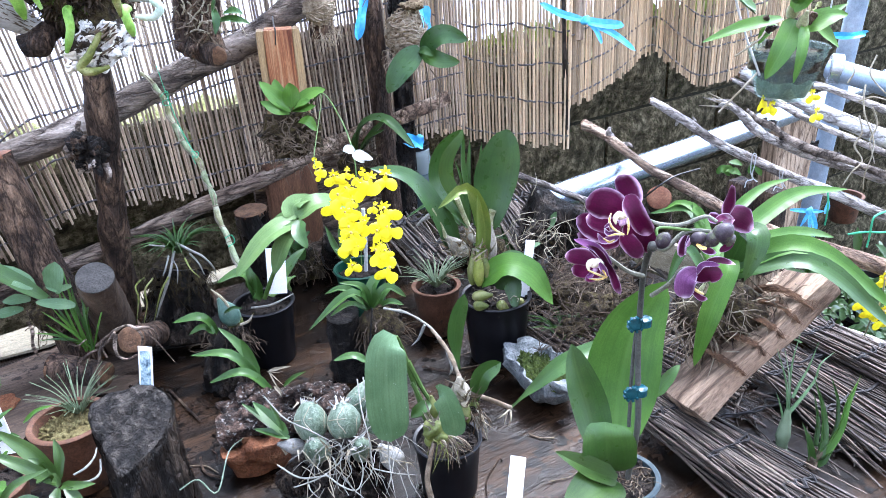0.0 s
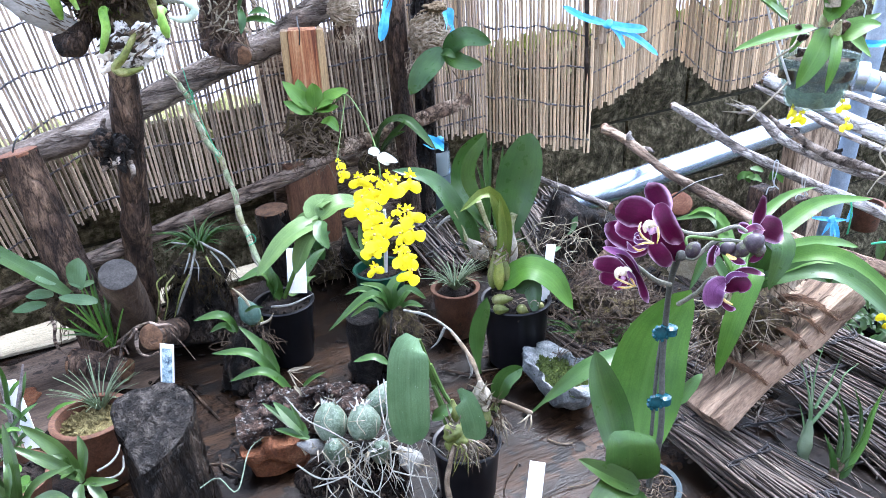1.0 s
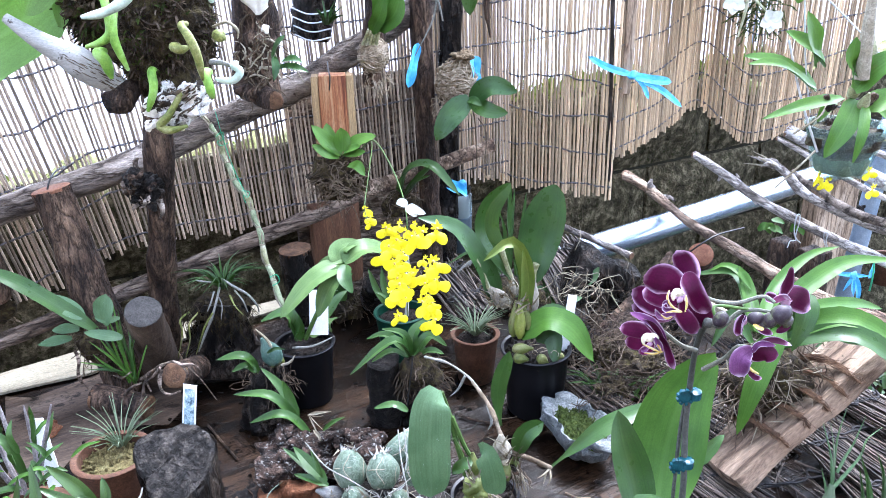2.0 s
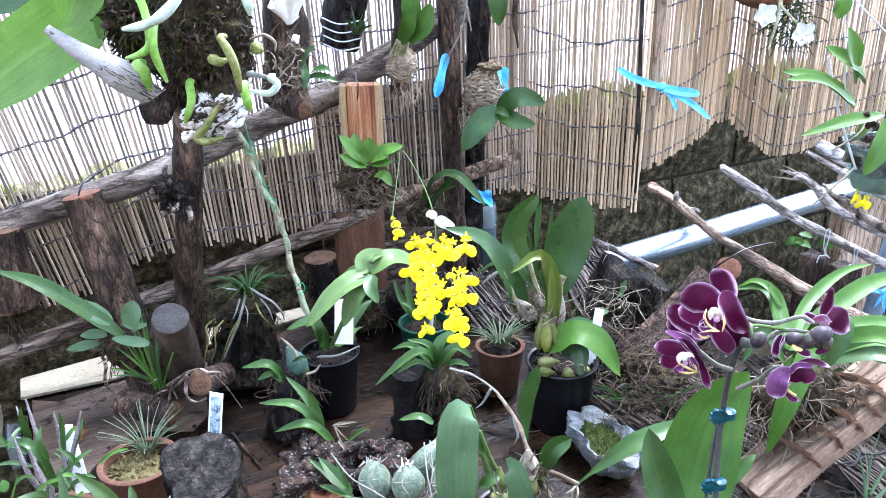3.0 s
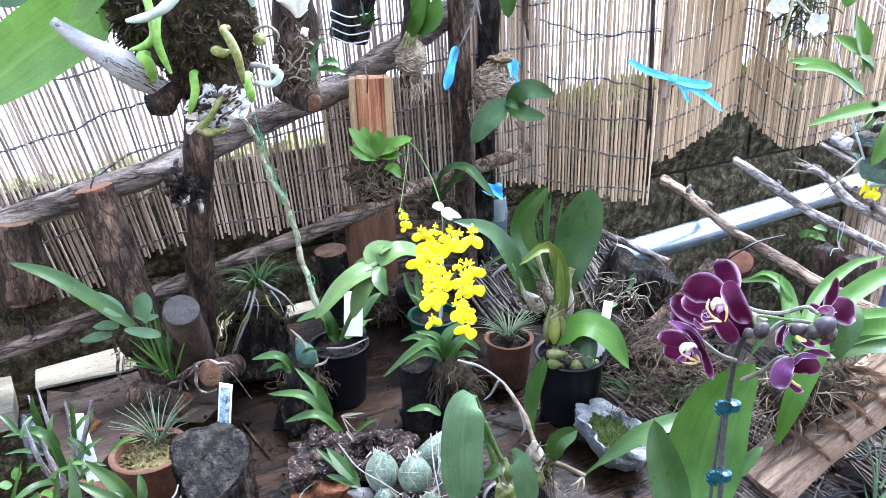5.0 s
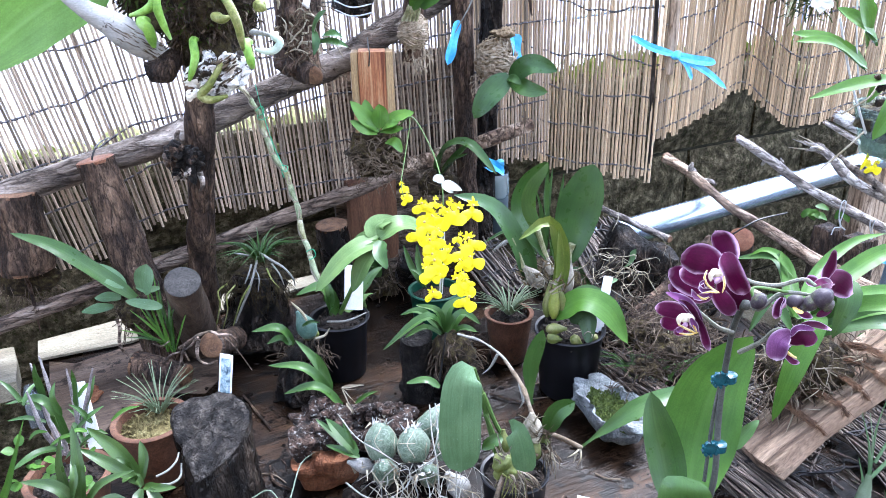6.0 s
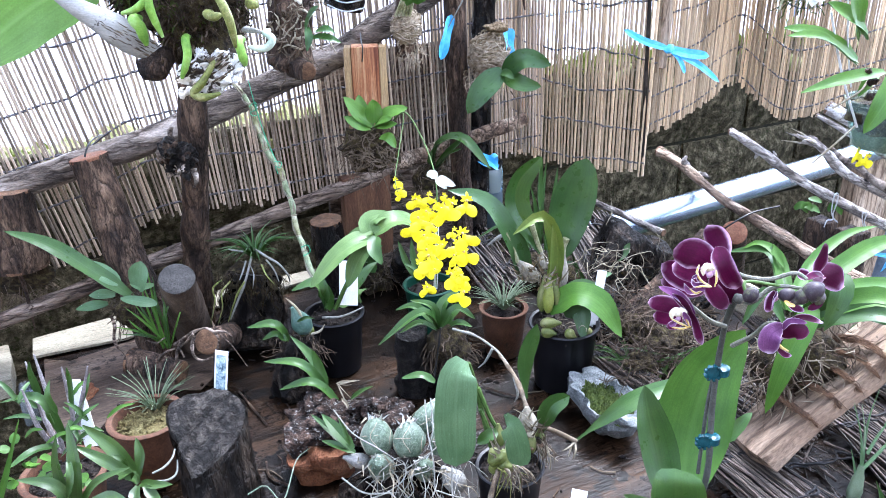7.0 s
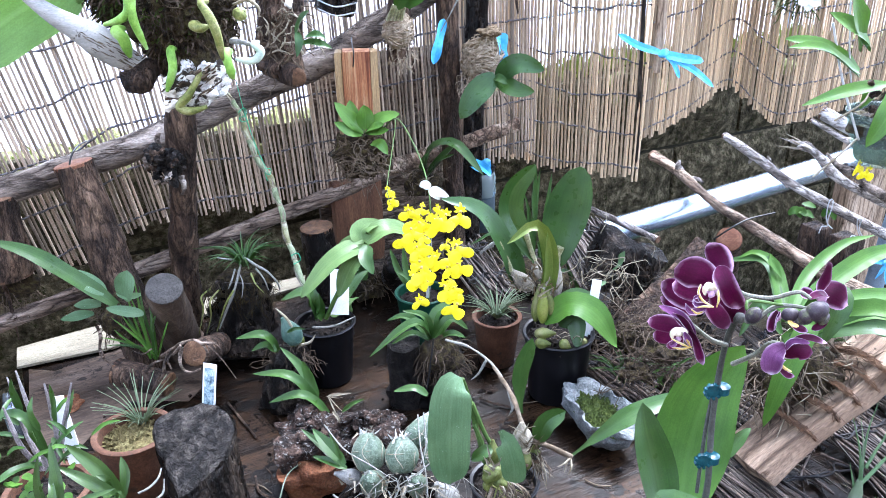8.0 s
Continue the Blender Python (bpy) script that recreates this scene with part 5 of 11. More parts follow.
for pts in ([(-0.3440, 0.6000, 0.8390), (-0.3350, 0.6050, 0.8420), (-0.3290, 0.6120, 0.8470), (-0.3290, 0.6200, 0.8510)], [(-0.3430, 0.6000, 0.8300), (-0.3330, 0.6030, 0.8290), (-0.3270, 0.6100, 0.8310), (-0.3270, 0.6170, 0.8410)]):
    stalk(front, pts, (0.0012, 0.0011, 0.0008), ROOT_WHITE, "root", 14, 7, 0.1)
low = thing("orchid", (-0.460, 0.643, 0.760), "small orchid with long narrow green leaves at the table edge", "orchid", "orchids")
for pts, w in (([(-0.387, 0.550, 0.842), (-0.387, 0.560, 0.876), (-0.398, 0.580, 0.908)], 0.013), ([(-0.389, 0.550, 0.842), (-0.404, 0.550, 0.866), (-0.435, 0.550, 0.871)], 0.013), ([(-0.387, 0.550, 0.839), (-0.372, 0.560, 0.862), (-0.345, 0.570, 0.871)], 0.010),
               ([(-0.393, 0.550, 0.839), (-0.404, 0.560, 0.876), (-0.404, 0.570, 0.903)], 0.010), ([(-0.380, 0.540, 0.849), (-0.352, 0.540, 0.865), (-0.329, 0.530, 0.872)], 0.012), ([(-0.398, 0.550, 0.839), (-0.387, 0.550, 0.873), (-0.398, 0.570, 0.886)], 0.009)):
    leaf(low, pts, w * 0.8, LEAF_DEEP, fold=0.2)
near = thing("orchid", (-0.25, 0.42, 0.70), "plant with one long narrow green leaf in front", "orchid", "orchids")
leaf(near, [(-0.25, 0.42, 0.70), (-0.335, 0.385, 0.954), (-0.316, 0.380, 0.991), (-0.290, 0.370, 1.033), (-0.280, 0.380, 1.065)], 0.0095, LEAF_BRIGHT, (0, -1, 0.3), fold=0.1)

# ---- tilted peg log and the plants round it ----
peg = log("log", tuple(Vector((-0.490, 1.048, 0.700))), (-0.452, 0.940, 0.866), 0.027, 0.0235, surface("grey_debarked_wood", (0.017, 0.011, 0.0075), (0.048, 0.032, 0.021), (0.098, 0.071, 0.050), 24, 170, 0.7, 0.6, 0.003, (1, 1, 0.25)), WOOD_GREY, "leaning debarked peg log with a grey weathered top", "log", 0.05, 0, 22, 12)
log("log", (-0.420, 1.000, 0.745), (-0.3960, 0.8750, 0.8110), 0.0175, 0.0165, BARK, WOOD_DARK, "short brown side log with a dull sawn end", "log", 0.10, 1, 20, 12)
log("log", (-0.4500, 0.9000, 0.7460), (-0.5250, 0.9150, 0.7540), 0.0170, 0.0190, BARK, WOOD_DARK, "small brown offcut log lying on the table", "log", 0.08, 0, 18, 12)
vine = thing("dry_root", (-0.456, 0.957, 0.730), "dry twisted brown root wound round the log", "root")
for pts, r in (([(-0.4470, 0.8900, 0.7960), (-0.4320, 0.8800, 0.8090), (-0.4080, 0.8650, 0.8300), (-0.3870, 0.8550, 0.8420), (-0.3740, 0.8500, 0.8390), (-0.3700, 0.8500, 0.8270), (-0.3750, 0.8500, 0.8140)], 0.0022),
        ([(-0.4050, 0.8600, 0.8280), (-0.4080, 0.8560, 0.8150), (-0.4070, 0.8550, 0.8020), (-0.3960, 0.8530, 0.7970), (-0.3830, 0.8520, 0.8030)], 0.0021),
        ([(-0.4290, 0.8750, 0.8120), (-0.4350, 0.8700, 0.8000), (-0.4380, 0.8680, 0.7860), (-0.4470, 0.8700, 0.7720)], 0.0021),
        ([(-0.4060, 0.8600, 0.8310), (-0.4170, 0.8620, 0.8180), (-0.4280, 0.8650, 0.8070), (-0.4250, 0.8640, 0.7940)], 0.0016),):
    stalk(vine, pts, (r, r * 0.9, r * 0.8, r * 0.5), RAIL_BROWN, "root", 26, 7, 0.4)
for pts, r in (([(-0.3740, 0.8500, 0.8410), (-0.3620, 0.8550, 0.8370), (-0.3580, 0.8620, 0.8210), (-0.3650, 0.8680, 0.8030)], 0.0017),
        ([(-0.3680, 0.8500, 0.8380), (-0.3540, 0.8500, 0.8190), (-0.3400, 0.8500, 0.7920)], 0.0007),
        ([(-0.4640, 0.9000, 0.8000), (-0.4790, 0.9050, 0.7890), (-0.4930, 0.9100, 0.7890)], 0.0012),
        ([(-0.5600, 0.9500, 0.8030), (-0.5550, 0.9450, 0.7890), (-0.5570, 0.9400, 0.7740), (-0.5510, 0.9350, 0.7610), (-0.5390, 0.9300, 0.7530)], 0.0030),
        ([(-0.4790, 0.9000, 0.7650), (-0.4620, 0.8900, 0.7840), (-0.4420, 0.8800, 0.7970)], 0.0018),):
    stalk(vine, pts, (r, r * 0.9, r * 0.8, r * 0.5), RAIL_BROWN, "root", 26, 7, 0.4)
left = thing("orchid", (-0.562, 1.043, 0.710), "orchid with round leaves and a grassy tuft by the peg log", "orchid", "orchids")
leaf(left, [(-0.5290, 0.9550, 0.8320), (-0.5680, 0.9450, 0.8740), (-0.6150, 0.9350, 0.9160), (-0.6690, 0.9350, 0.9340)], 0.0215, LEAF, (0.2, -0.6, 1), "strap", 0.12, n=18)
for pts, w, sh in (([(-0.5410, 0.9550, 0.8500), (-0.5610, 0.9520, 0.8680), (-0.5870, 0.9550, 0.8810)], 0.0240, "oval"), ([(-0.5110, 0.9450, 0.8460), (-0.5050, 0.9450, 0.8670), (-0.5020, 0.9500, 0.8860)], 0.0350, "oval"), ([(-0.5470, 0.9500, 0.8350), (-0.5610, 0.9450, 0.8380), (-0.5810, 0.9450, 0.8370)], 0.0165, "oval"), ([(-0.5570, 0.9450, 0.8240), (-0.5750, 0.9400, 0.8230), (-0.6000, 0.9380, 0.8190)], 0.0165, "oval"), ([(-0.4840, 0.9350, 0.8300), (-0.5040, 0.9320, 0.8350), (-0.5320, 0.9340, 0.8390)], 0.0165, "oval"), ([(-0.4900, 0.9500, 0.8510), (-0.5040, 0.9450, 0.8500), (-0.5220, 0.9480, 0.8530)], 0.0110, "oval")):
    leaf(left, pts, w, LEAF_BLUE, (0, -0.5, 1), sh, 0.10)
for k, tip in enumerate(((-0.5280, 0.9600, 0.8350), (-0.5170, 0.9650, 0.8610), (-0.5060, 0.9700, 0.8670), (-0.4980, 0.9650, 0.8560), (-0.4900, 0.9650, 0.8480), (-0.5480, 0.9350, 0.7940), (-0.5400, 0.9300, 0.7850), (-0.5320, 0.9400, 0.8220), (-0.4580, 0.9550, 0.8190), (-0.4680, 0.9600, 0.8350), (-0.5200, 0.9450, 0.8240), (-0.5080, 0.9550, 0.8460), (-0.4810, 0.9550, 0.8380), (-0.5280, 0.9350, 0.8060))):
    rnd = random.Random(k + 30)
    b = Vector((-0.4800, 0.9400, 0.7620)) + Vector((rnd.uniform(-0.008, 0.008), rnd.uniform(-0.006, 0.006), rnd.uniform(-0.003, 0.003)))
    e = Vector(tip)
    leaf(left, [b, b.lerp(e, 0.55) + Vector((rnd.gauss(0, 0.003), -0.006, 0.008)), e], rnd.uniform(0.0028, 0.0042), LEAF_BRIGHT if k % 3 else LEAF, fold=0.25)
bm = bmesh.new()
blob(bm, (-0.543, 0.985, 0.793), (0.026, 0.020, 0.034), 0.5, 50, 4)
part("moss_lump", bm, MOSS_DARK, left)
bm = bmesh.new()
tangle(bm, (-0.541, 0.980, 0.796), (0.027, 0.022, 0.036), 60, 0.0010, 0.03, seed=3)
tagged(part("root_mass", bm, FIBRE_DARK, left), kind="stuff")
far = thing("orchid", (-0.717, 1.000, 0.860), "small mossy orchid mount hanging on the rail", "orchid", "orchids")
bm = bmesh.new()
blob(bm, (-0.725, 1.020, 0.826), (0.042, 0.022, 0.026), 0.5, 50, 3)
part("moss_lump", bm, MOSS_DARK, far)
bm = bmesh.new()
tangle(bm, (-0.727, 1.020, 0.819), (0.042, 0.02, 0.026), 60, 0.0009, 0.04, 0.6, seed=8)
tagged(part("root_mass", bm, ROOT_BROWN, far), kind="stuff")
for pts, w in (([(-0.704, 1.000, 0.847), (-0.702, 0.990, 0.865), (-0.717, 0.990, 0.870)], 0.018), ([(-0.702, 1.000, 0.847), (-0.703, 1.000, 0.869), (-0.709, 1.000, 0.887)], 0.014), ([(-0.697, 1.000, 0.847), (-0.689, 1.000, 0.861), (-0.689, 1.000, 0.878)], 0.009)):
    leaf(far, pts, w, LEAF_BRIGHT)
stalk(far, [(-0.712, 1.000, 0.847), (-0.701, 0.990, 0.817), (-0.696, 0.980, 0.761)], (0.004, 0.003, 0.001), BARK, "twig", 10, 6, 0.2)
bm = bmesh.new()
box(bm, ((-0.729, 0.971, 0.640)), (0.022, 0.05, 0.05), (0, 0, 31), 0.004)
solo("tin_box", bm, STEEL, "bluish metal tin below the table edge", "tin", at=(-0.840, 1.089, 0.550))
dish = bmesh.new()
lathe(dish, tuple(Vector((-0.601, 0.916, 0.700))), [(0.014, 0.0), (0.019, 0.0018), (0.017, 0.0032), (0.010, 0.0022), (0.002, 0.0024)], 22, rough=0.4, grain=60)
solo("fallen_leaf", dish, CORK_RED, "curled orange-brown dead leaf lying on the table", "leaf")
# Separate pale strip laid over the table's back edge.
bm = sheet([(-0.720, 0.992, 0.700)[:2], (-0.750, 1.043, 0.700)[:2], (-0.645, 1.122, 0.700)[:2], (-0.505, 1.217, 0.700)[:2], (-0.366, 1.298, 0.700)[:2], (-0.362, 1.258, 0.700)[:2], (-0.490, 1.160, 0.700)[:2], (-0.603, 1.050, 0.700)[:2], (-0.663, 1.021, 0.700)[:2]], 0.7035, 0.7075)
solo("pale_board", bm, BOARD_DRY, "pale board strip along the table back edge", "board", smooth=False)

bm = sheet([(-0.833, 1.016), (-0.787, 1.036), (-0.754, 0.991), (-0.727, 0.944), (-0.767, 0.917)], 0.672, 0.700)
solo("pale_board", bm, BOARD_DRY, "short end of a pale bleached board beside the table", "board", smooth=False)
# Paler, less wet stretch; the sky reflected here is put into its colour.
patch = []
for k, (x, y) in enumerate([(-0.707, 0.993), (-0.668, 0.994), (-0.624, 1.031), (-0.588, 1.069), (-0.542, 1.114), (-0.495, 1.128), (-0.460, 1.067), (-0.451, 1.003), (-0.431, 0.971), (-0.446, 0.931), (-0.493, 0.929), (-0.520, 0.908), (-0.541, 0.885), (-0.538, 0.839), (-0.558, 0.804), (-0.604, 0.818)]):
    patch.append((x + 0.004 * math.sin(k * 2.3), y + 0.004 * math.cos(k * 1.7)))
part("dry_patch", sheet(patch, TOP, TOP + 0.0006), BOARD_SHEEN, table, "paler grey-brown stretch of plywood with sky sheen in its colour", smooth=False)

# ---- black moss tower with a spiky orchid ----
tower = thing("moss_tower", (-0.404, 1.027, 0.700), "dark mossy cork pillar with roots on the table", "planter")
bm = bmesh.new()
tube(bm, [(-0.400, 1.034, 0.700), (-0.406, 1.070, 0.751), (-0.402, 1.090, 0.801)], (0.046, 0.047, 0.045, 0.036), 40, 50, 0.22, 46)
part("pillar", bm, BARK_WET, tower)
bm = bmesh.new()
blob(bm, (-0.403, 1.090, 0.795), (0.040, 0.036, 0.018), 0.5, 55, 4)
tagged(part("moss_cap", bm, MOSS_DARK, tower), kind="stuff")
spiky = thing("orchid", (-0.399, 1.100, 0.828), "spiky green orchid with silver roots on the mossy pillar", "orchid", "orchids")
tuft(spiky, (-0.394, 1.080, 0.832), 40, 0.074, 0.0052, LEAF, 11, 1.15, 0.5, shape="needle", fold=0.3)
for pts, r in (([(-0.3840, 1.0550, 0.8560), (-0.3640, 1.0400, 0.8520), (-0.3440, 1.0320, 0.8440), (-0.3340, 1.0340, 0.8270), (-0.3350, 1.0440, 0.8110)], 0.0019), ([(-0.3890, 1.0500, 0.8470), (-0.3930, 1.0300, 0.8240), (-0.3990, 1.0240, 0.8080), (-0.4110, 1.0200, 0.7830), (-0.4210, 1.0180, 0.7610)], 0.0021), ([(-0.3980, 1.0500, 0.8400), (-0.3990, 1.0340, 0.8300), (-0.4040, 1.0300, 0.8190)], 0.0016), ([(-0.3990, 1.0450, 0.8570), (-0.4050, 1.0350, 0.8630), (-0.4130, 1.0300, 0.8670)], 0.0016), ([(-0.3660, 1.0440, 0.8450), (-0.3530, 1.0340, 0.8340), (-0.3480, 1.0340, 0.8160)], 0.0013), ([(-0.3920, 1.0450, 0.8390), (-0.3820, 1.0300, 0.8280), (-0.3840, 1.0240, 0.8090)], 0.0009)):
    stalk(spiky, pts, (r, r * 0.95, r * 0.85, r * 0.5), ROOT_WHITE, "root", 18, 7, 0.2)
for pts in ([(-0.3930, 1.0200, 0.8220), (-0.4030, 1.0120, 0.8060), (-0.4120, 1.0100, 0.7860), (-0.4220, 1.0100, 0.7610)], [(-0.4180, 1.0300, 0.8170), (-0.4290, 1.0200, 0.8040), (-0.4290, 1.0150, 0.7830), (-0.4370, 1.0100, 0.7580)], [(-0.4320, 1.0350, 0.8160), (-0.4430, 1.0250, 0.8080), (-0.4410, 1.0200, 0.7900), (-0.4520, 1.0150, 0.7500)], [(-0.3690, 1.0300, 0.8440), (-0.3600, 1.0200, 0.8320), (-0.3500, 1.0200, 0.8180)]):
    stalk(spiky, pts, (0.0013, 0.0012, 0.0010, 0.0005), ROOT_OLIVE, "root", 20, 6, 0.2)
bm = bmesh.new()
for k in range(70):
    rnd = random.Random(k + 640)
    p = Vector((-0.3960, 1.0460, 0.8200)) + Vector((rnd.uniform(-0.045, 0.045), rnd.uniform(-0.012, 0.004), rnd.uniform(-0.016, 0.010)))
    e = p + Vector((rnd.gauss(0, 0.010), rnd.uniform(-0.006, 0.002), -rnd.uniform(0.015, 0.060)))
    tube(bm, [p, p.lerp(e, 0.4) + Vector((rnd.gauss(0, 0.005), -0.004, 0)), e], rnd.uniform(0.0003, 0.0007), 8, 4, cap=False)
tagged(part("root_fringe", bm, MOSS_DARK, tower), kind="stuff")
bm = bmesh.new()
tangle(bm, (-0.403, 1.085, 0.790), (0.046, 0.040, 0.026), 120, 0.0008, 0.03, 0.5, seed=66)
tagged(part("fibre", bm, MOSS_DARK, tower), kind="stuff")

# ---- black pot with a soft-leaved dendrobium, tall cane ----
pot("flower_pot", tuple(Vector((-0.262, 0.994, 0.790)) - Vector((0, 0, 0.09))), 0.0395, 0.0325, 0.09, BLACK, "round black plastic pot with bark chips", SOIL, 0.003, 0.002, 0.9)
soft = thing("orchid", (-0.262, 1.008, 0.785), "dendrobium with soft drooping leaves and a tall ringed cane", "orchid", "orchids")
nodes_of_cane = [Vector(v) for v in ((-0.4120, 1.1300, 1.0800), (-0.3950, 1.1250, 1.0640), (-0.3870, 1.1200, 1.0520), (-0.3810, 1.1170, 1.0350), (-0.3750, 1.1120, 1.0120), (-0.3670, 1.1070, 0.9880), (-0.3490, 1.1000, 0.9660), (-0.3420, 1.0950, 0.9470), (-0.3340, 1.0880, 0.9230), (-0.3290, 1.0800, 0.8990), (-0.3220, 1.0700, 0.8710), (-0.3120, 1.0550, 0.8530), (-0.2930, 1.0300, 0.8190), (-0.2760, 1.0100, 0.7980))]
for k, (p, q) in enumerate(zip(nodes_of_cane, nodes_of_cane[1:])):
    r = 0.0030 + 0.0013 * min(1, k / 4)
    bend = Vector((0.0012 * (-1) ** k, 0, 0.0006))
    stalk(soft, [p, p.lerp(q, 0.12), p.lerp(q, 0.5) + bend, p.lerp(q, 0.9), q], (r * 0.82, r, r * 1.02, r * 0.86, r * 0.80), CANE_GREEN if k % 3 else CANE, "cane_joint", 14, 10, 0.06)
    stalk(soft, [q.lerp(p, 0.05), q, q.lerp(p, -0.04)], (r * 0.9, r * 1.12, r * 0.9), SHEATH, "cane_ring", 5, 10, 0.1)
    leaf(soft, [q, q.lerp(p, 0.45) + Vector((0.003 * (-1) ** k, -0.005, 0)), q.lerp(p, 0.8) + Vector((0.004 * (-1) ** k, -0.003, 0))], 0.0052, HUSK if k % 2 else SHEATH, ((-1) ** k * 0.6, -1, 0), "needle", 0.5, "papery_sheath", 0.0003, 7)
for pts, r in (([(-0.3850, 1.1200, 1.0910), (-0.3780, 1.1100, 1.0680), (-0.3680, 1.1000, 1.0340), (-0.3580, 1.0900, 1.0040), (-0.3470, 1.0900, 0.9740)], 0.0004), ([(-0.3830, 1.1200, 1.0810), (-0.3770, 1.1100, 1.0600), (-0.3670, 1.1000, 1.0260), (-0.3530, 1.0900, 0.9920), (-0.3450, 1.0900, 0.9690)], 0.0004), ([(-0.3840, 1.1100, 1.0500), (-0.3730, 1.1050, 1.0580), (-0.3720, 1.1050, 1.0480), (-0.3830, 1.1080, 1.0430), (-0.3780, 1.1060, 1.0380), (-0.3670, 1.1050, 1.0420)], 0.0006), ([(-0.3510, 1.0900, 0.9770), (-0.3400, 1.0850, 0.9770), (-0.3430, 1.0850, 0.9690), (-0.3500, 1.0880, 0.9710), (-0.3470, 1.0860, 0.9600)], 0.0006), ([(-0.3150, 1.0500, 0.8620), (-0.3040, 1.0450, 0.8680), (-0.3010, 1.0450, 0.8580), (-0.3110, 1.0450, 0.8510)], 0.0008)):
    stalk(soft, pts, r, CORD_GREEN, "green_tie", 20, 5)
stalk(soft, [(-0.261, 1.000, 0.791), (-0.235, 0.990, 0.844), (-0.195, 0.980, 0.915)], (0.0034, 0.003, 0.0024), STEM_GREEN, "stem", 14, 8)
for pts, w in (([(-0.195, 0.980, 0.913), (-0.230, 0.950, 0.903), (-0.273, 0.930, 0.860)], 0.030),
        ([(-0.194, 0.970, 0.911), (-0.210, 0.950, 0.894), (-0.228, 0.940, 0.855)], 0.026),
        ([(-0.195, 0.980, 0.915), (-0.168, 0.990, 0.929), (-0.130, 1.020, 0.905)], 0.032),
        ([(-0.192, 0.970, 0.914), (-0.191, 0.950, 0.904), (-0.181, 0.940, 0.889)], 0.018),
        ([(-0.198, 0.980, 0.911), (-0.201, 0.990, 0.927), (-0.177, 1.000, 0.935)], 0.028),
        ([(-0.197, 0.980, 0.915), (-0.218, 0.990, 0.908), (-0.247, 1.000, 0.873)], 0.026),
        ([(-0.266, 1.000, 0.790), (-0.281, 0.990, 0.835), (-0.314, 0.980, 0.829)], 0.020),):
    leaf(soft, pts, w, LEAF_PALE if w > 0.02 else LEAF, fold=0.16, n=16)
for pts, w in (([(-0.252, 1.000, 0.793), (-0.235, 1.030, 0.807), (-0.236, 1.050, 0.770)], 0.026),
        ([(-0.274, 1.000, 0.788), (-0.272, 0.990, 0.821), (-0.275, 1.000, 0.842)], 0.016),
        ([(-0.256, 1.020, 0.787), (-0.227, 1.060, 0.818), (-0.213, 1.080, 0.826)], 0.018),):
    leaf(soft, pts, w, LEAF_PALE if w > 0.02 else LEAF, fold=0.16, n=16)
tag((-0.241, 1.020, 0.856), (-0.242, 1.000, 0.797), 0.026, "pale folded plastic plant label leaning in the pot")
stalk(soft, [(-0.275, 0.980, 0.788), (-0.244, 0.965, 0.799), (-0.216, 0.980, 0.806)], 0.0017, ROOT_WHITE, "root", 10, 6)

# ---- small mount with a teal bulb ----
mount = thing("bark_mount", (-0.307, 0.920, 0.700), "dark rough bark mount wrapped in dry roots", "planter")
bm = bmesh.new()
tube(bm, [(-0.307, 0.920, 0.700), (-0.303, 0.930, 0.737), (-0.301, 0.950, 0.777)], (0.030, 0.028, 0.020), 12, 16, 0.35, 50)
part("bark", bm, BARK_WET, mount)
bm = bmesh.new()
tangle(bm, (-0.297, 0.930, 0.772), (0.026, 0.018, 0.03), 60, 0.0009, 0.032, 0.6, seed=14)
tagged(part("root_mass", bm, FIBRE_DARK, mount), kind="stuff")
teal = thing("orchid", (-0.288, 0.930, 0.792), "orchid with a teal pseudobulb and narrow arching leaves", "orchid", "orchids")
ribbed(teal, (-0.2820, 0.9250, 0.7960), (-0.2980, 0.9250, 0.8340), 0.0135, BULB_TEAL)
leaf(teal, [(-0.2900, 0.9120, 0.8200), (-0.2780, 0.9090, 0.8280), (-0.2660, 0.9110, 0.8260)], 0.0045, LEAF_DARK, (0.2, -1, 0.4), "oval", 0.2)
bm = bmesh.new()
blob(bm, (-0.286, 0.934, 0.794), (0.011, 0.010, 0.007), 0.4, 80, 3)
part("pseudobulb", bm, BULB_OLIVE, teal)
for pts, w in (([(-0.307, 0.920, 0.787), (-0.320, 0.910, 0.816), (-0.357, 0.910, 0.811)], 0.013), ([(-0.307, 0.910, 0.793), (-0.319, 0.910, 0.802), (-0.339, 0.910, 0.793)], 0.010), ([(-0.248, 0.860, 0.759), (-0.265, 0.870, 0.794), (-0.291, 0.880, 0.818)], 0.0115),
               ([(-0.244, 0.850, 0.763), (-0.254, 0.860, 0.788), (-0.260, 0.860, 0.812)], 0.012), ([(-0.242, 0.850, 0.753), (-0.268, 0.840, 0.802), (-0.318, 0.850, 0.799)], 0.013), ([(-0.229, 0.840, 0.751), (-0.255, 0.830, 0.784), (-0.297, 0.830, 0.772)], 0.012)):
    leaf(teal, pts, w, LEAF, fold=0.2)
for pts in ([(-0.286, 0.920, 0.823), (-0.291, 0.920, 0.835), (-0.304, 0.920, 0.850)], [(-0.276, 0.920, 0.797), (-0.264, 0.920, 0.802), (-0.257, 0.920, 0.812)]):
    stalk(teal, pts, 0.0018, SHEATH, "dry_tip", 8, 6)

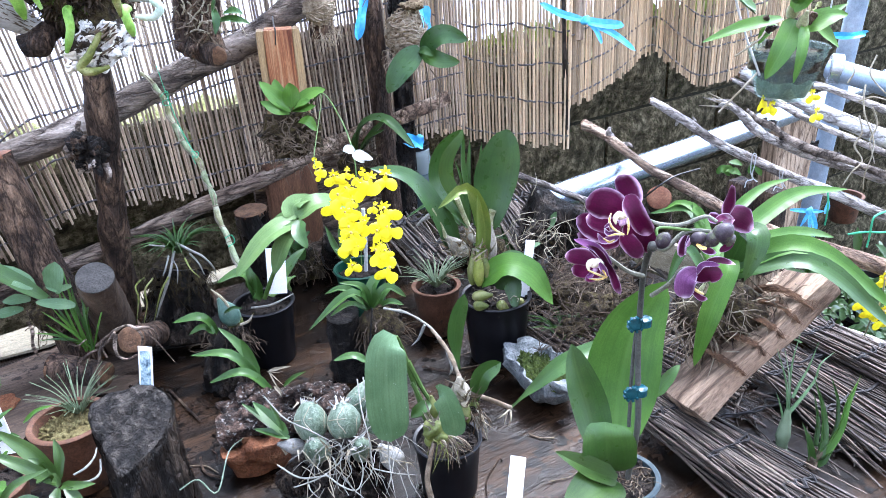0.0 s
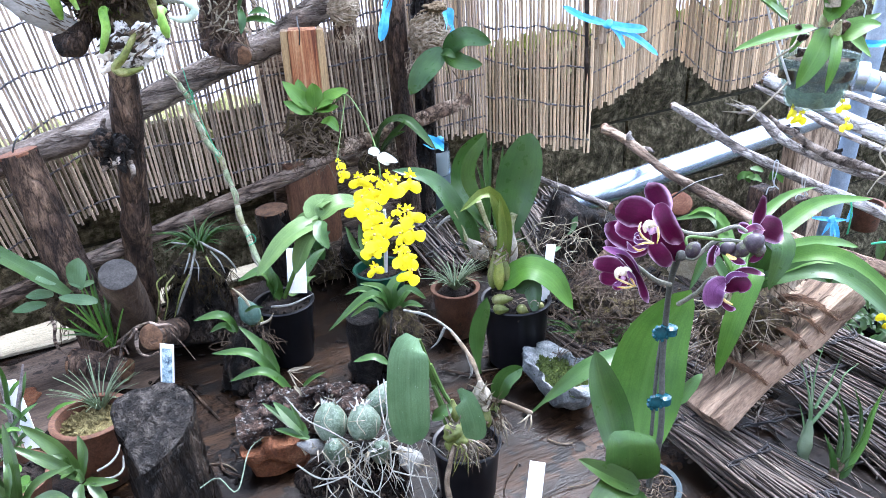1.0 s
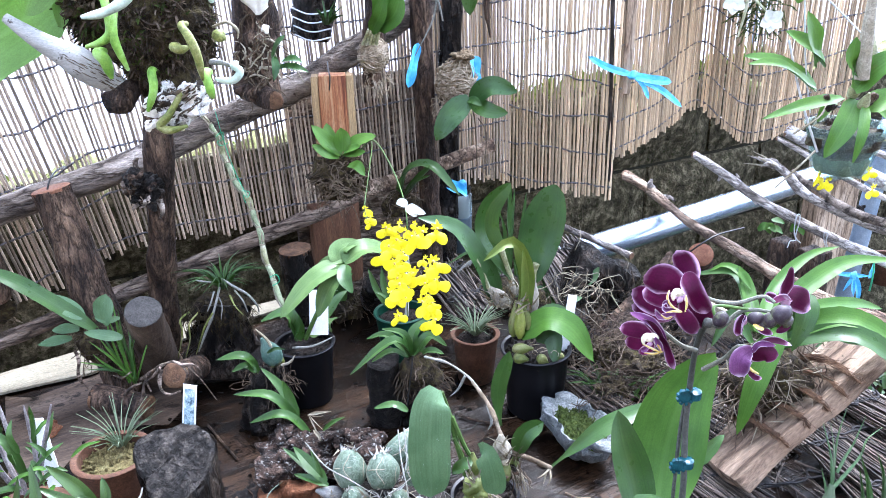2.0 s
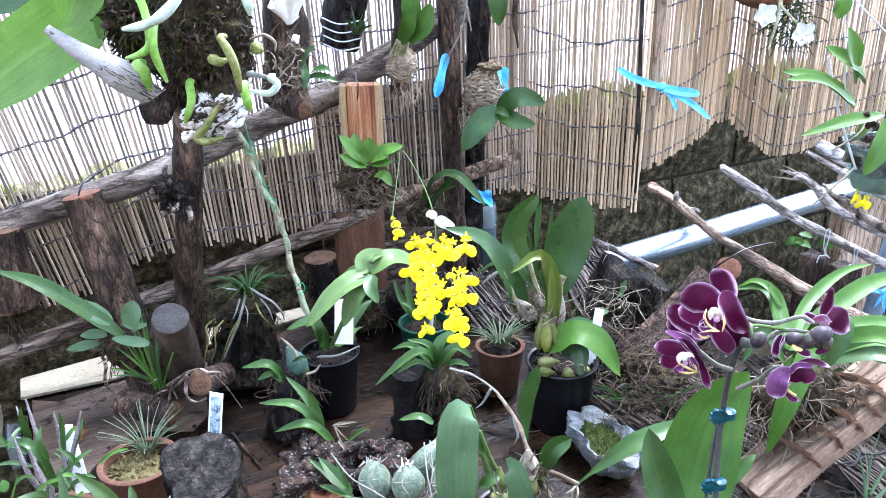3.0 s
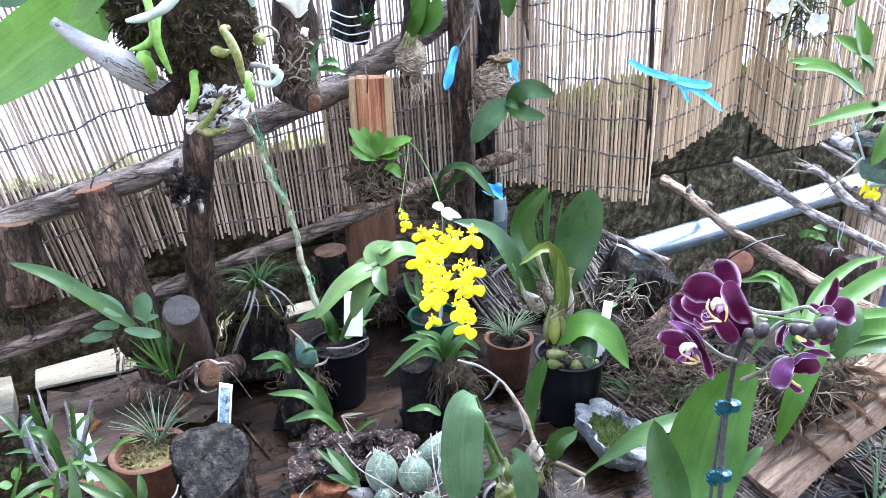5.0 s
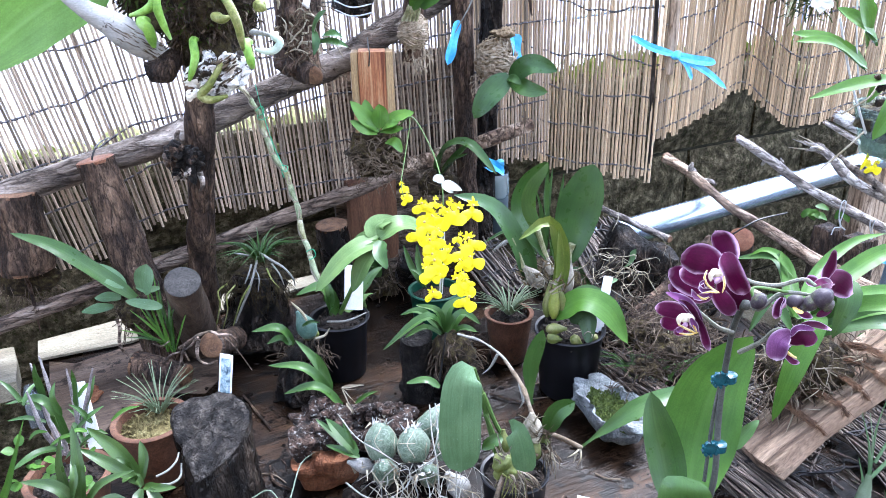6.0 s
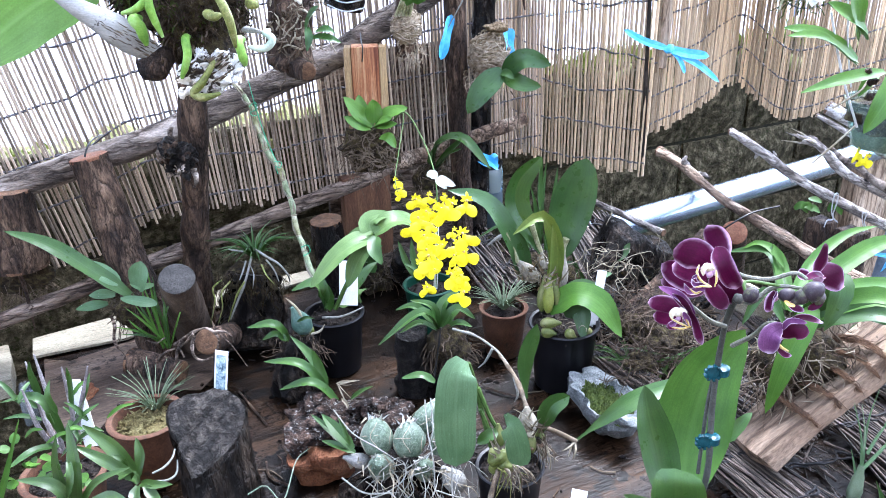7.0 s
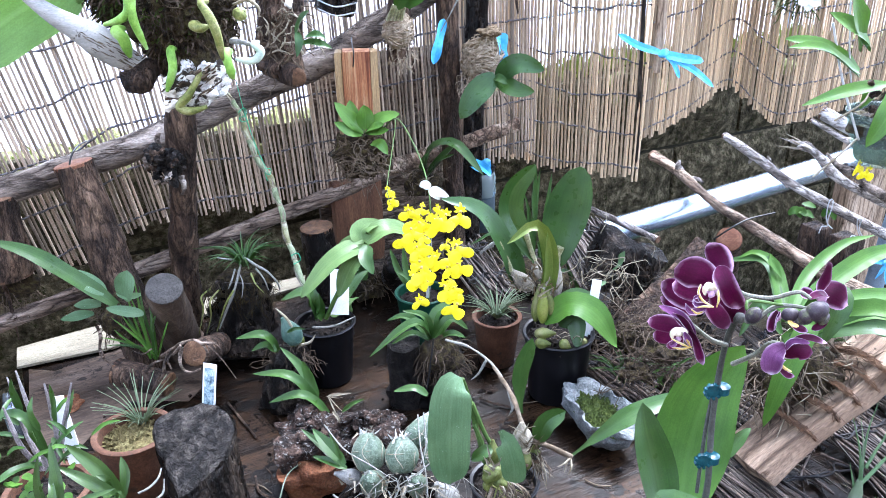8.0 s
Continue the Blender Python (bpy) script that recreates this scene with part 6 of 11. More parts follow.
# ---- cork bark slab and grey bulbs ----
cork = thing("cork_bark", (-0.220, 0.829, 0.700), "broken piece of cork bark with a rusty inner face", "bark")
bm = bmesh.new()
cc = Vector((-0.210, 0.799, 0.735))
box(bm, cc + Vector((0.0, 0.004, 0.006)), (0.135, 0.075, 0.030), (-8, 4, 18), 0.006, 7, 0.016, 34)
part("outer_bark", bm, CORK, cork)
bm = bmesh.new()
box(bm, Vector((-0.233, 0.766, 0.722)), (0.074, 0.042, 0.044), (4, -6, 12), 0.005, 6, 0.013, 45)
part("inner_face", bm, CORK_RED, cork, "rust-orange crumbly inner face")
for k in range(10):
    rnd = random.Random(k)
    bm = bmesh.new()
    blob(bm, cc + Vector((rnd.uniform(-0.06, 0.06), rnd.uniform(-0.035, 0.03), 0.018 + rnd.uniform(0, 0.010))), (0.015, 0.012, 0.010), 0.95, 95, 4)
    part("bark_lump", bm, CORK, cork)
for pts, w in (([(-0.2220, 0.8200, 0.7910), (-0.2110, 0.8160, 0.7950), (-0.1930, 0.8100, 0.8020)], 0.0050), ([(-0.2220, 0.8200, 0.7890), (-0.2160, 0.8120, 0.7820), (-0.2100, 0.8060, 0.7730)], 0.0022), ([(-0.2210, 0.8200, 0.7890), (-0.2120, 0.8120, 0.7840), (-0.2040, 0.8060, 0.7800)], 0.0014), ([(-0.2240, 0.8200, 0.7900), (-0.2100, 0.8140, 0.7920), (-0.2030, 0.8120, 0.7950)], 0.0016), ([(-0.2150, 0.8060, 0.7790), (-0.2090, 0.8030, 0.7730), (-0.2070, 0.8020, 0.7670)], 0.0056)):
    leaf(cork, pts, w * 0.75, SHEATH, (0.3, -0.8, 1), "oval", 0.5, "white_husk", 0.0005, 10, 0.25)
leaf(cork, [(-0.2060, 0.8150, 0.7720), (-0.1930, 0.8180, 0.7820), (-0.1800, 0.8220, 0.7860)], 0.0050, LEAF, (0, -0.7, 1), "strap", 0.3)

bulbs = thing("orchid", (-0.137, 0.752, 0.700), "cluster of ribbed grey-green pseudobulbs tangled in white roots", "orchid", "orchids")
bm = bmesh.new()
blob(bm, (-0.137, 0.718, 0.725), (0.062, 0.045, 0.036), 0.35, 40, 3)
part("dark_base", bm, BARK_WET, bulbs)
ribbed(bulbs, (-0.1580, 0.7120, 0.7760), (-0.1620, 0.7340, 0.8060), 0.0176, BULB)
ribbed(bulbs, (-0.1240, 0.7080, 0.7770), (-0.1260, 0.7300, 0.8060), 0.0170, BULB)
ribbed(bulbs, (-0.1240, 0.7480, 0.7760), (-0.0980, 0.7700, 0.8020), 0.0140, BULB)
ribbed(bulbs, (-0.1550, 0.7220, 0.7440), (-0.1520, 0.6860, 0.7880), 0.0142, BULB)
ribbed(bulbs, (-0.1100, 0.7200, 0.7440), (-0.1070, 0.6900, 0.7850), 0.0118, BULB)
ribbed(bulbs, (-0.0920, 0.7200, 0.7710), (-0.0930, 0.7380, 0.7970), 0.0118, BULB)
ribbed(bulbs, (-0.0700, 0.7060, 0.7380), (-0.0880, 0.7000, 0.7720), 0.0120, BULB_SILVER)
ribbed(bulbs, (-0.1670, 0.7120, 0.7650), (-0.1940, 0.7060, 0.7760), 0.0082, BULB_SILVER)
for k in range(16):
    rnd = random.Random(k + 5600)
    c = Vector(((-0.1630, 0.7280, 0.8150), (-0.0770, 0.6900, 0.7710), (-0.1280, 0.6900, 0.7820), (-0.1820, 0.7000, 0.7770))[k % 4]) + Vector((rnd.uniform(-0.012, 0.012), rnd.uniform(-0.004, 0.004), rnd.uniform(-0.008, 0.008)))
    d = Vector((rnd.gauss(0, 0.6), -0.3, rnd.uniform(-0.2, 1))).normalized() * rnd.uniform(0.008, 0.018)
    leaf(bulbs, [c, c + d * 0.5, c + d], rnd.uniform(0.002, 0.005), SHEATH, (rnd.gauss(0, 0.5), -1, 0.4), "needle", 0.3, "papery_sheath", 0.0004, 6)
for k in range(58):
    rnd = random.Random(k + 400)
    p = Vector((-0.1140, 0.6900, 0.7770)) + Vector((rnd.uniform(-0.055, 0.055), rnd.uniform(-0.006, 0.02), rnd.uniform(-0.020, 0.012)))
    pts = [p]
    w = Vector((rnd.gauss(0, 1), -0.4, rnd.uniform(-1.0, 0.3))).normalized()
    for _ in range(4):
        w = (w + Vector((rnd.gauss(0, 0.5), rnd.gauss(0, 0.2), rnd.gauss(-0.3, 0.35)))).normalized()
        pts.append(pts[-1] + w * rnd.uniform(0.006, 0.014))
    for q in pts:
        q.y = max(q.y, 0.64)
    stalk(bulbs, pts, rnd.uniform(0.00022, 0.00055), ROOT_WHITE if k % 3 else SHEATH, "root", 12, 5)
for pts, r in (([(-0.2070, 0.7350, 0.8150), (-0.1810, 0.7050, 0.8080), (-0.1520, 0.6850, 0.8060), (-0.1250, 0.6800, 0.7900)], 0.0008),
        ([(-0.1930, 0.6900, 0.7620), (-0.1680, 0.6750, 0.7570), (-0.1420, 0.6700, 0.7620), (-0.1290, 0.6700, 0.7640)], 0.0010),
        ([(-0.1420, 0.6720, 0.7630), (-0.1240, 0.6600, 0.7560), (-0.1090, 0.6580, 0.7530), (-0.1030, 0.6680, 0.7690), (-0.1080, 0.6800, 0.7810)], 0.0009),
        ([(-0.1090, 0.7400, 0.8270), (-0.1030, 0.7050, 0.8120), (-0.0960, 0.6850, 0.7910), (-0.0930, 0.6720, 0.7640), (-0.0820, 0.6680, 0.7570)], 0.0008),
        ([(-0.1030, 0.7420, 0.8280), (-0.0990, 0.7150, 0.8060), (-0.1040, 0.7000, 0.7930)], 0.0008),
        ([(-0.0950, 0.7000, 0.8050), (-0.0790, 0.6880, 0.7940), (-0.0770, 0.6720, 0.7660), (-0.0720, 0.6500, 0.7470)], 0.0008),):
    stalk(bulbs, pts, r, ROOT_WHITE, "root", 22, 6)
for pts, r in (([(-0.1610, 0.6750, 0.7540), (-0.1560, 0.6600, 0.7540), (-0.1460, 0.6500, 0.7510)], 0.0007),
        ([(-0.1740, 0.6680, 0.7510), (-0.1470, 0.6700, 0.7600), (-0.1270, 0.6800, 0.7690)], 0.0007),
        ([(-0.0980, 0.7000, 0.8040), (-0.0850, 0.6960, 0.8060), (-0.0760, 0.6940, 0.7950), (-0.0650, 0.6900, 0.7700)], 0.0006),
        ([(-0.1270, 0.6820, 0.7810), (-0.1040, 0.6900, 0.7940), (-0.0930, 0.7000, 0.7980), (-0.0770, 0.7200, 0.7940)], 0.0006),
        ([(-0.0940, 0.6700, 0.7680), (-0.0720, 0.6680, 0.7620), (-0.0480, 0.6680, 0.7580)], 0.0007),
        ([(-0.0710, 0.6840, 0.7760), (-0.0770, 0.6640, 0.7570), (-0.0820, 0.6520, 0.7480)], 0.0006),):
    stalk(bulbs, pts, r, ROOT_WHITE, "root", 22, 6)
for pts, w in (([(-0.1840, 0.7120, 0.7820), (-0.2000, 0.7220, 0.7940), (-0.2210, 0.7380, 0.8070)], 0.0125), ([(-0.1860, 0.7120, 0.7790), (-0.2080, 0.7280, 0.7900), (-0.2340, 0.7420, 0.8030)], 0.0085), ([(-0.1810, 0.7080, 0.7810), (-0.1980, 0.7120, 0.7850), (-0.2180, 0.7180, 0.7870)], 0.0085), ([(-0.1870, 0.7120, 0.7880), (-0.1920, 0.7160, 0.8010), (-0.1990, 0.7220, 0.8140)], 0.0050)):
    leaf(bulbs, pts, w, LEAF, fold=0.25)
stalk(bulbs, [(-0.284, 0.660, 0.763), (-0.268, 0.670, 0.766), (-0.248, 0.660, 0.757), (-0.243, 0.700, 0.774), (-0.235, 0.730, 0.768)], 0.0008, BULB, "tendril", 24, 6)

for k in range(22):
    rnd = random.Random(k + 7100)
    p = Vector((-0.115 + rnd.gauss(0, 0.026), 0.705 + rnd.uniform(-0.015, 0.015), 0.765 + rnd.uniform(-0.015, 0.012)))
    w = Vector((rnd.gauss(0, 0.7), -0.8, rnd.uniform(-0.2, 0.6))).normalized()
    pts = [p]
    for _ in range(5):
        w = (w + Vector((rnd.gauss(0, 0.45), rnd.gauss(0, 0.25), rnd.gauss(-0.42, 0.25)))).normalized()
        q = pts[-1] + w * rnd.uniform(0.010, 0.017)
        q.z = max(q.z, 0.703)
        pts.append(q)
    r = rnd.uniform(0.0004, 0.0007)
    stalk(bulbs, pts, (r, r, r * 0.6), ROOT_WHITE if k % 2 else SHEATH, "root", 22, 5, 0.1)

# ---- front black pot: rhizome orchid with broad dusty leaves ----
fp = Vector((-0.019, 0.712, 0.765))
pot("flower_pot", (fp.x, fp.y, 0.70), 0.0345, 0.029, 0.068, BLACK, "small round black plastic pot with coarse bark", SOIL, 0.002, 0.002, 0.92)
rhizo = thing("orchid", (fp.x, fp.y, 0.765), "creeping orchid with broad dusty leaves and olive pseudobulbs", "orchid", "orchids")
leaf(rhizo, [(-0.061, 0.682, 0.913), (-0.068, 0.668, 0.906), (-0.071, 0.656, 0.864), (-0.070, 0.652, 0.814)], 0.039, LEAF_BLUE, (0.1, -1, 0.15), "tongue", 0.05, n=20)
stalk(rhizo, [(-0.038, 0.685, 0.811), (-0.046, 0.690, 0.845), (-0.054, 0.690, 0.884), (-0.059, 0.684, 0.910)], (0.0022, 0.0024, 0.003, 0.0016), STEM_GREEN, "leaf_stalk", 14, 8)
leaf(rhizo, [(-0.0240, 0.6720, 0.8530), (-0.0190, 0.6620, 0.8560), (-0.0120, 0.6580, 0.8360), (-0.0100, 0.6600, 0.8100)], 0.0235, LEAF_BLUE, (-0.15, -1, 0.25), "tongue", 0.10, n=16)
stalk(rhizo, [(-0.0390, 0.6800, 0.8170), (-0.0400, 0.6820, 0.8300), (-0.0430, 0.6840, 0.8420), (-0.0490, 0.6860, 0.8560)], (0.0022, 0.0024, 0.0020), STEM_GREEN, "leaf_stalk", 10, 7)
stalk(rhizo, [(-0.0250, 0.6800, 0.8140), (-0.0310, 0.6840, 0.8320), (-0.0390, 0.6880, 0.8460), (-0.0510, 0.6900, 0.8780)], (0.0022, 0.0022, 0.0026), STEM_GREEN, "leaf_stalk", 12, 7)
leaf(rhizo, [(-0.0320, 0.6680, 0.8440), (-0.0410, 0.6640, 0.8410), (-0.0510, 0.6640, 0.8320)], 0.0115, LEAF, (0, -0.8, 0.8), "strap", 0.2)
leaf(rhizo, [(0.0120, 0.7000, 0.8150), (0.0150, 0.7000, 0.8340), (0.0220, 0.7000, 0.8530), (0.0390, 0.7050, 0.8610)], 0.0190, LEAF, (-0.3, -1, 0.3), "paddle", 0.25)
leaf(rhizo, [(-0.0020, 0.7350, 0.8350), (-0.0050, 0.7400, 0.8590), (-0.0040, 0.7400, 0.8860), (0.0070, 0.7450, 0.9180)], 0.0185, LEAF, (0.4, -1, 0.2), "paddle", 0.15)
leaf(rhizo, [(0.049, 0.720, 0.795), (0.070, 0.720, 0.816), (0.109, 0.730, 0.841), (0.167, 0.760, 0.845)], 0.019, LEAF, (0, -0.7, 1), "paddle", 0.12, n=16)
leaf(rhizo, [(-0.104, 0.800, 0.809), (-0.119, 0.800, 0.818), (-0.142, 0.800, 0.813)], 0.009, LEAF, (0, -0.5, 1))
bm = bmesh.new()
for c, z in (((-0.0310, 0.6680, 0.8120), (0.0105, 0.009, 0.0105)), ((-0.0240, 0.6660, 0.8060), (0.0095, 0.009, 0.0090)), ((-0.0330, 0.6660, 0.8030), (0.0075, 0.007, 0.0075))):
    blob(bm, c, z, 0.45, 75, 4)
part("pseudobulb", bm, BULB_OLIVE, rhizo, "wrinkled olive pseudobulb")
for k in range(30):
    rnd = random.Random(k + 5200)
    c = Vector(((-0.0020, 0.6900, 0.8420), (-0.0270, 0.6620, 0.8320), (0.0080, 0.6900, 0.8260))[k % 3]) + Vector((rnd.uniform(-0.008, 0.008), rnd.uniform(-0.006, 0.0), rnd.uniform(-0.012, 0.010)))
    d = Vector((rnd.gauss(0, 0.5), -0.2, rnd.uniform(0.3, 1))).normalized() * rnd.uniform(0.008, 0.018)
    leaf(rhizo, [c, c + d * 0.5, c + d], rnd.uniform(0.0012, 0.0042), (SHEATH, HUSK, ROOT_BROWN)[k % 3], (rnd.gauss(0, 0.5), -1, 0), "needle", 0.3, "papery_sheath", 0.0003, 6)
for p, q, r, m in (((-0.0020, 0.6950, 0.8230), (-0.0030, 0.7000, 0.8500), 0.0100, HUSK), ((-0.0020, 0.6860, 0.8030), (0.0010, 0.6900, 0.8300), 0.0082, BULB_OLIVE), ((0.0090, 0.6950, 0.8030), (0.0110, 0.7000, 0.8260), 0.0062, BULB_OLIVE), ((-0.0300, 0.6780, 0.8180), (-0.0310, 0.6840, 0.8410), 0.0066, BULB_OLIVE)):
    ribbed(rhizo, p, q, r, m)
part("cut_tip", lathe(bmesh.new(), (0.0010, 0.6870, 0.8270), [(0.0042, 0.0), (0.0040, 0.0015), (0.0018, 0.0018), (0.0003, 0.0018)], 12, (0.1, -0.6, 1)), SHEATH, rhizo, "pale cut tip")
for k in range(40):
    rnd = random.Random(k + 5300)
    p = Vector((-0.0060, 0.6850, 0.8070)) + Vector((rnd.uniform(-0.026, 0.016), rnd.uniform(-0.012, 0.012), rnd.uniform(-0.006, 0.012)))
    part("bark_bit", blob(bmesh.new(), p, (rnd.uniform(0.003, 0.007), 0.004, rnd.uniform(0.003, 0.006)), 0.9, 150, 2), BARK_WET if k % 3 else BARK, rhizo)
stalk(rhizo, [(0.048, 0.710, 0.802), (0.023, 0.705, 0.819), (0.003, 0.700, 0.834), (-0.012, 0.760, 0.840), (-0.031, 0.840, 0.821)], (0.0024, 0.0024, 0.0018), ROOT_BROWN, "rhizome", 30, 8, 0.35)
stalk(rhizo, [(-0.021, 0.830, 0.815), (-0.037, 0.860, 0.817), (-0.061, 0.880, 0.823), (-0.090, 0.900, 0.820)], (0.0012, 0.0017, 0.0016), ROOT_WHITE, "root", 22, 7, 0.3)
stalk(rhizo, [(-0.040, 0.865, 0.814), (-0.049, 0.870, 0.792), (-0.058, 0.870, 0.783)], 0.0018, ROOT_WHITE, "root", 8, 6, 0.1)
stalk(rhizo, [(-0.015, 0.800, 0.818), (-0.010, 0.790, 0.802), (-0.014, 0.790, 0.791)], 0.0016, ROOT_WHITE, "root", 8, 6, 0.1)
stalk(rhizo, [(-0.0310, 0.6600, 0.8030), (-0.0350, 0.6500, 0.7940), (-0.0390, 0.6400, 0.7760), (-0.0350, 0.6300, 0.7570)], (0.0022, 0.0028, 0.0030), ROOT_BROWN, "root", 14, 8, 0.25)
for k in range(34):
    rnd = random.Random(k + 900)
    p = Vector((-0.0210, 0.6600, 0.8080)) + Vector((rnd.gauss(0, 0.005), rnd.uniform(-0.004, 0.004), rnd.uniform(-0.003, 0.003)))
    e = p + Vector((rnd.gauss(0.010, 0.010), rnd.uniform(-0.008, 0.004), -rnd.uniform(0.010, 0.042)))
    stalk(rhizo, [p, p.lerp(e, 0.35) + Vector((rnd.gauss(0.002, 0.004), -0.004, 0.002)), e], rnd.uniform(0.0004, 0.0008), ROOT_OLIVE if k % 4 == 0 else SHEATH if k % 4 == 1 else ROOT_BROWN, "root", 10, 5)
for k in range(22):
    rnd = random.Random(k + 950)
    p = Vector((0.0110, 0.6900, 0.8150)) + Vector((rnd.gauss(0, 0.006), rnd.uniform(-0.008, 0.004), rnd.uniform(-0.006, 0.006)))
    e = p + Vector((rnd.gauss(0.004, 0.005), rnd.uniform(-0.006, 0.002), -rnd.uniform(0.010, 0.028)))
    stalk(rhizo, [p, p.lerp(e, 0.4) + Vector((0.002, -0.003, 0)), e], 0.0006, ROOT_BROWN if k % 3 else SHEATH, "root", 8, 5)
for pts in ([(0.048, 0.710, 0.802), (0.039, 0.700, 0.801), (0.033, 0.700, 0.797)], [(0.047, 0.710, 0.801), (0.047, 0.700, 0.797), (0.044, 0.700, 0.787)], [(0.045, 0.710, 0.801), (0.042, 0.705, 0.795), (0.040, 0.700, 0.790)]):
    stalk(rhizo, pts, 0.0011, SHEATH, "root", 6, 5)

tag((0.054, 0.703, 0.745), (0.044, 0.667, 0.705), 0.016, "plain white plant label lying against the table", face=(0, -0.7, 1))

# ---- charred stump with strap-leaved orchid ----
log("log", (-0.148, 0.943, 0.700), (-0.145, 0.915, 0.810), 0.0245, 0.022, BARK_CHAR, BARK_CHAR, "short charred log bound with wire on the table", "log", 0.14, 2, 18, 12)
log("log", (-0.114, 0.947, 0.700), (-0.100, 0.950, 0.794), 0.026, 0.023, BARK_WET, BARK_WET, "dark mossy log behind the charred one", "log", 0.22, 2, 18, 12)
strap = thing("orchid", (-0.107, 0.930, 0.805), "small orchid with arching strap leaves on the charred logs", "orchid", "orchids")
for pts, w in (([(-0.109, 0.920, 0.811), (-0.129, 0.900, 0.843), (-0.181, 0.880, 0.807)], 0.012),
        ([(-0.109, 0.920, 0.811), (-0.140, 0.930, 0.834), (-0.165, 0.930, 0.829)], 0.012),
        ([(-0.107, 0.920, 0.811), (-0.104, 0.930, 0.838), (-0.083, 0.950, 0.848)], 0.015),
        ([(-0.106, 0.920, 0.811), (-0.086, 0.920, 0.838), (-0.063, 0.920, 0.824)], 0.013),
        ([(-0.110, 0.920, 0.809), (-0.117, 0.920, 0.840), (-0.144, 0.920, 0.849)], 0.011),
        ([(-0.102, 0.920, 0.811), (-0.091, 0.930, 0.825), (-0.077, 0.950, 0.831)], 0.012),
        ([(-0.112, 0.910, 0.813), (-0.131, 0.900, 0.828), (-0.155, 0.890, 0.819)], 0.009),):
    leaf(strap, pts, w, LEAF, fold=0.25)
for pts, w in (([(-0.100, 0.920, 0.808), (-0.083, 0.910, 0.823), (-0.066, 0.910, 0.818)], 0.01),):
    leaf(strap, pts, w, LEAF, fold=0.25)
bm = bmesh.new()
blob(bm, (-0.099, 0.915, 0.789), (0.026, 0.018, 0.022), 0.4, 60, 3)
part("moss_lump", bm, MOSS_DARK, strap)
bm = bmesh.new()
tangle(bm, (-0.099, 0.915, 0.784), (0.026, 0.018, 0.026), 80, 0.0010, 0.034, 0.5, seed=21)
tagged(part("root_mass", bm, FIBRE_DARK, strap), kind="stuff")
stalk(strap, [(-0.105, 0.905, 0.819), (-0.110, 0.895, 0.781), (-0.115, 0.890, 0.751)], 0.0012, WIRE, "stake", 6, 5)

# ---- shell-like bowl with moss ----
bowl = thing("moss_bowl", (0.099, 0.881, 0.700), "crusty grey shell-shaped stone bowl holding green moss", "planter")
bc = Vector((0.101, 0.869, 0.715))
bm = bmesh.new()
lathe(bm, (bc.x, bc.y, 0.70), [(0.016, 0.0), (0.026, 0.002), (0.038, 0.012), (0.051, 0.028), (0.058, 0.044), (0.056, 0.048), (0.049, 0.046), (0.041, 0.028), (0.022, 0.016)], 60, (0.0, 0.0, 1), 0.58, 0.26, 70)
bmesh.ops.rotate(bm, verts=bm.verts, cent=(bc.x, bc.y, 0.70), matrix=Matrix.Rotation(radians(-62), 3, "Z"))
part("shell", bm, STONE, bowl)
bm = bmesh.new()
lathe(bm, (bc.x, bc.y, 0.728), [(0.030, 0.0), (0.046, 0.006), (0.034, 0.009), (0.012, 0.010)], 40, (0, 0, 1), 0.56, 0.15, 120)
bmesh.ops.rotate(bm, verts=bm.verts, cent=(bc.x, bc.y, 0.728), matrix=Matrix.Rotation(radians(-62), 3, "Z"))
part("moss_bed", bm, MOSS, bowl)
bm = bmesh.new()
for k in range(520):
    rnd = random.Random(k + 5)
    a, r = rnd.uniform(0, 6.28), rnd.uniform(0, 1) ** 0.5
    q = Matrix.Rotation(radians(-62), 3, "Z") @ Vector((math.cos(a) * r * 0.046, math.sin(a) * r * 0.025, 0.036 + rnd.uniform(0, 0.003)))
    c = Vector((bc.x, bc.y, 0.70)) + q
    d = Vector((rnd.gauss(0, 1), rnd.gauss(0, 1), rnd.uniform(0.4, 1.6))).normalized() * rnd.uniform(0.003, 0.008)
    blade(bm, [c, c + d * 0.5, c + d], 0.0024, (0, -0.5, 1), "oval", 0.1, 0.0005, 4)
tagged(part("moss", bm, MOSS, bowl), kind="stuff")



# ---- back pots ----
bp = Vector((0.053, 0.968, 0.795))
pot("flower_pot", (bp.x, bp.y, 0.70), 0.0445, 0.0365, 0.095, BLACK, "round black plastic pot, scuffed and damp", SOIL, 0.003, 0.002, 0.93)
big = thing("orchid", (bp.x, bp.y, 0.79), "large orchid with broad upright leaves and papery pseudobulbs", "orchid", "orchids")
leaf(big, [(0.0460, 0.9900, 0.8450), (0.0510, 1.0000, 0.8860), (0.0580, 1.0100, 0.9300), (0.0690, 1.0150, 0.9710), (0.0780, 1.0200, 1.0020)], 0.056, LEAF_DARK, (-0.25, -1, 0.15), "spoon", 0.10, n=24)
leaf(big, [(0.0280, 0.9900, 0.8570), (0.0100, 1.0000, 0.9020), (-0.0120, 1.0120, 0.9410), (-0.0080, 1.0160, 0.9750), (0.0190, 1.0200, 1.0050)], 0.034, LEAF, (0.35, -1, 0.15), "spoon", 0.25, n=24)
leaf(big, [(0.0190, 1.0220, 0.9330), (0.0170, 1.0240, 0.9640), (0.0200, 1.0220, 1.0050)], 0.012, LEAF, (1, -0.6, 0.1), "strap", 0.2, n=12)
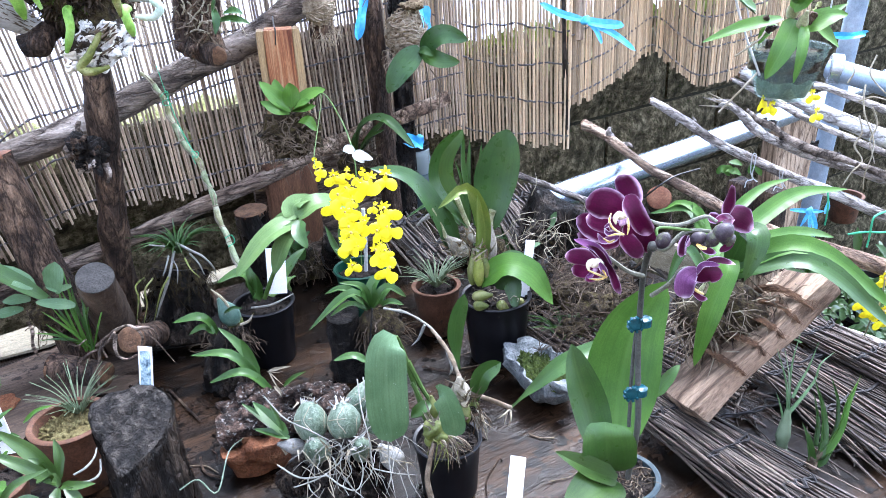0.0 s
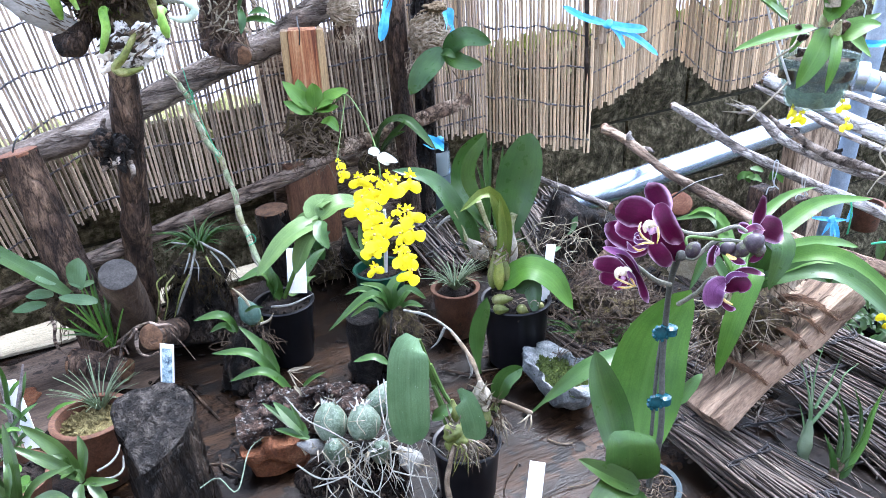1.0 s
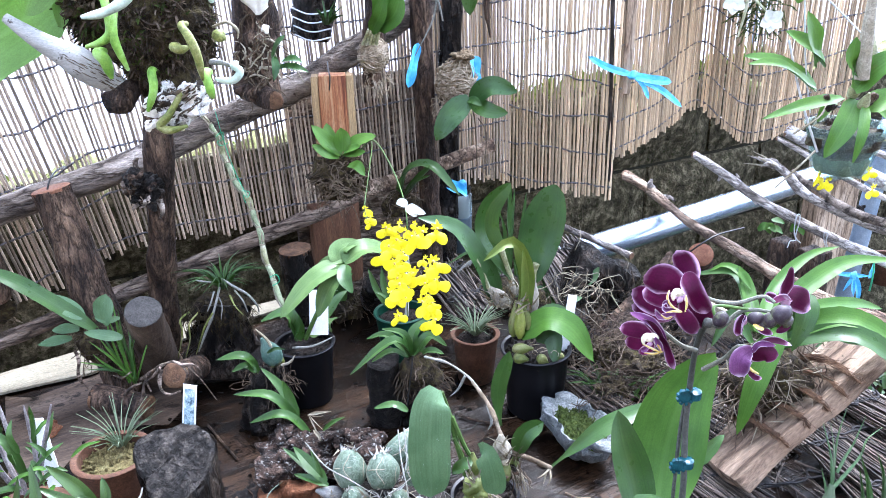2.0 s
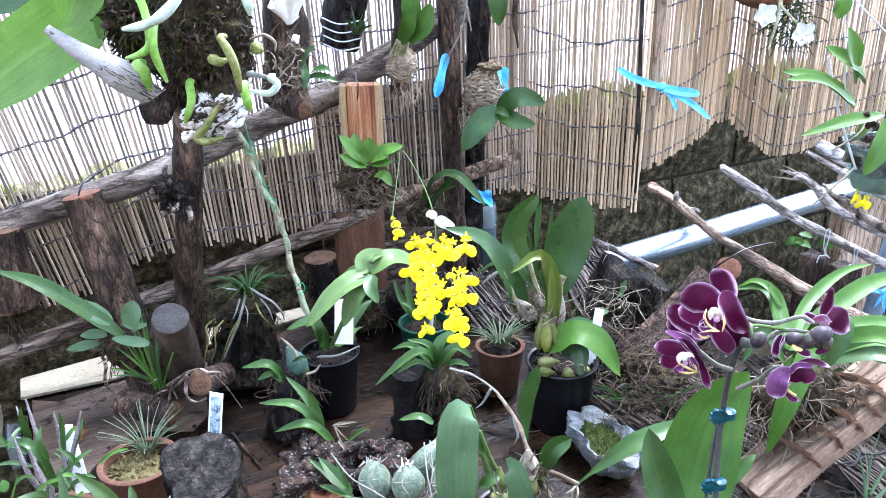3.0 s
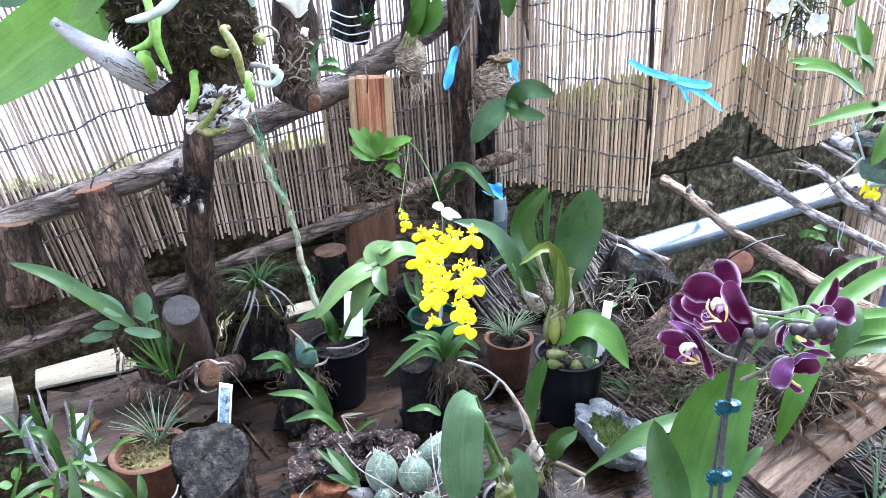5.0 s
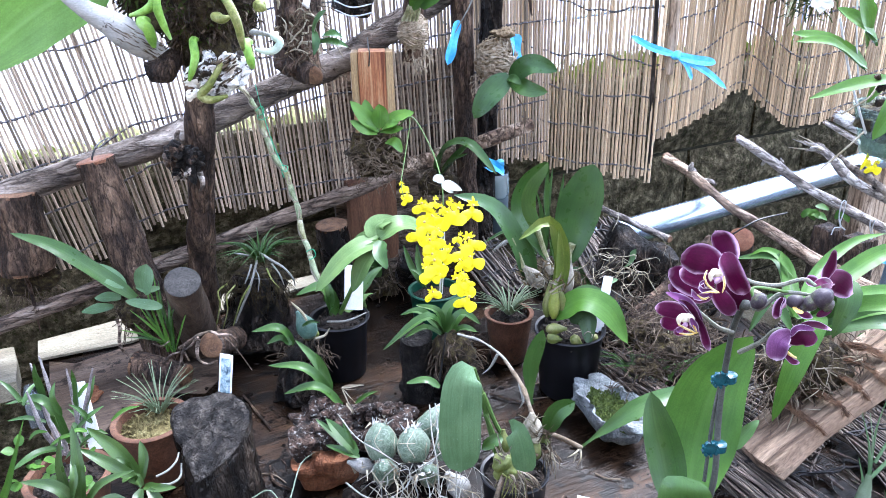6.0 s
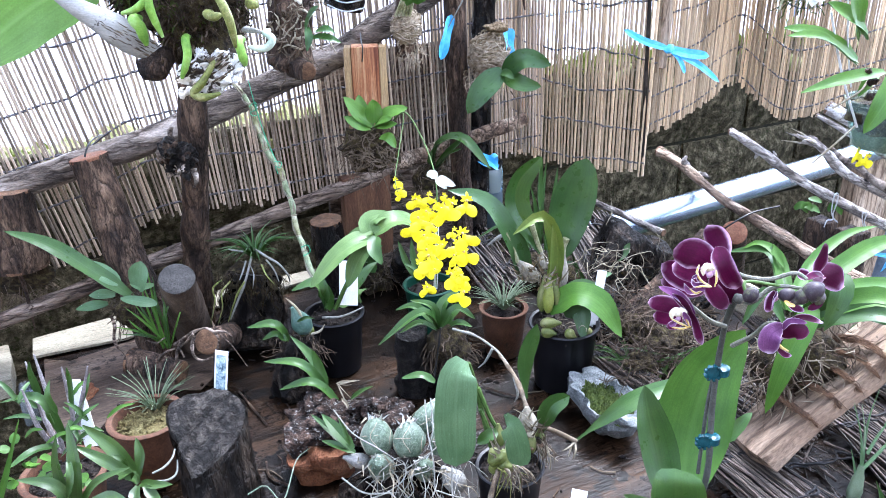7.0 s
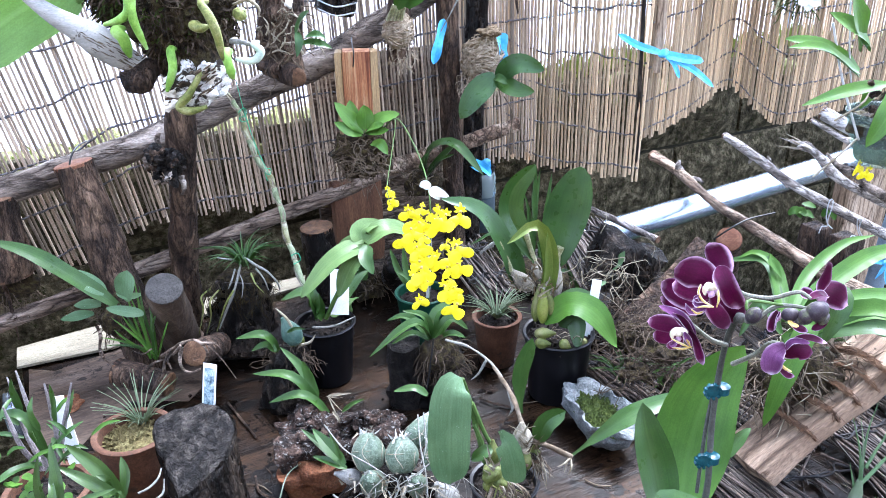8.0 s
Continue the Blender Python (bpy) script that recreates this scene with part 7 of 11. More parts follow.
leaf(big, [(0.005, 1.000, 0.841), (-0.017, 0.990, 0.904), (-0.050, 0.980, 0.959), (-0.097, 0.970, 0.978)], 0.031, LEAF_DARK, (0.1, -0.6, 1), "strap", 0.12, n=16)
leaf(big, [(0.032, 0.970, 0.820), (0.041, 0.960, 0.897), (0.021, 0.950, 0.951), (-0.016, 0.930, 0.936)], 0.020, LEAF_YELLOW, (-0.3, -0.8, 0.5), "strap", 0.30, n=18)
leaf(big, [(0.029, 0.960, 0.834), (0.034, 0.950, 0.886), (0.032, 0.940, 0.947)], 0.014, LEAF_YELLOW, (0.6, -0.8, 0), "strap", 0.2)
leaf(big, [(0.032, 0.950, 0.822), (0.064, 0.940, 0.850), (0.095, 0.930, 0.841), (0.122, 0.920, 0.800)], 0.036, LEAF_BRIGHT, (0.1, -0.6, 1), "strap", 0.08, n=14)
leaf(big, [(0.051, 0.960, 0.812), (0.072, 0.950, 0.824), (0.075, 0.930, 0.791)], 0.026, LEAF_DARK, (-0.5, -1, 0.2), "strap", 0.1)
leaf(big, [(0.048, 0.990, 0.818), (0.073, 1.000, 0.832), (0.107, 1.000, 0.828)], 0.018, LEAF, (0, -0.6, 1), "strap", 0.1)
for p, q, r in (((0.0170, 0.9850, 0.8460), (-0.0100, 0.9900, 0.8730), 0.0125), ((0.0250, 0.9900, 0.8590), (0.0210, 1.0000, 0.8840), 0.0088), ((0.0450, 0.9850, 0.8300), (0.0510, 0.9980, 0.8820), 0.0125)):
    ribbed(big, p, q, r * 0.85, HUSK)
for k, (p, q, r) in enumerate((((0.0220, 0.9550, 0.8170), (0.0260, 0.9660, 0.8640), 0.0098), ((0.0300, 0.9450, 0.8200), (0.0310, 0.9580, 0.8670), 0.0100), ((0.0440, 0.9500, 0.8230), (0.0340, 0.9600, 0.8660), 0.0080))):
    ribbed(big, p, q, r * 0.74, BULB_YELLOW if k == 1 else BULB_OLIVE)
for p, q, r in (((0.0200, 0.9350, 0.8100), (0.0470, 0.9350, 0.8110), 0.0075), ((0.0210, 0.9300, 0.8010), (0.0410, 0.9280, 0.7990), 0.0075), ((0.0520, 0.9300, 0.8020), (0.0660, 0.9300, 0.7920), 0.0070), ((0.0810, 0.9450, 0.7990), (0.0840, 0.9400, 0.7850), 0.0060)):
    ribbed(big, p, q, r, BULB_OLIVE)
for k in range(54):
    rnd = random.Random(k + 4400)
    p = Vector(((0.0030, 0.9770, 0.8620), (0.0460, 0.9750, 0.8520), (0.0220, 0.9800, 0.8740), (0.0140, 0.9750, 0.8520), (0.0320, 0.9450, 0.8670))[k % 5]) + Vector((rnd.uniform(-0.010, 0.010), rnd.uniform(-0.008, 0.002), rnd.uniform(-0.012, 0.010)))
    d = Vector((rnd.gauss(-0.2 if k % 5 in (0, 3) else 0, 0.45), -0.1, rnd.uniform(0.3, 1))).normalized() * rnd.uniform(0.010, 0.024)
    leaf(big, [p, p + d * 0.5 + Vector((rnd.gauss(0, 0.002), -0.002, 0)), p + d + Vector((rnd.uniform(-0.006, 0.006), -0.004, -0.002))], rnd.uniform(0.0012, 0.0050), (SHEATH, HUSK, FIBRE)[k % 3], (rnd.gauss(0, 0.6), -1, 0), "needle", 0.3, "papery_sheath", 0.0003, 6)
for k in range(22):
    rnd = random.Random(k + 4500)
    p = Vector((0.0520, 0.9350, 0.8000)) + Vector((rnd.uniform(-0.030, 0.030), rnd.uniform(-0.006, 0.02), rnd.uniform(-0.004, 0.006)))
    d = Vector((rnd.gauss(0, 1), rnd.gauss(0, 0.5), rnd.uniform(0.1, 0.8))).normalized() * rnd.uniform(0.006, 0.016)
    stalk(big, [p, p + d * 0.6, p + d + Vector((rnd.gauss(0, 0.004), 0, -0.004))], 0.0005, (SHEATH, ROOT_BROWN)[k % 2], "dry_root", 6, 4)
stalk(big, [(-0.0100, 0.9900, 0.8710), (-0.0170, 0.9900, 0.8920), (-0.0260, 0.9850, 0.9140)], (0.0042, 0.0032, 0.0030), CANE, "leaf_stalk", 8, 7)
stalk(big, [(0.0510, 0.9980, 0.8780), (0.0510, 1.0000, 0.8890), (0.0540, 1.0000, 0.9010)], (0.0036, 0.0040, 0.0050), CANE, "leaf_stalk", 8, 7)
stalk(big, [(0.0210, 1.0000, 0.8810), (0.0140, 0.9950, 0.9040), (0.0080, 0.9900, 0.9250)], (0.0036, 0.0032, 0.0040), CANE, "leaf_stalk", 8, 7)
tag((0.101, 0.985, 0.862), (0.090, 0.970, 0.783), 0.012, "tall white plant label in the black pot")

tp = Vector((-0.027, 1.043, 0.775))
pot("flower_pot", (tp.x, tp.y, 0.70), 0.0335, 0.0255, 0.075, TERRA, "small terracotta pot with an air plant", SOIL, 0.002, 0.004, 0.9)
air = thing("air_plant", (tp.x, tp.y, 0.77), "spiky silver-grey air plant in a terracotta pot", "plant", "air plants")
tuft(air, (tp.x, tp.y, 0.772), 46, 0.062, 0.0030, LEAF_GREY, 7, 1.1, 0.3, shape="needle", fold=0.3, n=6)

gp = Vector((-0.138, 1.094, 0.785))
pot("flower_pot", (gp.x, gp.y, 0.70), 0.0375, 0.030, 0.085, GREEN_POT, "dark green plastic pot behind the yellow flowers", SOIL, 0.003, 0.002, 0.88)
grp = thing("orchid", (gp.x, gp.y, 0.78), "orchid with slim upright leaves in the green pot", "orchid", "orchids")
for pts, w in (([(-0.152, 1.080, 0.795), (-0.170, 1.090, 0.818), (-0.183, 1.100, 0.851)], 0.010), ([(-0.151, 1.080, 0.795), (-0.160, 1.090, 0.827), (-0.163, 1.100, 0.854)], 0.010), ([(-0.149, 1.080, 0.794), (-0.155, 1.070, 0.818), (-0.170, 1.070, 0.828)], 0.009)):
    leaf(grp, pts, w, LEAF, fold=0.2)
stalk(grp, [(-0.125, 1.050, 0.799), (-0.121, 1.050, 0.851), (-0.120, 1.050, 0.894)], 0.0028, WIRE_PALE, "stake", 5, 6)

# slim dark-leaved plant behind the large orchid, in the taped pot
tape_pot = pot("flower_pot", tuple(Vector((-0.0590, 1.4700, 0.8280)) - Vector((0, 0, 0.100))), 0.026, 0.022, 0.125, BLACK, "tall dark pot wrapped with blue tape in the corner", SOIL, 0.002, 0.002, 0.9)
bm = bmesh.new()
at = Vector(tape_pot.location)
lathe(bm, at + Vector((0, 0, 0.07)), [(0.0275, 0.0), (0.0285, 0.002), (0.0288, 0.035), (0.028, 0.045), (0.0265, 0.046)], 28, rough=0.06, grain=60)
part("tape", bm, FILM_BLUE, tape_pot, "wrinkled thin blue plastic")
bm = bmesh.new()
lathe(bm, at + Vector((0, 0, 0.0)), [(0.0255, 0.0), (0.0275, 0.002), (0.0280, 0.068), (0.027, 0.069)], 28, rough=0.03, grain=40)
part("sleeve", bm, GREY_POT, tape_pot, "greyish plastic sleeve")
slim = thing("orchid", (0.032, 1.355, 0.705), "orchid with slim dark upright leaves", "orchid", "orchids")
for pts, w in (([(0.027, 1.160, 0.812), (0.029, 1.170, 0.882), (0.035, 1.180, 0.945)], 0.012), ([(0.036, 1.160, 0.811), (0.046, 1.170, 0.881), (0.052, 1.180, 0.938)], 0.013), ([(0.020, 1.160, 0.812), (0.020, 1.170, 0.873), (0.011, 1.170, 0.914)], 0.011),
               ([(0.051, 1.140, 0.800), (0.073, 1.130, 0.822), (0.084, 1.120, 0.784)], 0.012), ([(0.043, 1.140, 0.791), (0.039, 1.130, 0.824), (0.031, 1.130, 0.852)], 0.012), ([(0.014, 1.160, 0.813), (-0.023, 1.160, 0.852), (-0.067, 1.150, 0.836)], 0.012), ([(0.059, 1.130, 0.804), (0.084, 1.120, 0.802), (0.095, 1.110, 0.764)], 0.012)):
    leaf(slim, pts, w * 0.65, LEAF, fold=0.25)
for pts in ([(-0.033, 1.170, 0.826), (-0.059, 1.160, 0.822), (-0.066, 1.160, 0.832)], [(0.002, 1.160, 0.837), (-0.033, 1.160, 0.834), (-0.069, 1.150, 0.803)]):
    stalk(slim, pts, 0.0028, ROOT_WHITE, "root", 10, 6, 0.15)
bm = bmesh.new()
blob(bm, (0.044, 1.283, 0.715), (0.07, 0.05, 0.03), 0.4, 40, 3)
tagged(part("root_ball", bm, MOSS_DARK, slim), kind="stuff")

# ---- woods at the back ----
log("log", tuple(Vector((-0.310, 1.185, 0.849)) + Vector((0.004, 0.012, -0.145))), (-0.310, 1.185, 0.849), 0.027, 0.0255, BARK_WET, WOOD_DARK, "short dark peg log with a greyish sawn top at the back", "log", 0.06, 0, 20, 10)
bm = bmesh.new()
box(bm, Vector((-0.265, 1.300, 0.812)), (0.085, 0.022, 0.15), (0, 0, 28), 0.003, 2, 0.002)
solo("board", bm, surface("brown_board", (0.07, 0.032, 0.018), (0.15, 0.075, 0.04), None, 18, 180, 0.5, 0.4, 0.002, (2.5, 2.5, 0.3)), "brown wooden board standing behind the pots", "board")
log("log", (-0.208, 1.280, 0.700), (-0.187, 1.180, 0.788), 0.02, 0.018, BARK_WET, BARK_WET, "low dark stub behind the pots", "log", 0.1, 0, 14, 8)
clump = thing("root_clump", (-0.264, 1.287, 0.700), "dark clump of roots with small leaves behind the pot", "plant")
bm = bmesh.new()
blob(bm, (-0.255, 1.245, 0.720), (0.035, 0.03, 0.03), 0.5, 50, 3)
part("moss_lump", bm, MOSS_DARK, clump)
bm = bmesh.new()
tangle(bm, (-0.254, 1.246, 0.725), (0.035, 0.03, 0.03), 60, 0.001, 0.05, seed=31)
tagged(part("root_mass", bm, ROOT_BROWN, clump), kind="stuff")
for pts, w in (([(-0.227, 1.120, 0.789), (-0.228, 1.120, 0.817), (-0.210, 1.120, 0.835)], 0.018), ([(-0.236, 1.120, 0.785), (-0.240, 1.110, 0.814), (-0.232, 1.110, 0.836)], 0.016)):
    leaf(clump, pts, w, LEAF_DARK, shape="oval")

# ---- cedar block with orchid, hung on the rail ----
block = thing("cedar_mount", (-0.252, 1.240, 0.971), "hanging orange-red cedar block with an orchid", "orchid mount")
wd = Vector((-0.202, 1.205, 1.116)) - Vector((-0.267, 1.205, 1.115))
cen = (Vector((-0.235, 1.215, 1.115)) + Vector((-0.234, 1.215, 0.977))) / 2
hh = (Vector((-0.235, 1.215, 1.115)) - Vector((-0.234, 1.215, 0.977))).length
bm = bmesh.new()
box(bm, cen, (wd.length * 0.62, 0.034, hh), (0, 0, 8), 0.002, 2, 0.0012)
part("heartwood", bm, CEDAR, block, sharp=35)
for sx in (-1, 1):
    bm = bmesh.new()
    box(bm, cen + Vector((math.cos(0.14), math.sin(0.14), 0)) * sx * wd.length * 0.395, (wd.length * 0.17, 0.031, hh * 0.995), (0, 0, 8), 0.003, 2, 0.0014)
    part("sapwood", bm, SAPWOOD, block, "pale yellowish sapwood edge", sharp=35)
stalk(block, [(-0.235, 1.190, 1.096), (-0.232, 1.185, 1.116), (-0.238, 1.210, 1.120), (-0.246, 1.250, 1.127)], 0.0011, WIRE, "hook", 12, 5)
bm = bmesh.new()
blob(bm, (-0.227, 1.170, 0.972), (0.040, 0.020, 0.035), 0.45, 60, 3)
part("moss_lump", bm, MOSS_DARK, block)
bm = bmesh.new()
wound(bm, (-0.226, 1.168, 0.972), (0.039, 0.021, 0.034), 110, 0.0009, 1.4, 0.0, 0.10, seed=4)
tangle(bm, (-0.226, 1.165, 0.966), (0.034, 0.018, 0.030), 50, 0.0008, 0.045, 0.5, seed=5)
tagged(part("root_mass", bm, ROOT_BROWN, block), kind="stuff")
for pts, w in (([(-0.221, 1.160, 1.008), (-0.236, 1.150, 1.028), (-0.258, 1.150, 1.054)], 0.024),
        ([(-0.221, 1.160, 1.008), (-0.234, 1.160, 1.030), (-0.240, 1.170, 1.052)], 0.022),
        ([(-0.216, 1.150, 1.015), (-0.215, 1.150, 1.035), (-0.216, 1.150, 1.050)], 0.026),
        ([(-0.214, 1.150, 1.013), (-0.190, 1.140, 1.032), (-0.165, 1.140, 1.040)], 0.026),
        ([(-0.216, 1.150, 1.011), (-0.202, 1.130, 1.023), (-0.185, 1.120, 1.030)], 0.020),
        ([(-0.222, 1.150, 1.007), (-0.236, 1.140, 1.015), (-0.258, 1.140, 1.028)], 0.020),
        ([(-0.215, 1.150, 1.011), (-0.195, 1.130, 1.017), (-0.179, 1.130, 1.020)], 0.018),):
    leaf(block, pts, w, LEAF_FRESH, (0, -0.7, 1), "oval", 0.12)
for pts, w in (([(-0.207, 1.140, 0.997), (-0.193, 1.130, 0.999), (-0.183, 1.130, 0.984)], 0.016),):
    leaf(block, pts, w, LEAF_FRESH, (0, -0.7, 1), "oval", 0.12)

# ---- yellow dancing-lady orchid spray ----
spray = thing("orchid_spray", (-0.174, 1.140, 1.033), "hanging spray of many bright yellow dancing-lady orchid flowers", "flowers")
stalk(spray, [(-0.192, 1.140, 1.016), (-0.164, 1.100, 1.044), (-0.129, 0.980, 1.044), (-0.103, 0.860, 1.040), (-0.098, 0.830, 1.007), (-0.100, 0.810, 0.924)], (0.0009, 0.0008, 0.0005), STEM_GREEN, "stem", 30, 6)
stalk(spray, [(-0.192, 1.140, 1.016), (-0.169, 1.120, 1.037), (-0.160, 1.000, 1.022), (-0.155, 0.920, 1.012), (-0.150, 0.900, 1.001)], (0.0007, 0.0005), STEM_GREEN, "stem", 24, 6)


def dancing_lady(seed):
    """One flower about the origin that looks to -y: a broad two-lobed skirt below a waist, five small petals above."""
    bm, rnd = bmesh.new(), random.Random(seed)
    reach = ((0, 0.0066), (16, 0.0086), (32, 0.0128), (50, 0.0150), (72, 0.0152), (92, 0.0122), (112, 0.0068), (145, 0.0044), (180, 0.0085))
    count = 32

    def radius(a):
        a = abs(a)
        for (a0, r0), (a1, r1) in zip(reach, reach[1:]):
            if a <= a1:
                return r0 + (r1 - r0) * (a - a0) / (a1 - a0)
        return reach[-1][1]

    sides = []
    for back in (0.0, 0.0005):
        rings = []
        for f in (1.0, 0.72, 0.4, 0.12):
            ring = []
            for k in range(count):
                a = -180 + 360 * k / count
                w = radians(a)
                r = radius(a) * f * (1 + 0.05 * math.sin(5 * w + seed * 2) * f)
                ring.append(bm.verts.new((math.sin(w) * r, back - 0.0016 * (1 - f) + 0.0017 * f * f * math.sin(3 * w + seed), -0.0095 - math.cos(w) * r)))
            rings.append(ring)
        for p, q in zip(rings, rings[1:]):
            for k in range(count):
                bm.faces.new((p[k], p[(k + 1) % count], q[(k + 1) % count], q[k]))
        bm.faces.new(rings[-1])
        sides.append(rings[0])
    for k in range(count):
        bm.faces.new((sides[0][k], sides[1][k], sides[1][(k + 1) % count], sides[0][(k + 1) % count]))
    for a in (90, 30, 150, -12, 192):
        c, t = math.cos(radians(a)), math.sin(radians(a))
        ln = rnd.uniform(0.0060, 0.0082)
        blade(bm, [(0, -0.001, 0.001), (c * ln * 0.55, -0.002, 0.001 + t * ln * 0.55), (c * ln, rnd.uniform(-0.004, 0.001), 0.001 + t * ln)], 0.0034, (0, -1, 0.2), "oval", 0.15, 0.0005, 6, 0.1)
    blob(bm, (0, -0.0025, -0.0005), (0.0017, 0.002, 0.0021), 0.2, 300, 2, mat=1)
    return mesh_of("flower", bm, (YELLOW, LIP_GOLD))


LADY = [dancing_lady(k) for k in range(4)]


def flowers(parent, spots, meshes, depth, size, seed, turn=0.5):
    rnd = random.Random(seed)
    for p in spots:
        o = new("flower", rnd.choice(meshes))
        o.parent = parent
        q = Vector(p) + Vector((0, rnd.uniform(-depth, depth), 0))
        s = size * rnd.uniform(0.85, 1.15)
        o.matrix_local = Matrix.Translation(q - origin_of(parent)) @ Euler((rnd.uniform(-0.25, 0.3), rnd.uniform(-0.5, 0.5), rnd.uniform(-turn, turn))).to_matrix().to_4x4() @ Matrix.Scale(s, 4)


flowers(spray, [(-0.1170, 0.8000, 1.0320), (-0.1080, 0.8060, 1.0150), (-0.0930, 0.8120, 1.0170), (-0.0800, 0.8000, 1.0260), (-0.0660, 0.8060, 1.0270), (-0.1200, 0.8120, 0.9970), (-0.1110, 0.8000, 0.9900), (-0.1020, 0.8060, 0.9820), (-0.0930, 0.8120, 0.9760), (-0.1070, 0.8000, 0.9750), (-0.0700, 0.8060, 0.9910), (-0.0690, 0.8120, 0.9700), (-0.0800, 0.8000, 0.9680), (-0.1140, 0.8060, 0.9560), (-0.0830, 0.8120, 0.9430), (-0.1090, 0.8000, 0.9330), (-0.0700, 0.8060, 0.9240), (-0.1130, 0.8120, 1.0190), (-0.1150, 0.8000, 1.0100), (-0.1040, 0.8060, 0.9940), (-0.0750, 0.8120, 0.9770), (-0.1060, 0.8000, 0.9680), (-0.0750, 0.8060, 0.9380)], LADY, 0.004, 0.84, 3, 0.45)
flowers(spray, [(-0.1000, 0.7950, 1.0060), (-0.0770, 0.7950, 0.9560), (-0.1000, 0.7950, 0.9560), (-0.1030, 0.7950, 1.0360), (-0.0860, 0.7950, 1.0360), (-0.0930, 0.7950, 0.9830), (-0.0790, 0.7950, 0.9990), (-0.0960, 0.7950, 1.0290), (-0.0720, 0.7950, 0.9500)], LADY, 0.004, 0.5, 6, 0.9)
flowers(spray, [(-0.154, 0.920, 1.010), (-0.146, 0.900, 1.006), (-0.150, 0.900, 0.998)], LADY, 0.004, 0.5, 4)
pale = thing("fallen_flower", (-0.091, 0.810, 1.047), "pale cream flower hooked on the yellow spray", "flower")
for pts in ([(-0.094, 0.810, 1.050), (-0.087, 0.800, 1.050), (-0.076, 0.800, 1.045)], [(-0.095, 0.810, 1.050), (-0.089, 0.800, 1.047), (-0.085, 0.800, 1.042)], [(-0.095, 0.810, 1.051), (-0.101, 0.810, 1.054), (-0.106, 0.810, 1.052)]):
    leaf(pale, pts, 0.009, WHITE_PETAL, (0, -1, 0.4), "oval", 0.1, "petal")

# ---- strap-leaved plant in the corner ----
corner = thing("orchid", (-0.125, 1.300, 0.914), "orchid with bright arching strap leaves at the post", "orchid", "orchids")
for pts, w in (([(-0.148, 1.290, 0.899), (-0.134, 1.270, 0.947), (-0.095, 1.250, 0.962), (-0.049, 1.220, 0.922)], 0.022), ([(-0.145, 1.290, 0.894), (-0.118, 1.280, 0.929), (-0.088, 1.280, 0.960)], 0.018), ([(-0.145, 1.290, 0.894), (-0.122, 1.270, 0.927), (-0.097, 1.260, 0.943)], 0.014), ([(-0.148, 1.290, 0.894), (-0.148, 1.280, 0.921), (-0.135, 1.280, 0.944)], 0.012)):
    leaf(corner, pts, w, LEAF, fold=0.2)
bm = bmesh.new()
blob(bm, (-0.152, 1.300, 0.881), (0.03, 0.02, 0.025), 0.4, 50, 3)
part("moss_lump", bm, MOSS_DARK, corner)
bm = bmesh.new()
tangle(bm, (-0.151, 1.290, 0.884), (0.03, 0.02, 0.025), 30, 0.001, 0.04, seed=6)
tagged(part("root_mass", bm, ROOT_BROWN, corner), kind="stuff")

# ---- mounts on rail and posts ----
def hung_log(p0, p1, r0, r1, label, bark=BARK):
    return log("orchid_mount", p0, p1, r0, r1, bark, WOOD_CUT, label, "orchid mount", 0.16, 2, 18, 14, "orchid mounts")


m2 = hung_log((-0.321, 1.120, 1.108), (-0.309, 1.120, 1.267), 0.031, 0.026, "thick bark log mount with roots and small dark leaves", BARK)
bm = bmesh.new()
tangle(bm, (-0.303, 1.100, 1.161), (0.030, 0.022, 0.05), 36, 0.0011, 0.032, 0.2, seed=41)
tagged(part("root_mass", bm, ROOT_BROWN, m2), kind="stuff")
bm = bmesh.new()
blob(bm, (-0.321, 1.105, 1.115), (0.031, 0.026, 0.014), 0.3, 50, 3)
part("foot_lump", bm, BARK, m2)
for pts, w, m in (([(-0.2830, 1.0700, 1.1610), (-0.2720, 1.0600, 1.1800), (-0.2600, 1.0550, 1.1910)], 0.014, LEAF_DARK), ([(-0.2690, 1.0650, 1.1590), (-0.2540, 1.0550, 1.1620), (-0.2410, 1.0500, 1.1580)], 0.013, LEAF_DARK), ([(-0.2770, 1.0650, 1.1500), (-0.2540, 1.0500, 1.1530), (-0.2330, 1.0450, 1.1470)], 0.013, LEAF), ([(-0.2800, 1.0650, 1.1640), (-0.2760, 1.0550, 1.1510), (-0.2790, 1.0500, 1.1360)], 0.010, LEAF_DARK)):
    leaf(m2, pts, w, m, (0.1, -0.7, 1), "oval", 0.15)
for k in range(46):
    rnd = random.Random(k + 6500)
    p = Vector((-0.3040, 1.0850, 1.1560)) + Vector((rnd.gauss(0, 0.018), rnd.uniform(-0.006, 0.004), rnd.gauss(0, 0.022)))
    pts, w = [p], Vector((rnd.gauss(0, 1), rnd.gauss(-0.2, 0.4), rnd.gauss(-0.2, 0.8))).normalized()
    for _ in range(4):
        w = (w + Vector((rnd.gauss(0, 0.6), rnd.gauss(0, 0.3), rnd.gauss(-0.2, 0.5)))).normalized()
        pts.append(pts[-1] + w * rnd.uniform(0.006, 0.013))
    r = rnd.uniform(0.0006, 0.0017)
    stalk(m2, pts, (r, r, r * 0.5), (ROOT_BROWN, FIBRE_DARK, SHEATH)[k % 3], "root", 14, 6, 0.3)
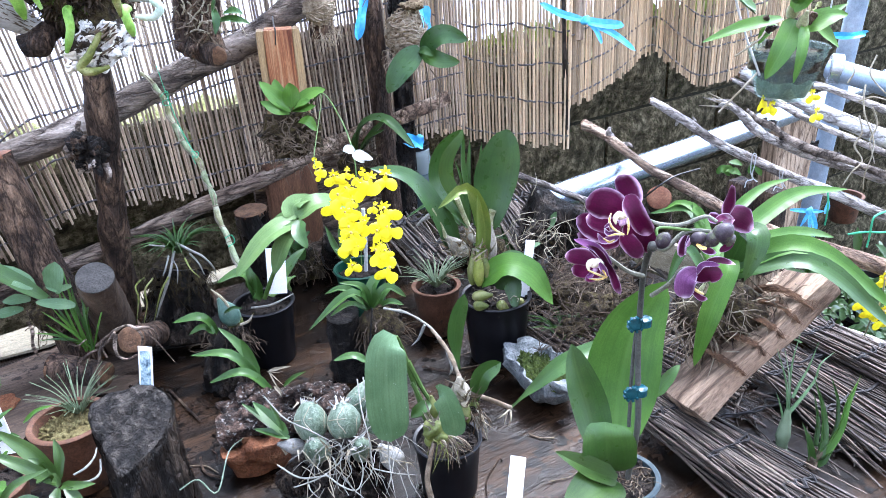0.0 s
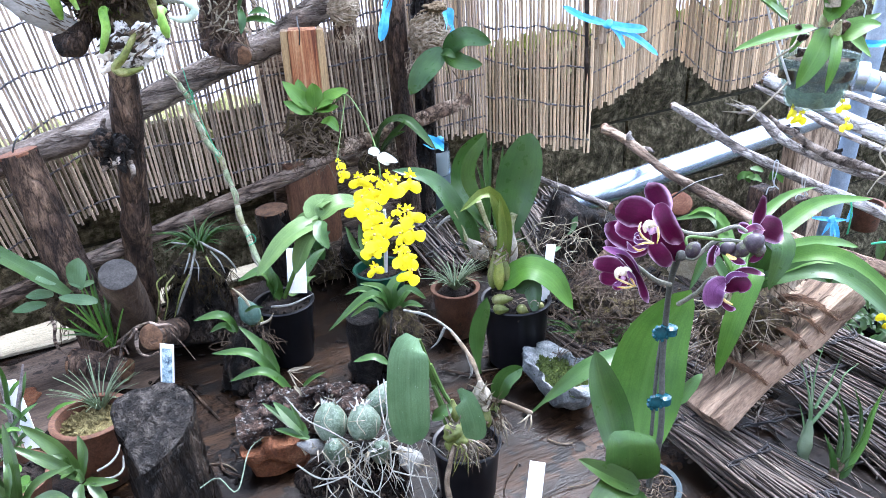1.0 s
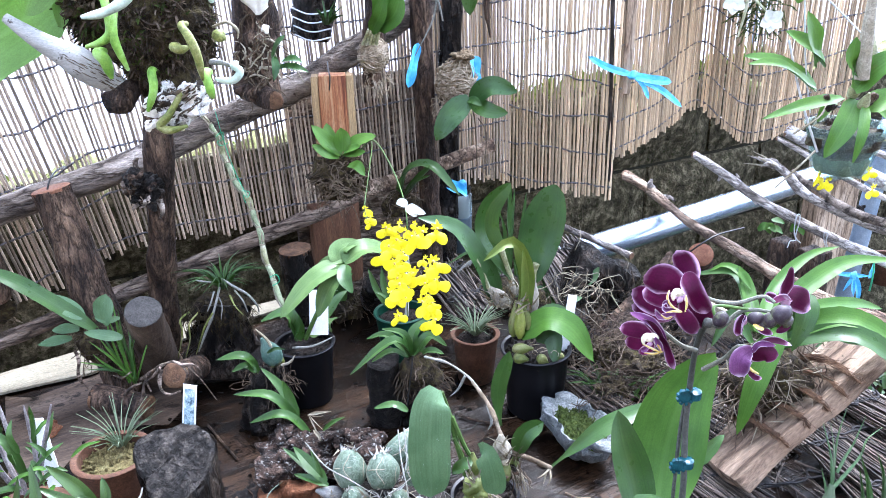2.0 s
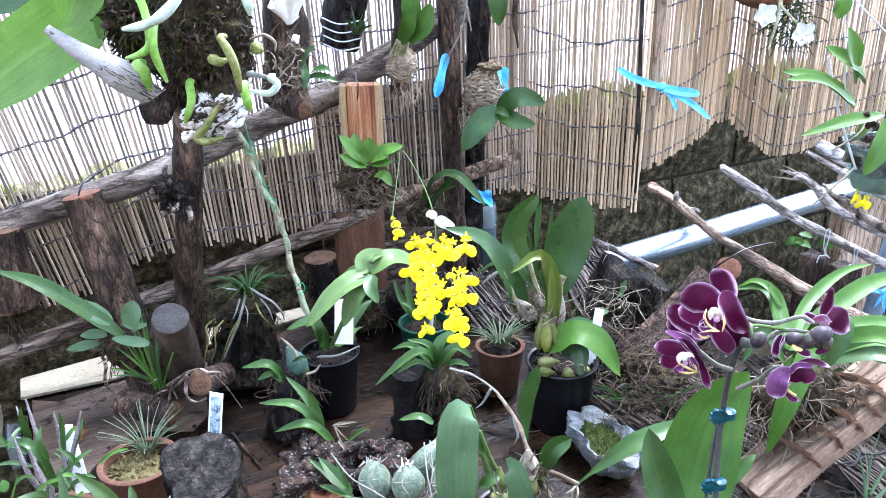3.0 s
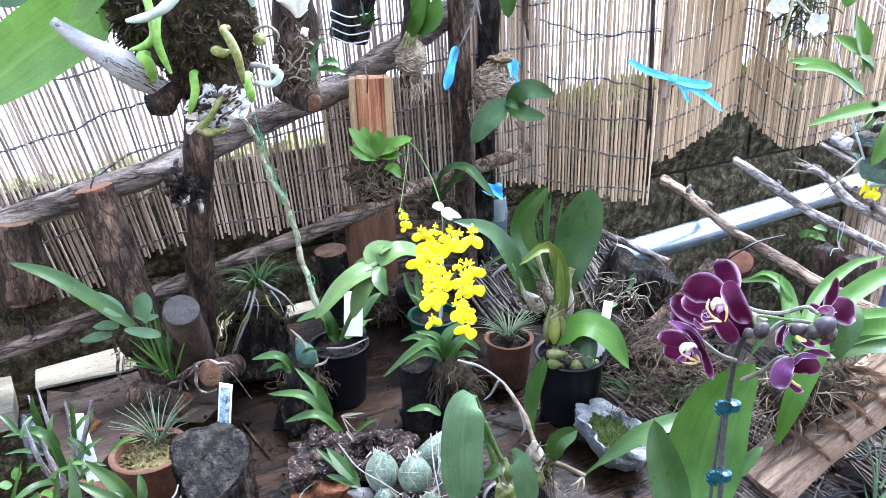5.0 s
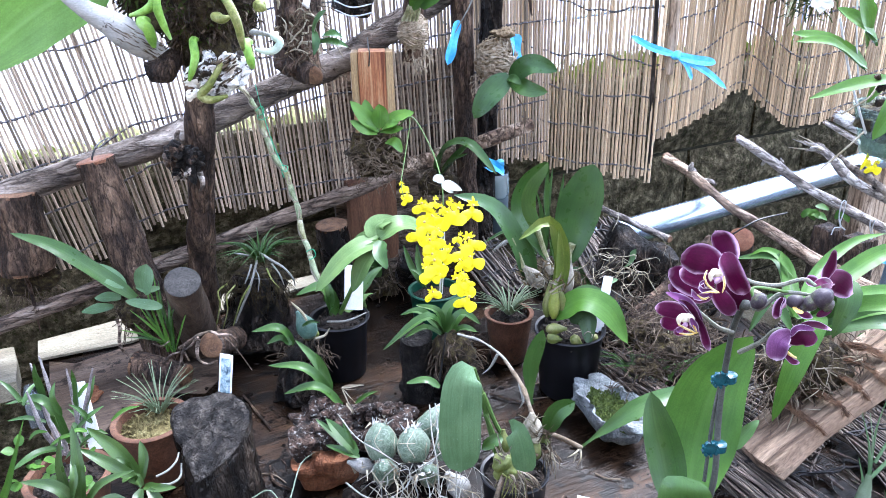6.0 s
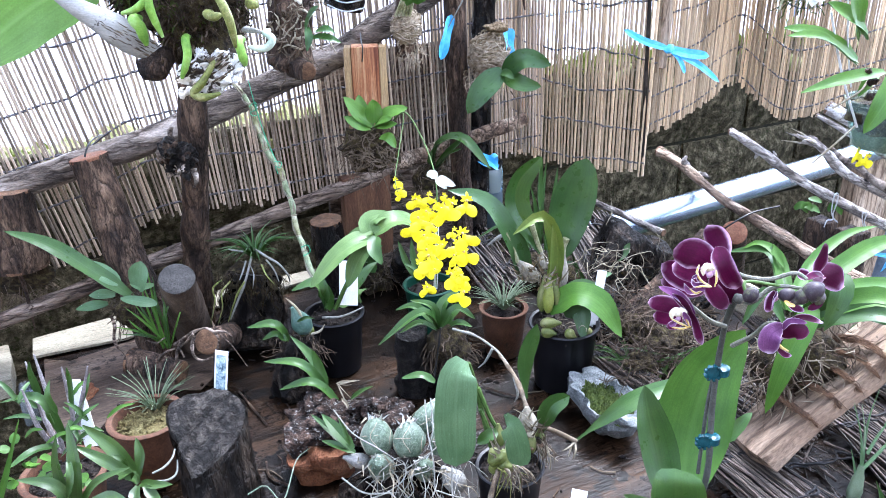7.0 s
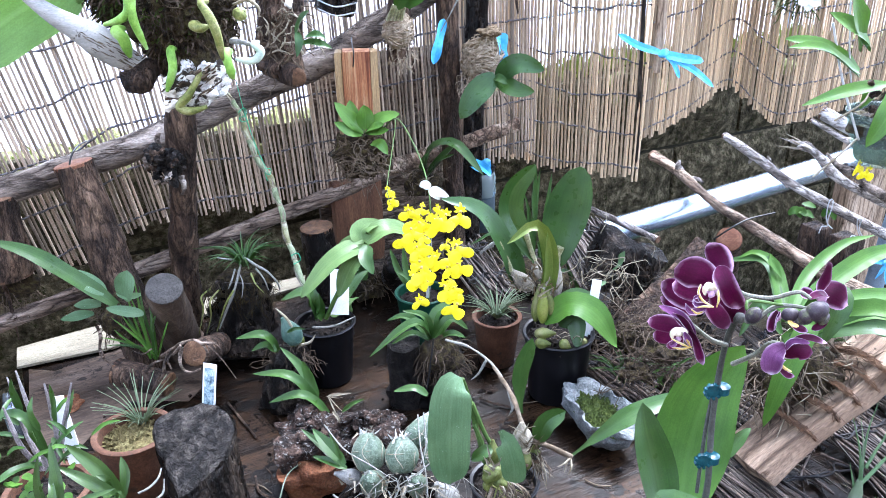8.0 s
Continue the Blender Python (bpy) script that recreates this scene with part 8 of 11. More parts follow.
part("cut_stub", tube(bmesh.new(), [(-0.3100, 1.1000, 1.1080), (-0.2970, 1.0850, 1.1070), (-0.2870, 1.0720, 1.1050)], (0.016, 0.0145, 0.0135), 8, 16, 0.15, 60), BARK, m2)
part("cut_end", lathe(bmesh.new(), (-0.2870, 1.0720, 1.1060), [(0.0125, 0.0), (0.011, 0.002), (0.006, 0.0022), (0.001, 0.0022)], 18, (0.35, -1, -0.1), 1.0, 0.1, 60), WOOD_DARK, m2)
bm = bmesh.new()
lathe(bm, (-0.296, 1.075, 1.215), [(0.004, 0.0), (0.010, 0.008), (0.019, 0.024), (0.023, 0.034), (0.029, 0.039), (0.028, 0.042), (0.021, 0.037), (0.010, 0.012)], 36, (0.05, -0.15, 1), 0.55, 0.5, 70)
for v in bm.verts:
    v.co.z += 0.006 * noise.noise(Vector((v.co.x * 70, v.co.y * 70, 0))) * max(0, (v.co.z - 1.225) / 0.03)
part("shell", bm, SHELL, m2, "ivory wavy-edged shell cup tied to the mount")
part("shell_chip", blob(bmesh.new(), (-0.2900, 1.0780, 1.1970), (0.005, 0.003, 0.006), 0.8, 160, 3), SHELL, m2)

dark = hung_log((-0.263, 1.220, 1.168), (-0.239, 1.220, 1.268), 0.027, 0.032, "charred bark tube mount wound with pale wire", BARK_WET)
for k in range(4):
    stalk(dark, [Vector((-0.279, 1.190, 1.186)) + Vector((0, 0, 0.012 * k - 0.01)), Vector((-0.253, 1.185, 1.177)) + Vector((0, 0, 0.012 * k - 0.01)), Vector((-0.225, 1.190, 1.181)) + Vector((0, 0, 0.012 * k - 0.01))], 0.0011, WIRE_PALE, "wire", 10, 5)
tuft(dark, (-0.229, 1.180, 1.190), 14, 0.035, 0.008, LEAF_DARK, 9, 1.0, 0.2, (0.3, -0.6, 0), shape="needle")

nest = hung_log((-0.180, 1.240, 1.094), (-0.160, 1.260, 1.264), 0.014, 0.022, "slim bark mount with a fibre nest and bright leaves", BARK)
bm = bmesh.new()
blob(bm, (-0.172, 1.225, 1.140), (0.021, 0.020, 0.026), 0.2, 60, 3)
wound(bm, (-0.172, 1.223, 1.140), (0.022, 0.021, 0.027), 150, 0.0008, 1.8, 0.85, 0.05, seed=44)
tangle(bm, (-0.170, 1.222, 1.112), (0.016, 0.014, 0.018), 40, 0.0008, 0.030, 0.4, seed=43)
tagged(part("fibre", bm, STRAW, nest), kind="stuff")
for pts, w in (([(-0.157, 1.200, 1.191), (-0.151, 1.190, 1.215), (-0.157, 1.190, 1.253)], 0.028), ([(-0.161, 1.200, 1.183), (-0.135, 1.180, 1.200), (-0.124, 1.180, 1.230)], 0.030), ([(-0.170, 1.200, 1.175), (-0.155, 1.180, 1.200), (-0.145, 1.180, 1.231)], 0.020)):
    leaf(nest, pts, w, LEAF_BRIGHT, (0, -1, 0.3), "strap", 0.15)
for k in range(5):
    a, b = Vector((-0.166, 1.200, 1.179)), Vector((-0.175, 1.205, 1.157))
    stalk(nest, [a + Vector((0.004 * k - 0.008, 0, 0)), b + Vector((0.005 * k - 0.010, 0, 0))], 0.0022, CANE, "stem", 5, 6)

mm = thing("orchid_mount", (-0.059, 1.310, 1.088), "fibre nest tied on the post with broad dark green leaves", "orchid mount", "orchid mounts")
bm = bmesh.new()
blob(bm, (-0.052, 1.320, 1.077), (0.030, 0.024, 0.036), 0.35, 60, 4)
part("moss_core", bm, FIBRE, mm)
bm = bmesh.new()
wound(bm, (-0.052, 1.318, 1.080), (0.031, 0.026, 0.037), 260, 0.0009, 1.7, 0.8, 0.06, seed=45)
tangle(bm, (-0.056, 1.305, 1.052), (0.028, 0.020, 0.016), 70, 0.0008, 0.028, 0.6, seed=46)
tagged(part("fibre", bm, STRAW, mm), kind="stuff")
bm = bmesh.new()
blob(bm, (-0.041, 1.310, 1.123), (0.018, 0.012, 0.007), 0.6, 110, 4)
part("dry_top", bm, FIBRE, mm)
for pts, w in (([(-0.032, 1.270, 1.065), (-0.063, 1.250, 1.038), (-0.085, 1.240, 1.005)], 0.038), ([(-0.030, 1.270, 1.062), (0.002, 1.250, 1.086), (0.041, 1.250, 1.076)], 0.032), ([(-0.030, 1.270, 1.058), (-0.002, 1.250, 1.048), (0.027, 1.250, 1.044)], 0.026), ([(-0.034, 1.270, 1.062), (-0.024, 1.250, 1.064), (-0.013, 1.240, 1.058)], 0.014)):
    leaf(mm, pts, w, LEAF_DARK if w > 0.03 else LEAF, (0, -1, 0.5), "oval", 0.12)
for pts in ([(-0.019, 1.260, 1.035), (-0.006, 1.260, 1.008), (-0.012, 1.270, 0.940)], [(-0.028, 1.270, 1.056), (-0.023, 1.280, 1.012), (-0.020, 1.290, 0.914)]):
    stalk(mm, pts, 0.0010, ROOT_BROWN, "root", 14, 5)
stalk(mm, [(-0.076, 1.280, 1.253), (-0.084, 1.280, 1.188), (-0.115, 1.280, 1.129)], (0.0018, 0.0015, 0.0007), ROOT_WHITE, "root", 14, 6, 0.15)
stalk(mm, [(-0.089, 1.280, 1.253), (-0.076, 1.280, 1.204), (-0.071, 1.280, 1.180)], (0.0017, 0.0012), ROOT_WHITE, "root", 10, 6, 0.15)
leaf(mm, [(-0.037, 1.270, 1.260), (-0.031, 1.260, 1.221), (-0.030, 1.260, 1.189)], 0.030, LEAF, (0, -1, 0.2), "oval", 0.1)
stalk(mm, [(0.000, 1.400, 1.236), (-0.002, 1.400, 1.182), (0.004, 1.400, 1.138)], (0.006, 0.005, 0.0015), BARK, "dry_twig", 10, 7, 0.15)


def ribbon(pts, w, label):
    ob = solo("tape_tie", blade(bmesh.new(), pts, w, (0.3, -1, 0.3), "tongue", 0.55, 0.0006, 20, 0.40), TAPE, label, "plastic tape", "blue tape ties")
    return ob


bowt = thing("tape_bow", (0.253, 1.450, 1.063), "knotted bow of sky-blue plastic tape on the reed screen", "plastic tape")
for pts, w in (([(0.249, 1.430, 1.066), (0.206, 1.430, 1.080), (0.172, 1.430, 1.099)], 0.016), ([(0.249, 1.430, 1.066), (0.277, 1.420, 1.060), (0.315, 1.420, 1.055)], 0.020), ([(0.249, 1.430, 1.064), (0.297, 1.420, 1.042), (0.334, 1.410, 1.013)], 0.014), ([(0.252, 1.430, 1.064), (0.267, 1.420, 1.049), (0.278, 1.420, 1.026)], 0.010)):
    leaf(bowt, pts, w * 0.75, TAPE, (0, -1, 0.3), "tongue", 0.25, "tail", 0.0006, 14, 0.12)
bm = bmesh.new()
blob(bm, (0.250, 1.430, 1.065), (0.010, 0.007, 0.008), 0.3, 90, 3)
part("knot", bm, TAPE, bowt)
ribbon([(-0.112, 1.300, 1.145), (-0.120, 1.290, 1.113), (-0.128, 1.280, 1.080)], 0.014, "blue tape end hanging beside the post")
ribbon([(-0.025, 1.330, 1.119), (-0.023, 1.320, 1.095), (-0.021, 1.320, 1.070)], 0.016, "crumpled blue tape on the post")
ribbon([(-0.0810, 1.4200, 0.8820), (-0.0600, 1.4180, 0.8720), (-0.0400, 1.4200, 0.8800)], 0.022, "crumpled blue plastic on the pot sleeve")
ribbon([(-0.068, 1.260, 0.933), (-0.049, 1.250, 0.924), (-0.038, 1.250, 0.912)], 0.012, "loose blue tape over the pot sleeve")

# hanging wires on the stakes
for pts in ([(-0.561, 0.975, 1.020), (-0.558, 0.980, 1.031), (-0.565, 1.010, 1.033), (-0.574, 1.050, 1.028)],):
    solo("wire_loop", tube(bmesh.new(), pts, 0.0012, 12, 5), WIRE, "dark twisted wire loop on the stake", "wire")


# ---- plum moth orchid in the front pot ----
pp = Vector((0.143, 0.633, 0.775))
moth_pot = pot("flower_pot", (pp.x, pp.y, 0.70), 0.0345, 0.029, 0.075, GREY_POT, "round blue-grey plastic pot with mossy bark", SOIL, 0.003, 0.002, 0.96)
roots = bmesh.new()
tangle(roots, (pp.x, pp.y, 0.772), (0.026, 0.026, 0.006), 70, 0.0010, 0.022, 0.1, seed=301)
tagged(part("root_mat", roots, ROOT_BROWN, moth_pot), kind="stuff")
moth = thing("orchid", (pp.x, pp.y, 0.77), "moth orchid with plum flowers and broad glossy leaves", "orchid", "orchids")
leaf(moth, [(0.127, 0.600, 0.831), (0.140, 0.640, 0.861), (0.155, 0.660, 0.914), (0.184, 0.670, 0.959)], 0.066, LEAF_BRIGHT, (-0.35, -1, 0.25), "oval", 0.16, n=18)
leaf(moth, [(0.115, 0.600, 0.832), (0.108, 0.620, 0.866), (0.100, 0.630, 0.895), (0.096, 0.640, 0.919)], 0.034, LEAF, (0.25, -1, 0.2), "oval", 0.2, n=14)
leaf(moth, [(0.1170, 0.5720, 0.8340), (0.1130, 0.5620, 0.8640), (0.1110, 0.5600, 0.8810), (0.1120, 0.5680, 0.8890)], 0.0445, LEAF, (0.05, -1, 0.35), "tongue", 0.16, n=20, wave=0.0)
leaf(moth, [(0.1210, 0.5600, 0.8360), (0.0970, 0.5500, 0.8570), (0.0680, 0.5450, 0.8810)], 0.018, LEAF_DEEP, (0.2, -0.7, 1), "strap", 0.25)
leaf(moth, [(0.1180, 0.5600, 0.8370), (0.0970, 0.5350, 0.8470), (0.0710, 0.5150, 0.8510)], 0.040, LEAF_DEEP, (0, -0.6, 1), "oval", 0.12)
leaf(moth, [(0.188, 0.690, 0.822), (0.207, 0.700, 0.841), (0.215, 0.705, 0.846)], 0.012, LEAF, (0, -0.7, 1), "strap", 0.15)
stalk(moth, [(0.1460, 0.6180, 0.7850), (0.1470, 0.6000, 0.8590), (0.1470, 0.6120, 0.9190), (0.1450, 0.6060, 0.9770), (0.1420, 0.5900, 1.0160), (0.1410, 0.5720, 1.0430)], (0.0030, 0.0027, 0.0025, 0.0024, 0.0023), STEM_DARK, "flower_stem", 26, 9, 0.06)
stalk(moth, [(0.1410, 0.6060, 0.8530), (0.1440, 0.6160, 0.9160), (0.1460, 0.6140, 0.9560)], 0.0017, STEM_DARK, "support_stake", 8, 6)
stalk(moth, [(0.1410, 0.5900, 1.0080), (0.1270, 0.5820, 1.0170), (0.1140, 0.5750, 1.0300), (0.1070, 0.5720, 1.0370)], (0.0020, 0.0017, 0.0013), STEM_PALE, "flower_stalk", 14, 7)
stalk(moth, [(0.1510, 0.5980, 0.9860), (0.1590, 0.5800, 1.0060), (0.1620, 0.5660, 1.0240), (0.1670, 0.5600, 1.0280), (0.1700, 0.5580, 1.0250)], (0.0020, 0.0017, 0.0013), STEM_PALE, "flower_stalk", 16, 7)
stalk(moth, [(0.1410, 0.5720, 1.0430), (0.1490, 0.5660, 1.0410), (0.1600, 0.5650, 1.0530), (0.1700, 0.5650, 1.0550), (0.1830, 0.5650, 1.0530)], (0.0021, 0.0018, 0.0015, 0.0013), STEM_PALE, "flower_stalk", 16, 7)
stalk(moth, [(0.1360, 0.5720, 1.0630), (0.1470, 0.5750, 1.0570), (0.1620, 0.5720, 1.0570), (0.1760, 0.5660, 1.0650), (0.1830, 0.5620, 1.0620)], (0.0013, 0.0016, 0.0016, 0.0013), STEM_PALE, "flower_stalk", 18, 7)
stalk(moth, [(0.1400, 0.5520, 1.0560), (0.1390, 0.5560, 1.0600), (0.1440, 0.5600, 1.0610), (0.1680, 0.5650, 1.0550)], (0.0011, 0.0012, 0.0010), STEM_GREEN, "flower_stalk", 14, 7)
part("stem_node", blob(bmesh.new(), (0.1410, 0.5700, 1.0420), (0.0038, 0.0036, 0.0040), 0.15, 90, 3), STEM_DARK, moth)


def clip(at):
    ob = part("clip", lathe(bmesh.new(), at, [(0.004, -0.004), (0.0062, -0.003), (0.0062, 0.003), (0.004, 0.004)], 14, (0, 0, 1)), CLIP, moth, "small teal plastic stem clip")
    for k in range(9):
        a = k * 0.7
        c = Vector(at) + Vector((-0.008, -0.004, 0)) + Vector((math.cos(a) * 0.006, 0, math.sin(a) * 0.006))
        part("tooth", box(bmesh.new(), c, (0.0024, 0.004, 0.0024), (0, -math.degrees(a), 0), 0.0004), CLIP, ob)
    part("jaw", lathe(bmesh.new(), Vector(at) + Vector((-0.008, -0.0055, 0)), [(0.002, 0.0), (0.0058, 0.001), (0.0058, 0.004), (0.002, 0.005)], 14, (0, 1, 0)), CLIP, ob)


clip((0.149, 0.607, 0.957))
clip((0.148, 0.603, 0.892))


def bloom(at):
    """The heart of one flower, on which its petals sit."""
    return part("flower", blob(bmesh.new(), at, (0.004, 0.004, 0.004), 0.1, 60, 2), PURPLE, moth)


def petals(flower, *rows):
    for pts, w, face, mat, fold in rows:
        leaf(flower, pts, w, mat, face, "round", fold, "petal", 0.0008, 18, 0.07)


def lip(flower, cap, size, rings, mid):
    """White column cap, gold-rimmed side lobes and a lilac mid lobe."""
    part("column", blob(bmesh.new(), cap, tuple(v * 0.82 for v in size), 0.35, 110, 4, (0, 15, 0)), LIP, flower, "cream column cap")
    c = Vector(cap)
    for k in (-1, 1):
        leaf(flower, [c + Vector((0.001 * k, 0, 0.003)), c + Vector((0.0042 * k, -0.002, 0.0005)), c + Vector((0.0036 * k, -0.001, -0.0055))], 0.0036, LIP, (0.5 * k, -1, 0.1), "oval", 0.3, "side_lobe", 0.0006, 8)
    part("throat", blob(bmesh.new(), c + Vector((0.0005, -0.0022, -0.0045)), (0.0020, 0.0016, 0.0022), 0.4, 200, 3), PURPLE, flower)
    for pts in rings:
        stalk(flower, pts, (0.0003, 0.0006, 0.0003), LIP_GOLD, "lip_rim", 12, 6)
        leaf(flower, [Vector(p) + Vector((0.0004, 0.0012, -0.0004)) for p in pts], 0.0018, LIP, (-0.3, -1, 0.4), "oval", 0.35, "lip_lobe", 0.0005, 8)
    for pts, w in mid:
        leaf(flower, pts, w, PURPLE_PALE, (-0.3, -1, 0.5), "oval", 0.3, "lip_lobe", 0.0007, 9)


f = bloom((0.1180, 0.5660, 1.0660))
petals(f, ([(0.1220, 0.5720, 1.0690), (0.1260, 0.5800, 1.0800), (0.1170, 0.5820, 1.0940)], 0.0165, (-0.3, -1, 0.3), PURPLE, -0.05),
       ([(0.1190, 0.5660, 1.0700), (0.1050, 0.5620, 1.0800), (0.0900, 0.5600, 1.0850)], 0.0225, (-0.35, -1, 0.25), PURPLE, -0.07),
       ([(0.1180, 0.5600, 1.0870), (0.1220, 0.5460, 1.0790), (0.1320, 0.5480, 1.0610)], 0.0160, (-0.75, -1, 0.2), PURPLE, 0.10),
       ([(0.1190, 0.5740, 1.0530), (0.1070, 0.5820, 1.0510), (0.0890, 0.5880, 1.0610)], 0.0190, (-0.4, -1, 0.3), PURPLE, -0.05),
       ([(0.1170, 0.5680, 1.0580), (0.1070, 0.5700, 1.0630), (0.0930, 0.5740, 1.0660)], 0.0160, (-0.4, -1, 0.45), PURPLE, -0.05),
       ([(0.1210, 0.5820, 1.0440), (0.1090, 0.5920, 1.0390), (0.0910, 0.5960, 1.0440)], 0.0150, (-0.4, -1, 0.2), PURPLE, -0.05),
       ([(0.1210, 0.5700, 1.0610), (0.1320, 0.5740, 1.0490), (0.1470, 0.5780, 1.0360)], 0.0190, (-0.1, -1, 0.2), PURPLE, -0.05),
       ([(0.1200, 0.5720, 1.0540), (0.1240, 0.5700, 1.0460), (0.1330, 0.5660, 1.0360)], 0.0130, (-0.2, -1, 0.3), PURPLE, -0.06))
lip(f, (0.1130, 0.5520, 1.0750), (0.0052, 0.0036, 0.0040), ([(0.1050, 0.5480, 1.0790), (0.1030, 0.5440, 1.0750), (0.1060, 0.5420, 1.0700), (0.1130, 0.5410, 1.0660)], [(0.1160, 0.5460, 1.0760), (0.1160, 0.5420, 1.0710), (0.1150, 0.5410, 1.0660)], [(0.1130, 0.5410, 1.0660), (0.1070, 0.5400, 1.0670), (0.1020, 0.5400, 1.0660)], [(0.1070, 0.5420, 1.0620), (0.1030, 0.5410, 1.0610), (0.0990, 0.5410, 1.0640)]),
    (([(0.1090, 0.5440, 1.0660), (0.1020, 0.5430, 1.0670), (0.1000, 0.5430, 1.0710)], 0.0040), ([(0.1100, 0.5460, 1.0620), (0.1000, 0.5460, 1.0600), (0.0960, 0.5460, 1.0660)], 0.0050), ([(0.1000, 0.5430, 1.0710), (0.1030, 0.5430, 1.0730), (0.1050, 0.5430, 1.0680)], 0.0026)))

f = bloom((0.1020, 0.5720, 1.0290))
petals(f, ([(0.1020, 0.5700, 1.0320), (0.0900, 0.5660, 1.0390), (0.0770, 0.5660, 1.0400)], 0.0125, (-0.3, -1, 0.5), PURPLE, -0.08),
       ([(0.1100, 0.5620, 1.0320), (0.0980, 0.5600, 1.0480), (0.0830, 0.5640, 1.0540)], 0.0068, (-0.6, -0.6, 1), PURPLE_PALE, 0.15),
       ([(0.1100, 0.5600, 1.0310), (0.1010, 0.5580, 1.0440), (0.0920, 0.5600, 1.0510)], 0.0075, (-0.9, -0.7, 0.3), PURPLE, 0.15),
       ([(0.1020, 0.5720, 1.0270), (0.0940, 0.5720, 1.0250), (0.0830, 0.5720, 1.0260)], 0.0120, (-0.3, -1, 0.3), PURPLE, -0.05),
       ([(0.1020, 0.5620, 1.0380), (0.1100, 0.5560, 1.0300), (0.1150, 0.5520, 1.0140)], 0.0085, (-1, -0.7, 0.2), PURPLE, 0.2),
       ([(0.1020, 0.5680, 1.0280), (0.0990, 0.5660, 1.0230), (0.0920, 0.5660, 1.0200)], 0.0070, (-0.3, -1, 0.4), PURPLE, -0.05))
lip(f, (0.0960, 0.5550, 1.0390), (0.0050, 0.0036, 0.0042), ([(0.0990, 0.5520, 1.0370), (0.1020, 0.5500, 1.0340), (0.1040, 0.5500, 1.0300)], [(0.0910, 0.5520, 1.0350), (0.0960, 0.5500, 1.0330), (0.1040, 0.5500, 1.0290)], [(0.0920, 0.5500, 1.0290), (0.0990, 0.5500, 1.0280), (0.1050, 0.5500, 1.0300)]), (([(0.0950, 0.5520, 1.0330), (0.0920, 0.5520, 1.0300), (0.0900, 0.5520, 1.0310)], 0.0040), ([(0.0990, 0.5510, 1.0410), (0.1030, 0.5510, 1.0340), (0.1050, 0.5510, 1.0290)], 0.0045)))

f = bloom((0.1960, 0.5750, 1.0570))
petals(f, ([(0.1930, 0.5740, 1.0570), (0.1930, 0.5720, 1.0720), (0.1940, 0.5700, 1.0860)], 0.0115, (0.5, -1, 0.1), PURPLE, 0.12),
       ([(0.1980, 0.5780, 1.0600), (0.2080, 0.5820, 1.0550), (0.2200, 0.5860, 1.0450)], 0.0185, (0.4, -1, 0.2), PURPLE, -0.08),
       ([(0.2000, 0.5740, 1.0580), (0.1900, 0.5660, 1.0640), (0.1810, 0.5620, 1.0620)], 0.0060, (0, -0.6, 1), PURPLE, 0.1),
       ([(0.1890, 0.5720, 1.0590), (0.1860, 0.5760, 1.0590), (0.1830, 0.5800, 1.0590)], 0.0080, (0, -1, 0.3), PURPLE, 0.1))
f = bloom((0.1750, 0.5650, 1.0170))
petals(f, ([(0.1700, 0.5560, 1.0270), (0.1600, 0.5480, 1.0250), (0.1600, 0.5480, 1.0100)], 0.0145, (-0.5, -1, 0.2), PURPLE_PALE, 0.15),
       ([(0.1710, 0.5600, 1.0180), (0.1790, 0.5560, 1.0240), (0.1890, 0.5560, 1.0230)], 0.0135, (0.2, -1, 0.3), PURPLE, -0.12),
       ([(0.1720, 0.5620, 1.0230), (0.1830, 0.5600, 1.0330), (0.1980, 0.5580, 1.0300)], 0.0052, (0, -0.8, 1), PURPLE, 0.1),
       ([(0.1690, 0.5560, 1.0240), (0.1740, 0.5560, 1.0320), (0.1860, 0.5560, 1.0310)], 0.0045, (0, -0.8, 1), PURPLE_PALE, 0.1),
       ([(0.1670, 0.5540, 1.0140), (0.1720, 0.5520, 1.0080), (0.1780, 0.5520, 1.0060)], 0.0046, (0, -1, 0.5), PURPLE, 0.1))
stalk(f, [(0.1660, 0.5510, 1.0170), (0.1700, 0.5490, 1.0140), (0.1740, 0.5490, 1.0120)], (0.0009, 0.0011, 0.0006), LIP_GOLD, "lip_rim", 8, 6)
for at, size, turn in (((0.1410, 0.5450, 1.0580), (0.0058, 0.0060, 0.0062), 20), ((0.1690, 0.5560, 1.0530), (0.0058, 0.0056, 0.0054), 60), ((0.1840, 0.5500, 1.0590), (0.0080, 0.0072, 0.0074), 40), ((0.1780, 0.5520, 1.0540), (0.0058, 0.0054, 0.0062), 25), ((0.1900, 0.5560, 1.0510), (0.0070, 0.0060, 0.0050), 70), ((0.1740, 0.5550, 1.0490), (0.0050, 0.0048, 0.0046), 0)):
    axis = Matrix.Rotation(radians(turn), 3, "Y") @ Vector((0, -0.25, 1))
    bm = bmesh.new()
    r, h = (size[0] + size[1]) * 0.44, size[2] * 2.2
    lathe(bm, Vector(at) - axis.normalized() * h * 0.5, [(r * f, h * g) for f, g in ((0.20, 0.0), (0.62, 0.10), (0.92, 0.28), (1.0, 0.48), (0.90, 0.68), (0.62, 0.86), (0.28, 0.97), (0.05, 1.0))], 24, axis, 1.0, 0.10, 70)
    for v in bm.verts:
        d = v.co - Vector(at)
        v.co = Vector(at) + d * (1 - 0.10 * abs(math.sin(1.5 * math.atan2(d.x, -d.y + 1e-6))) ** 8)
    part("bud", bm, BUD, moth, "closed plum-green bud")
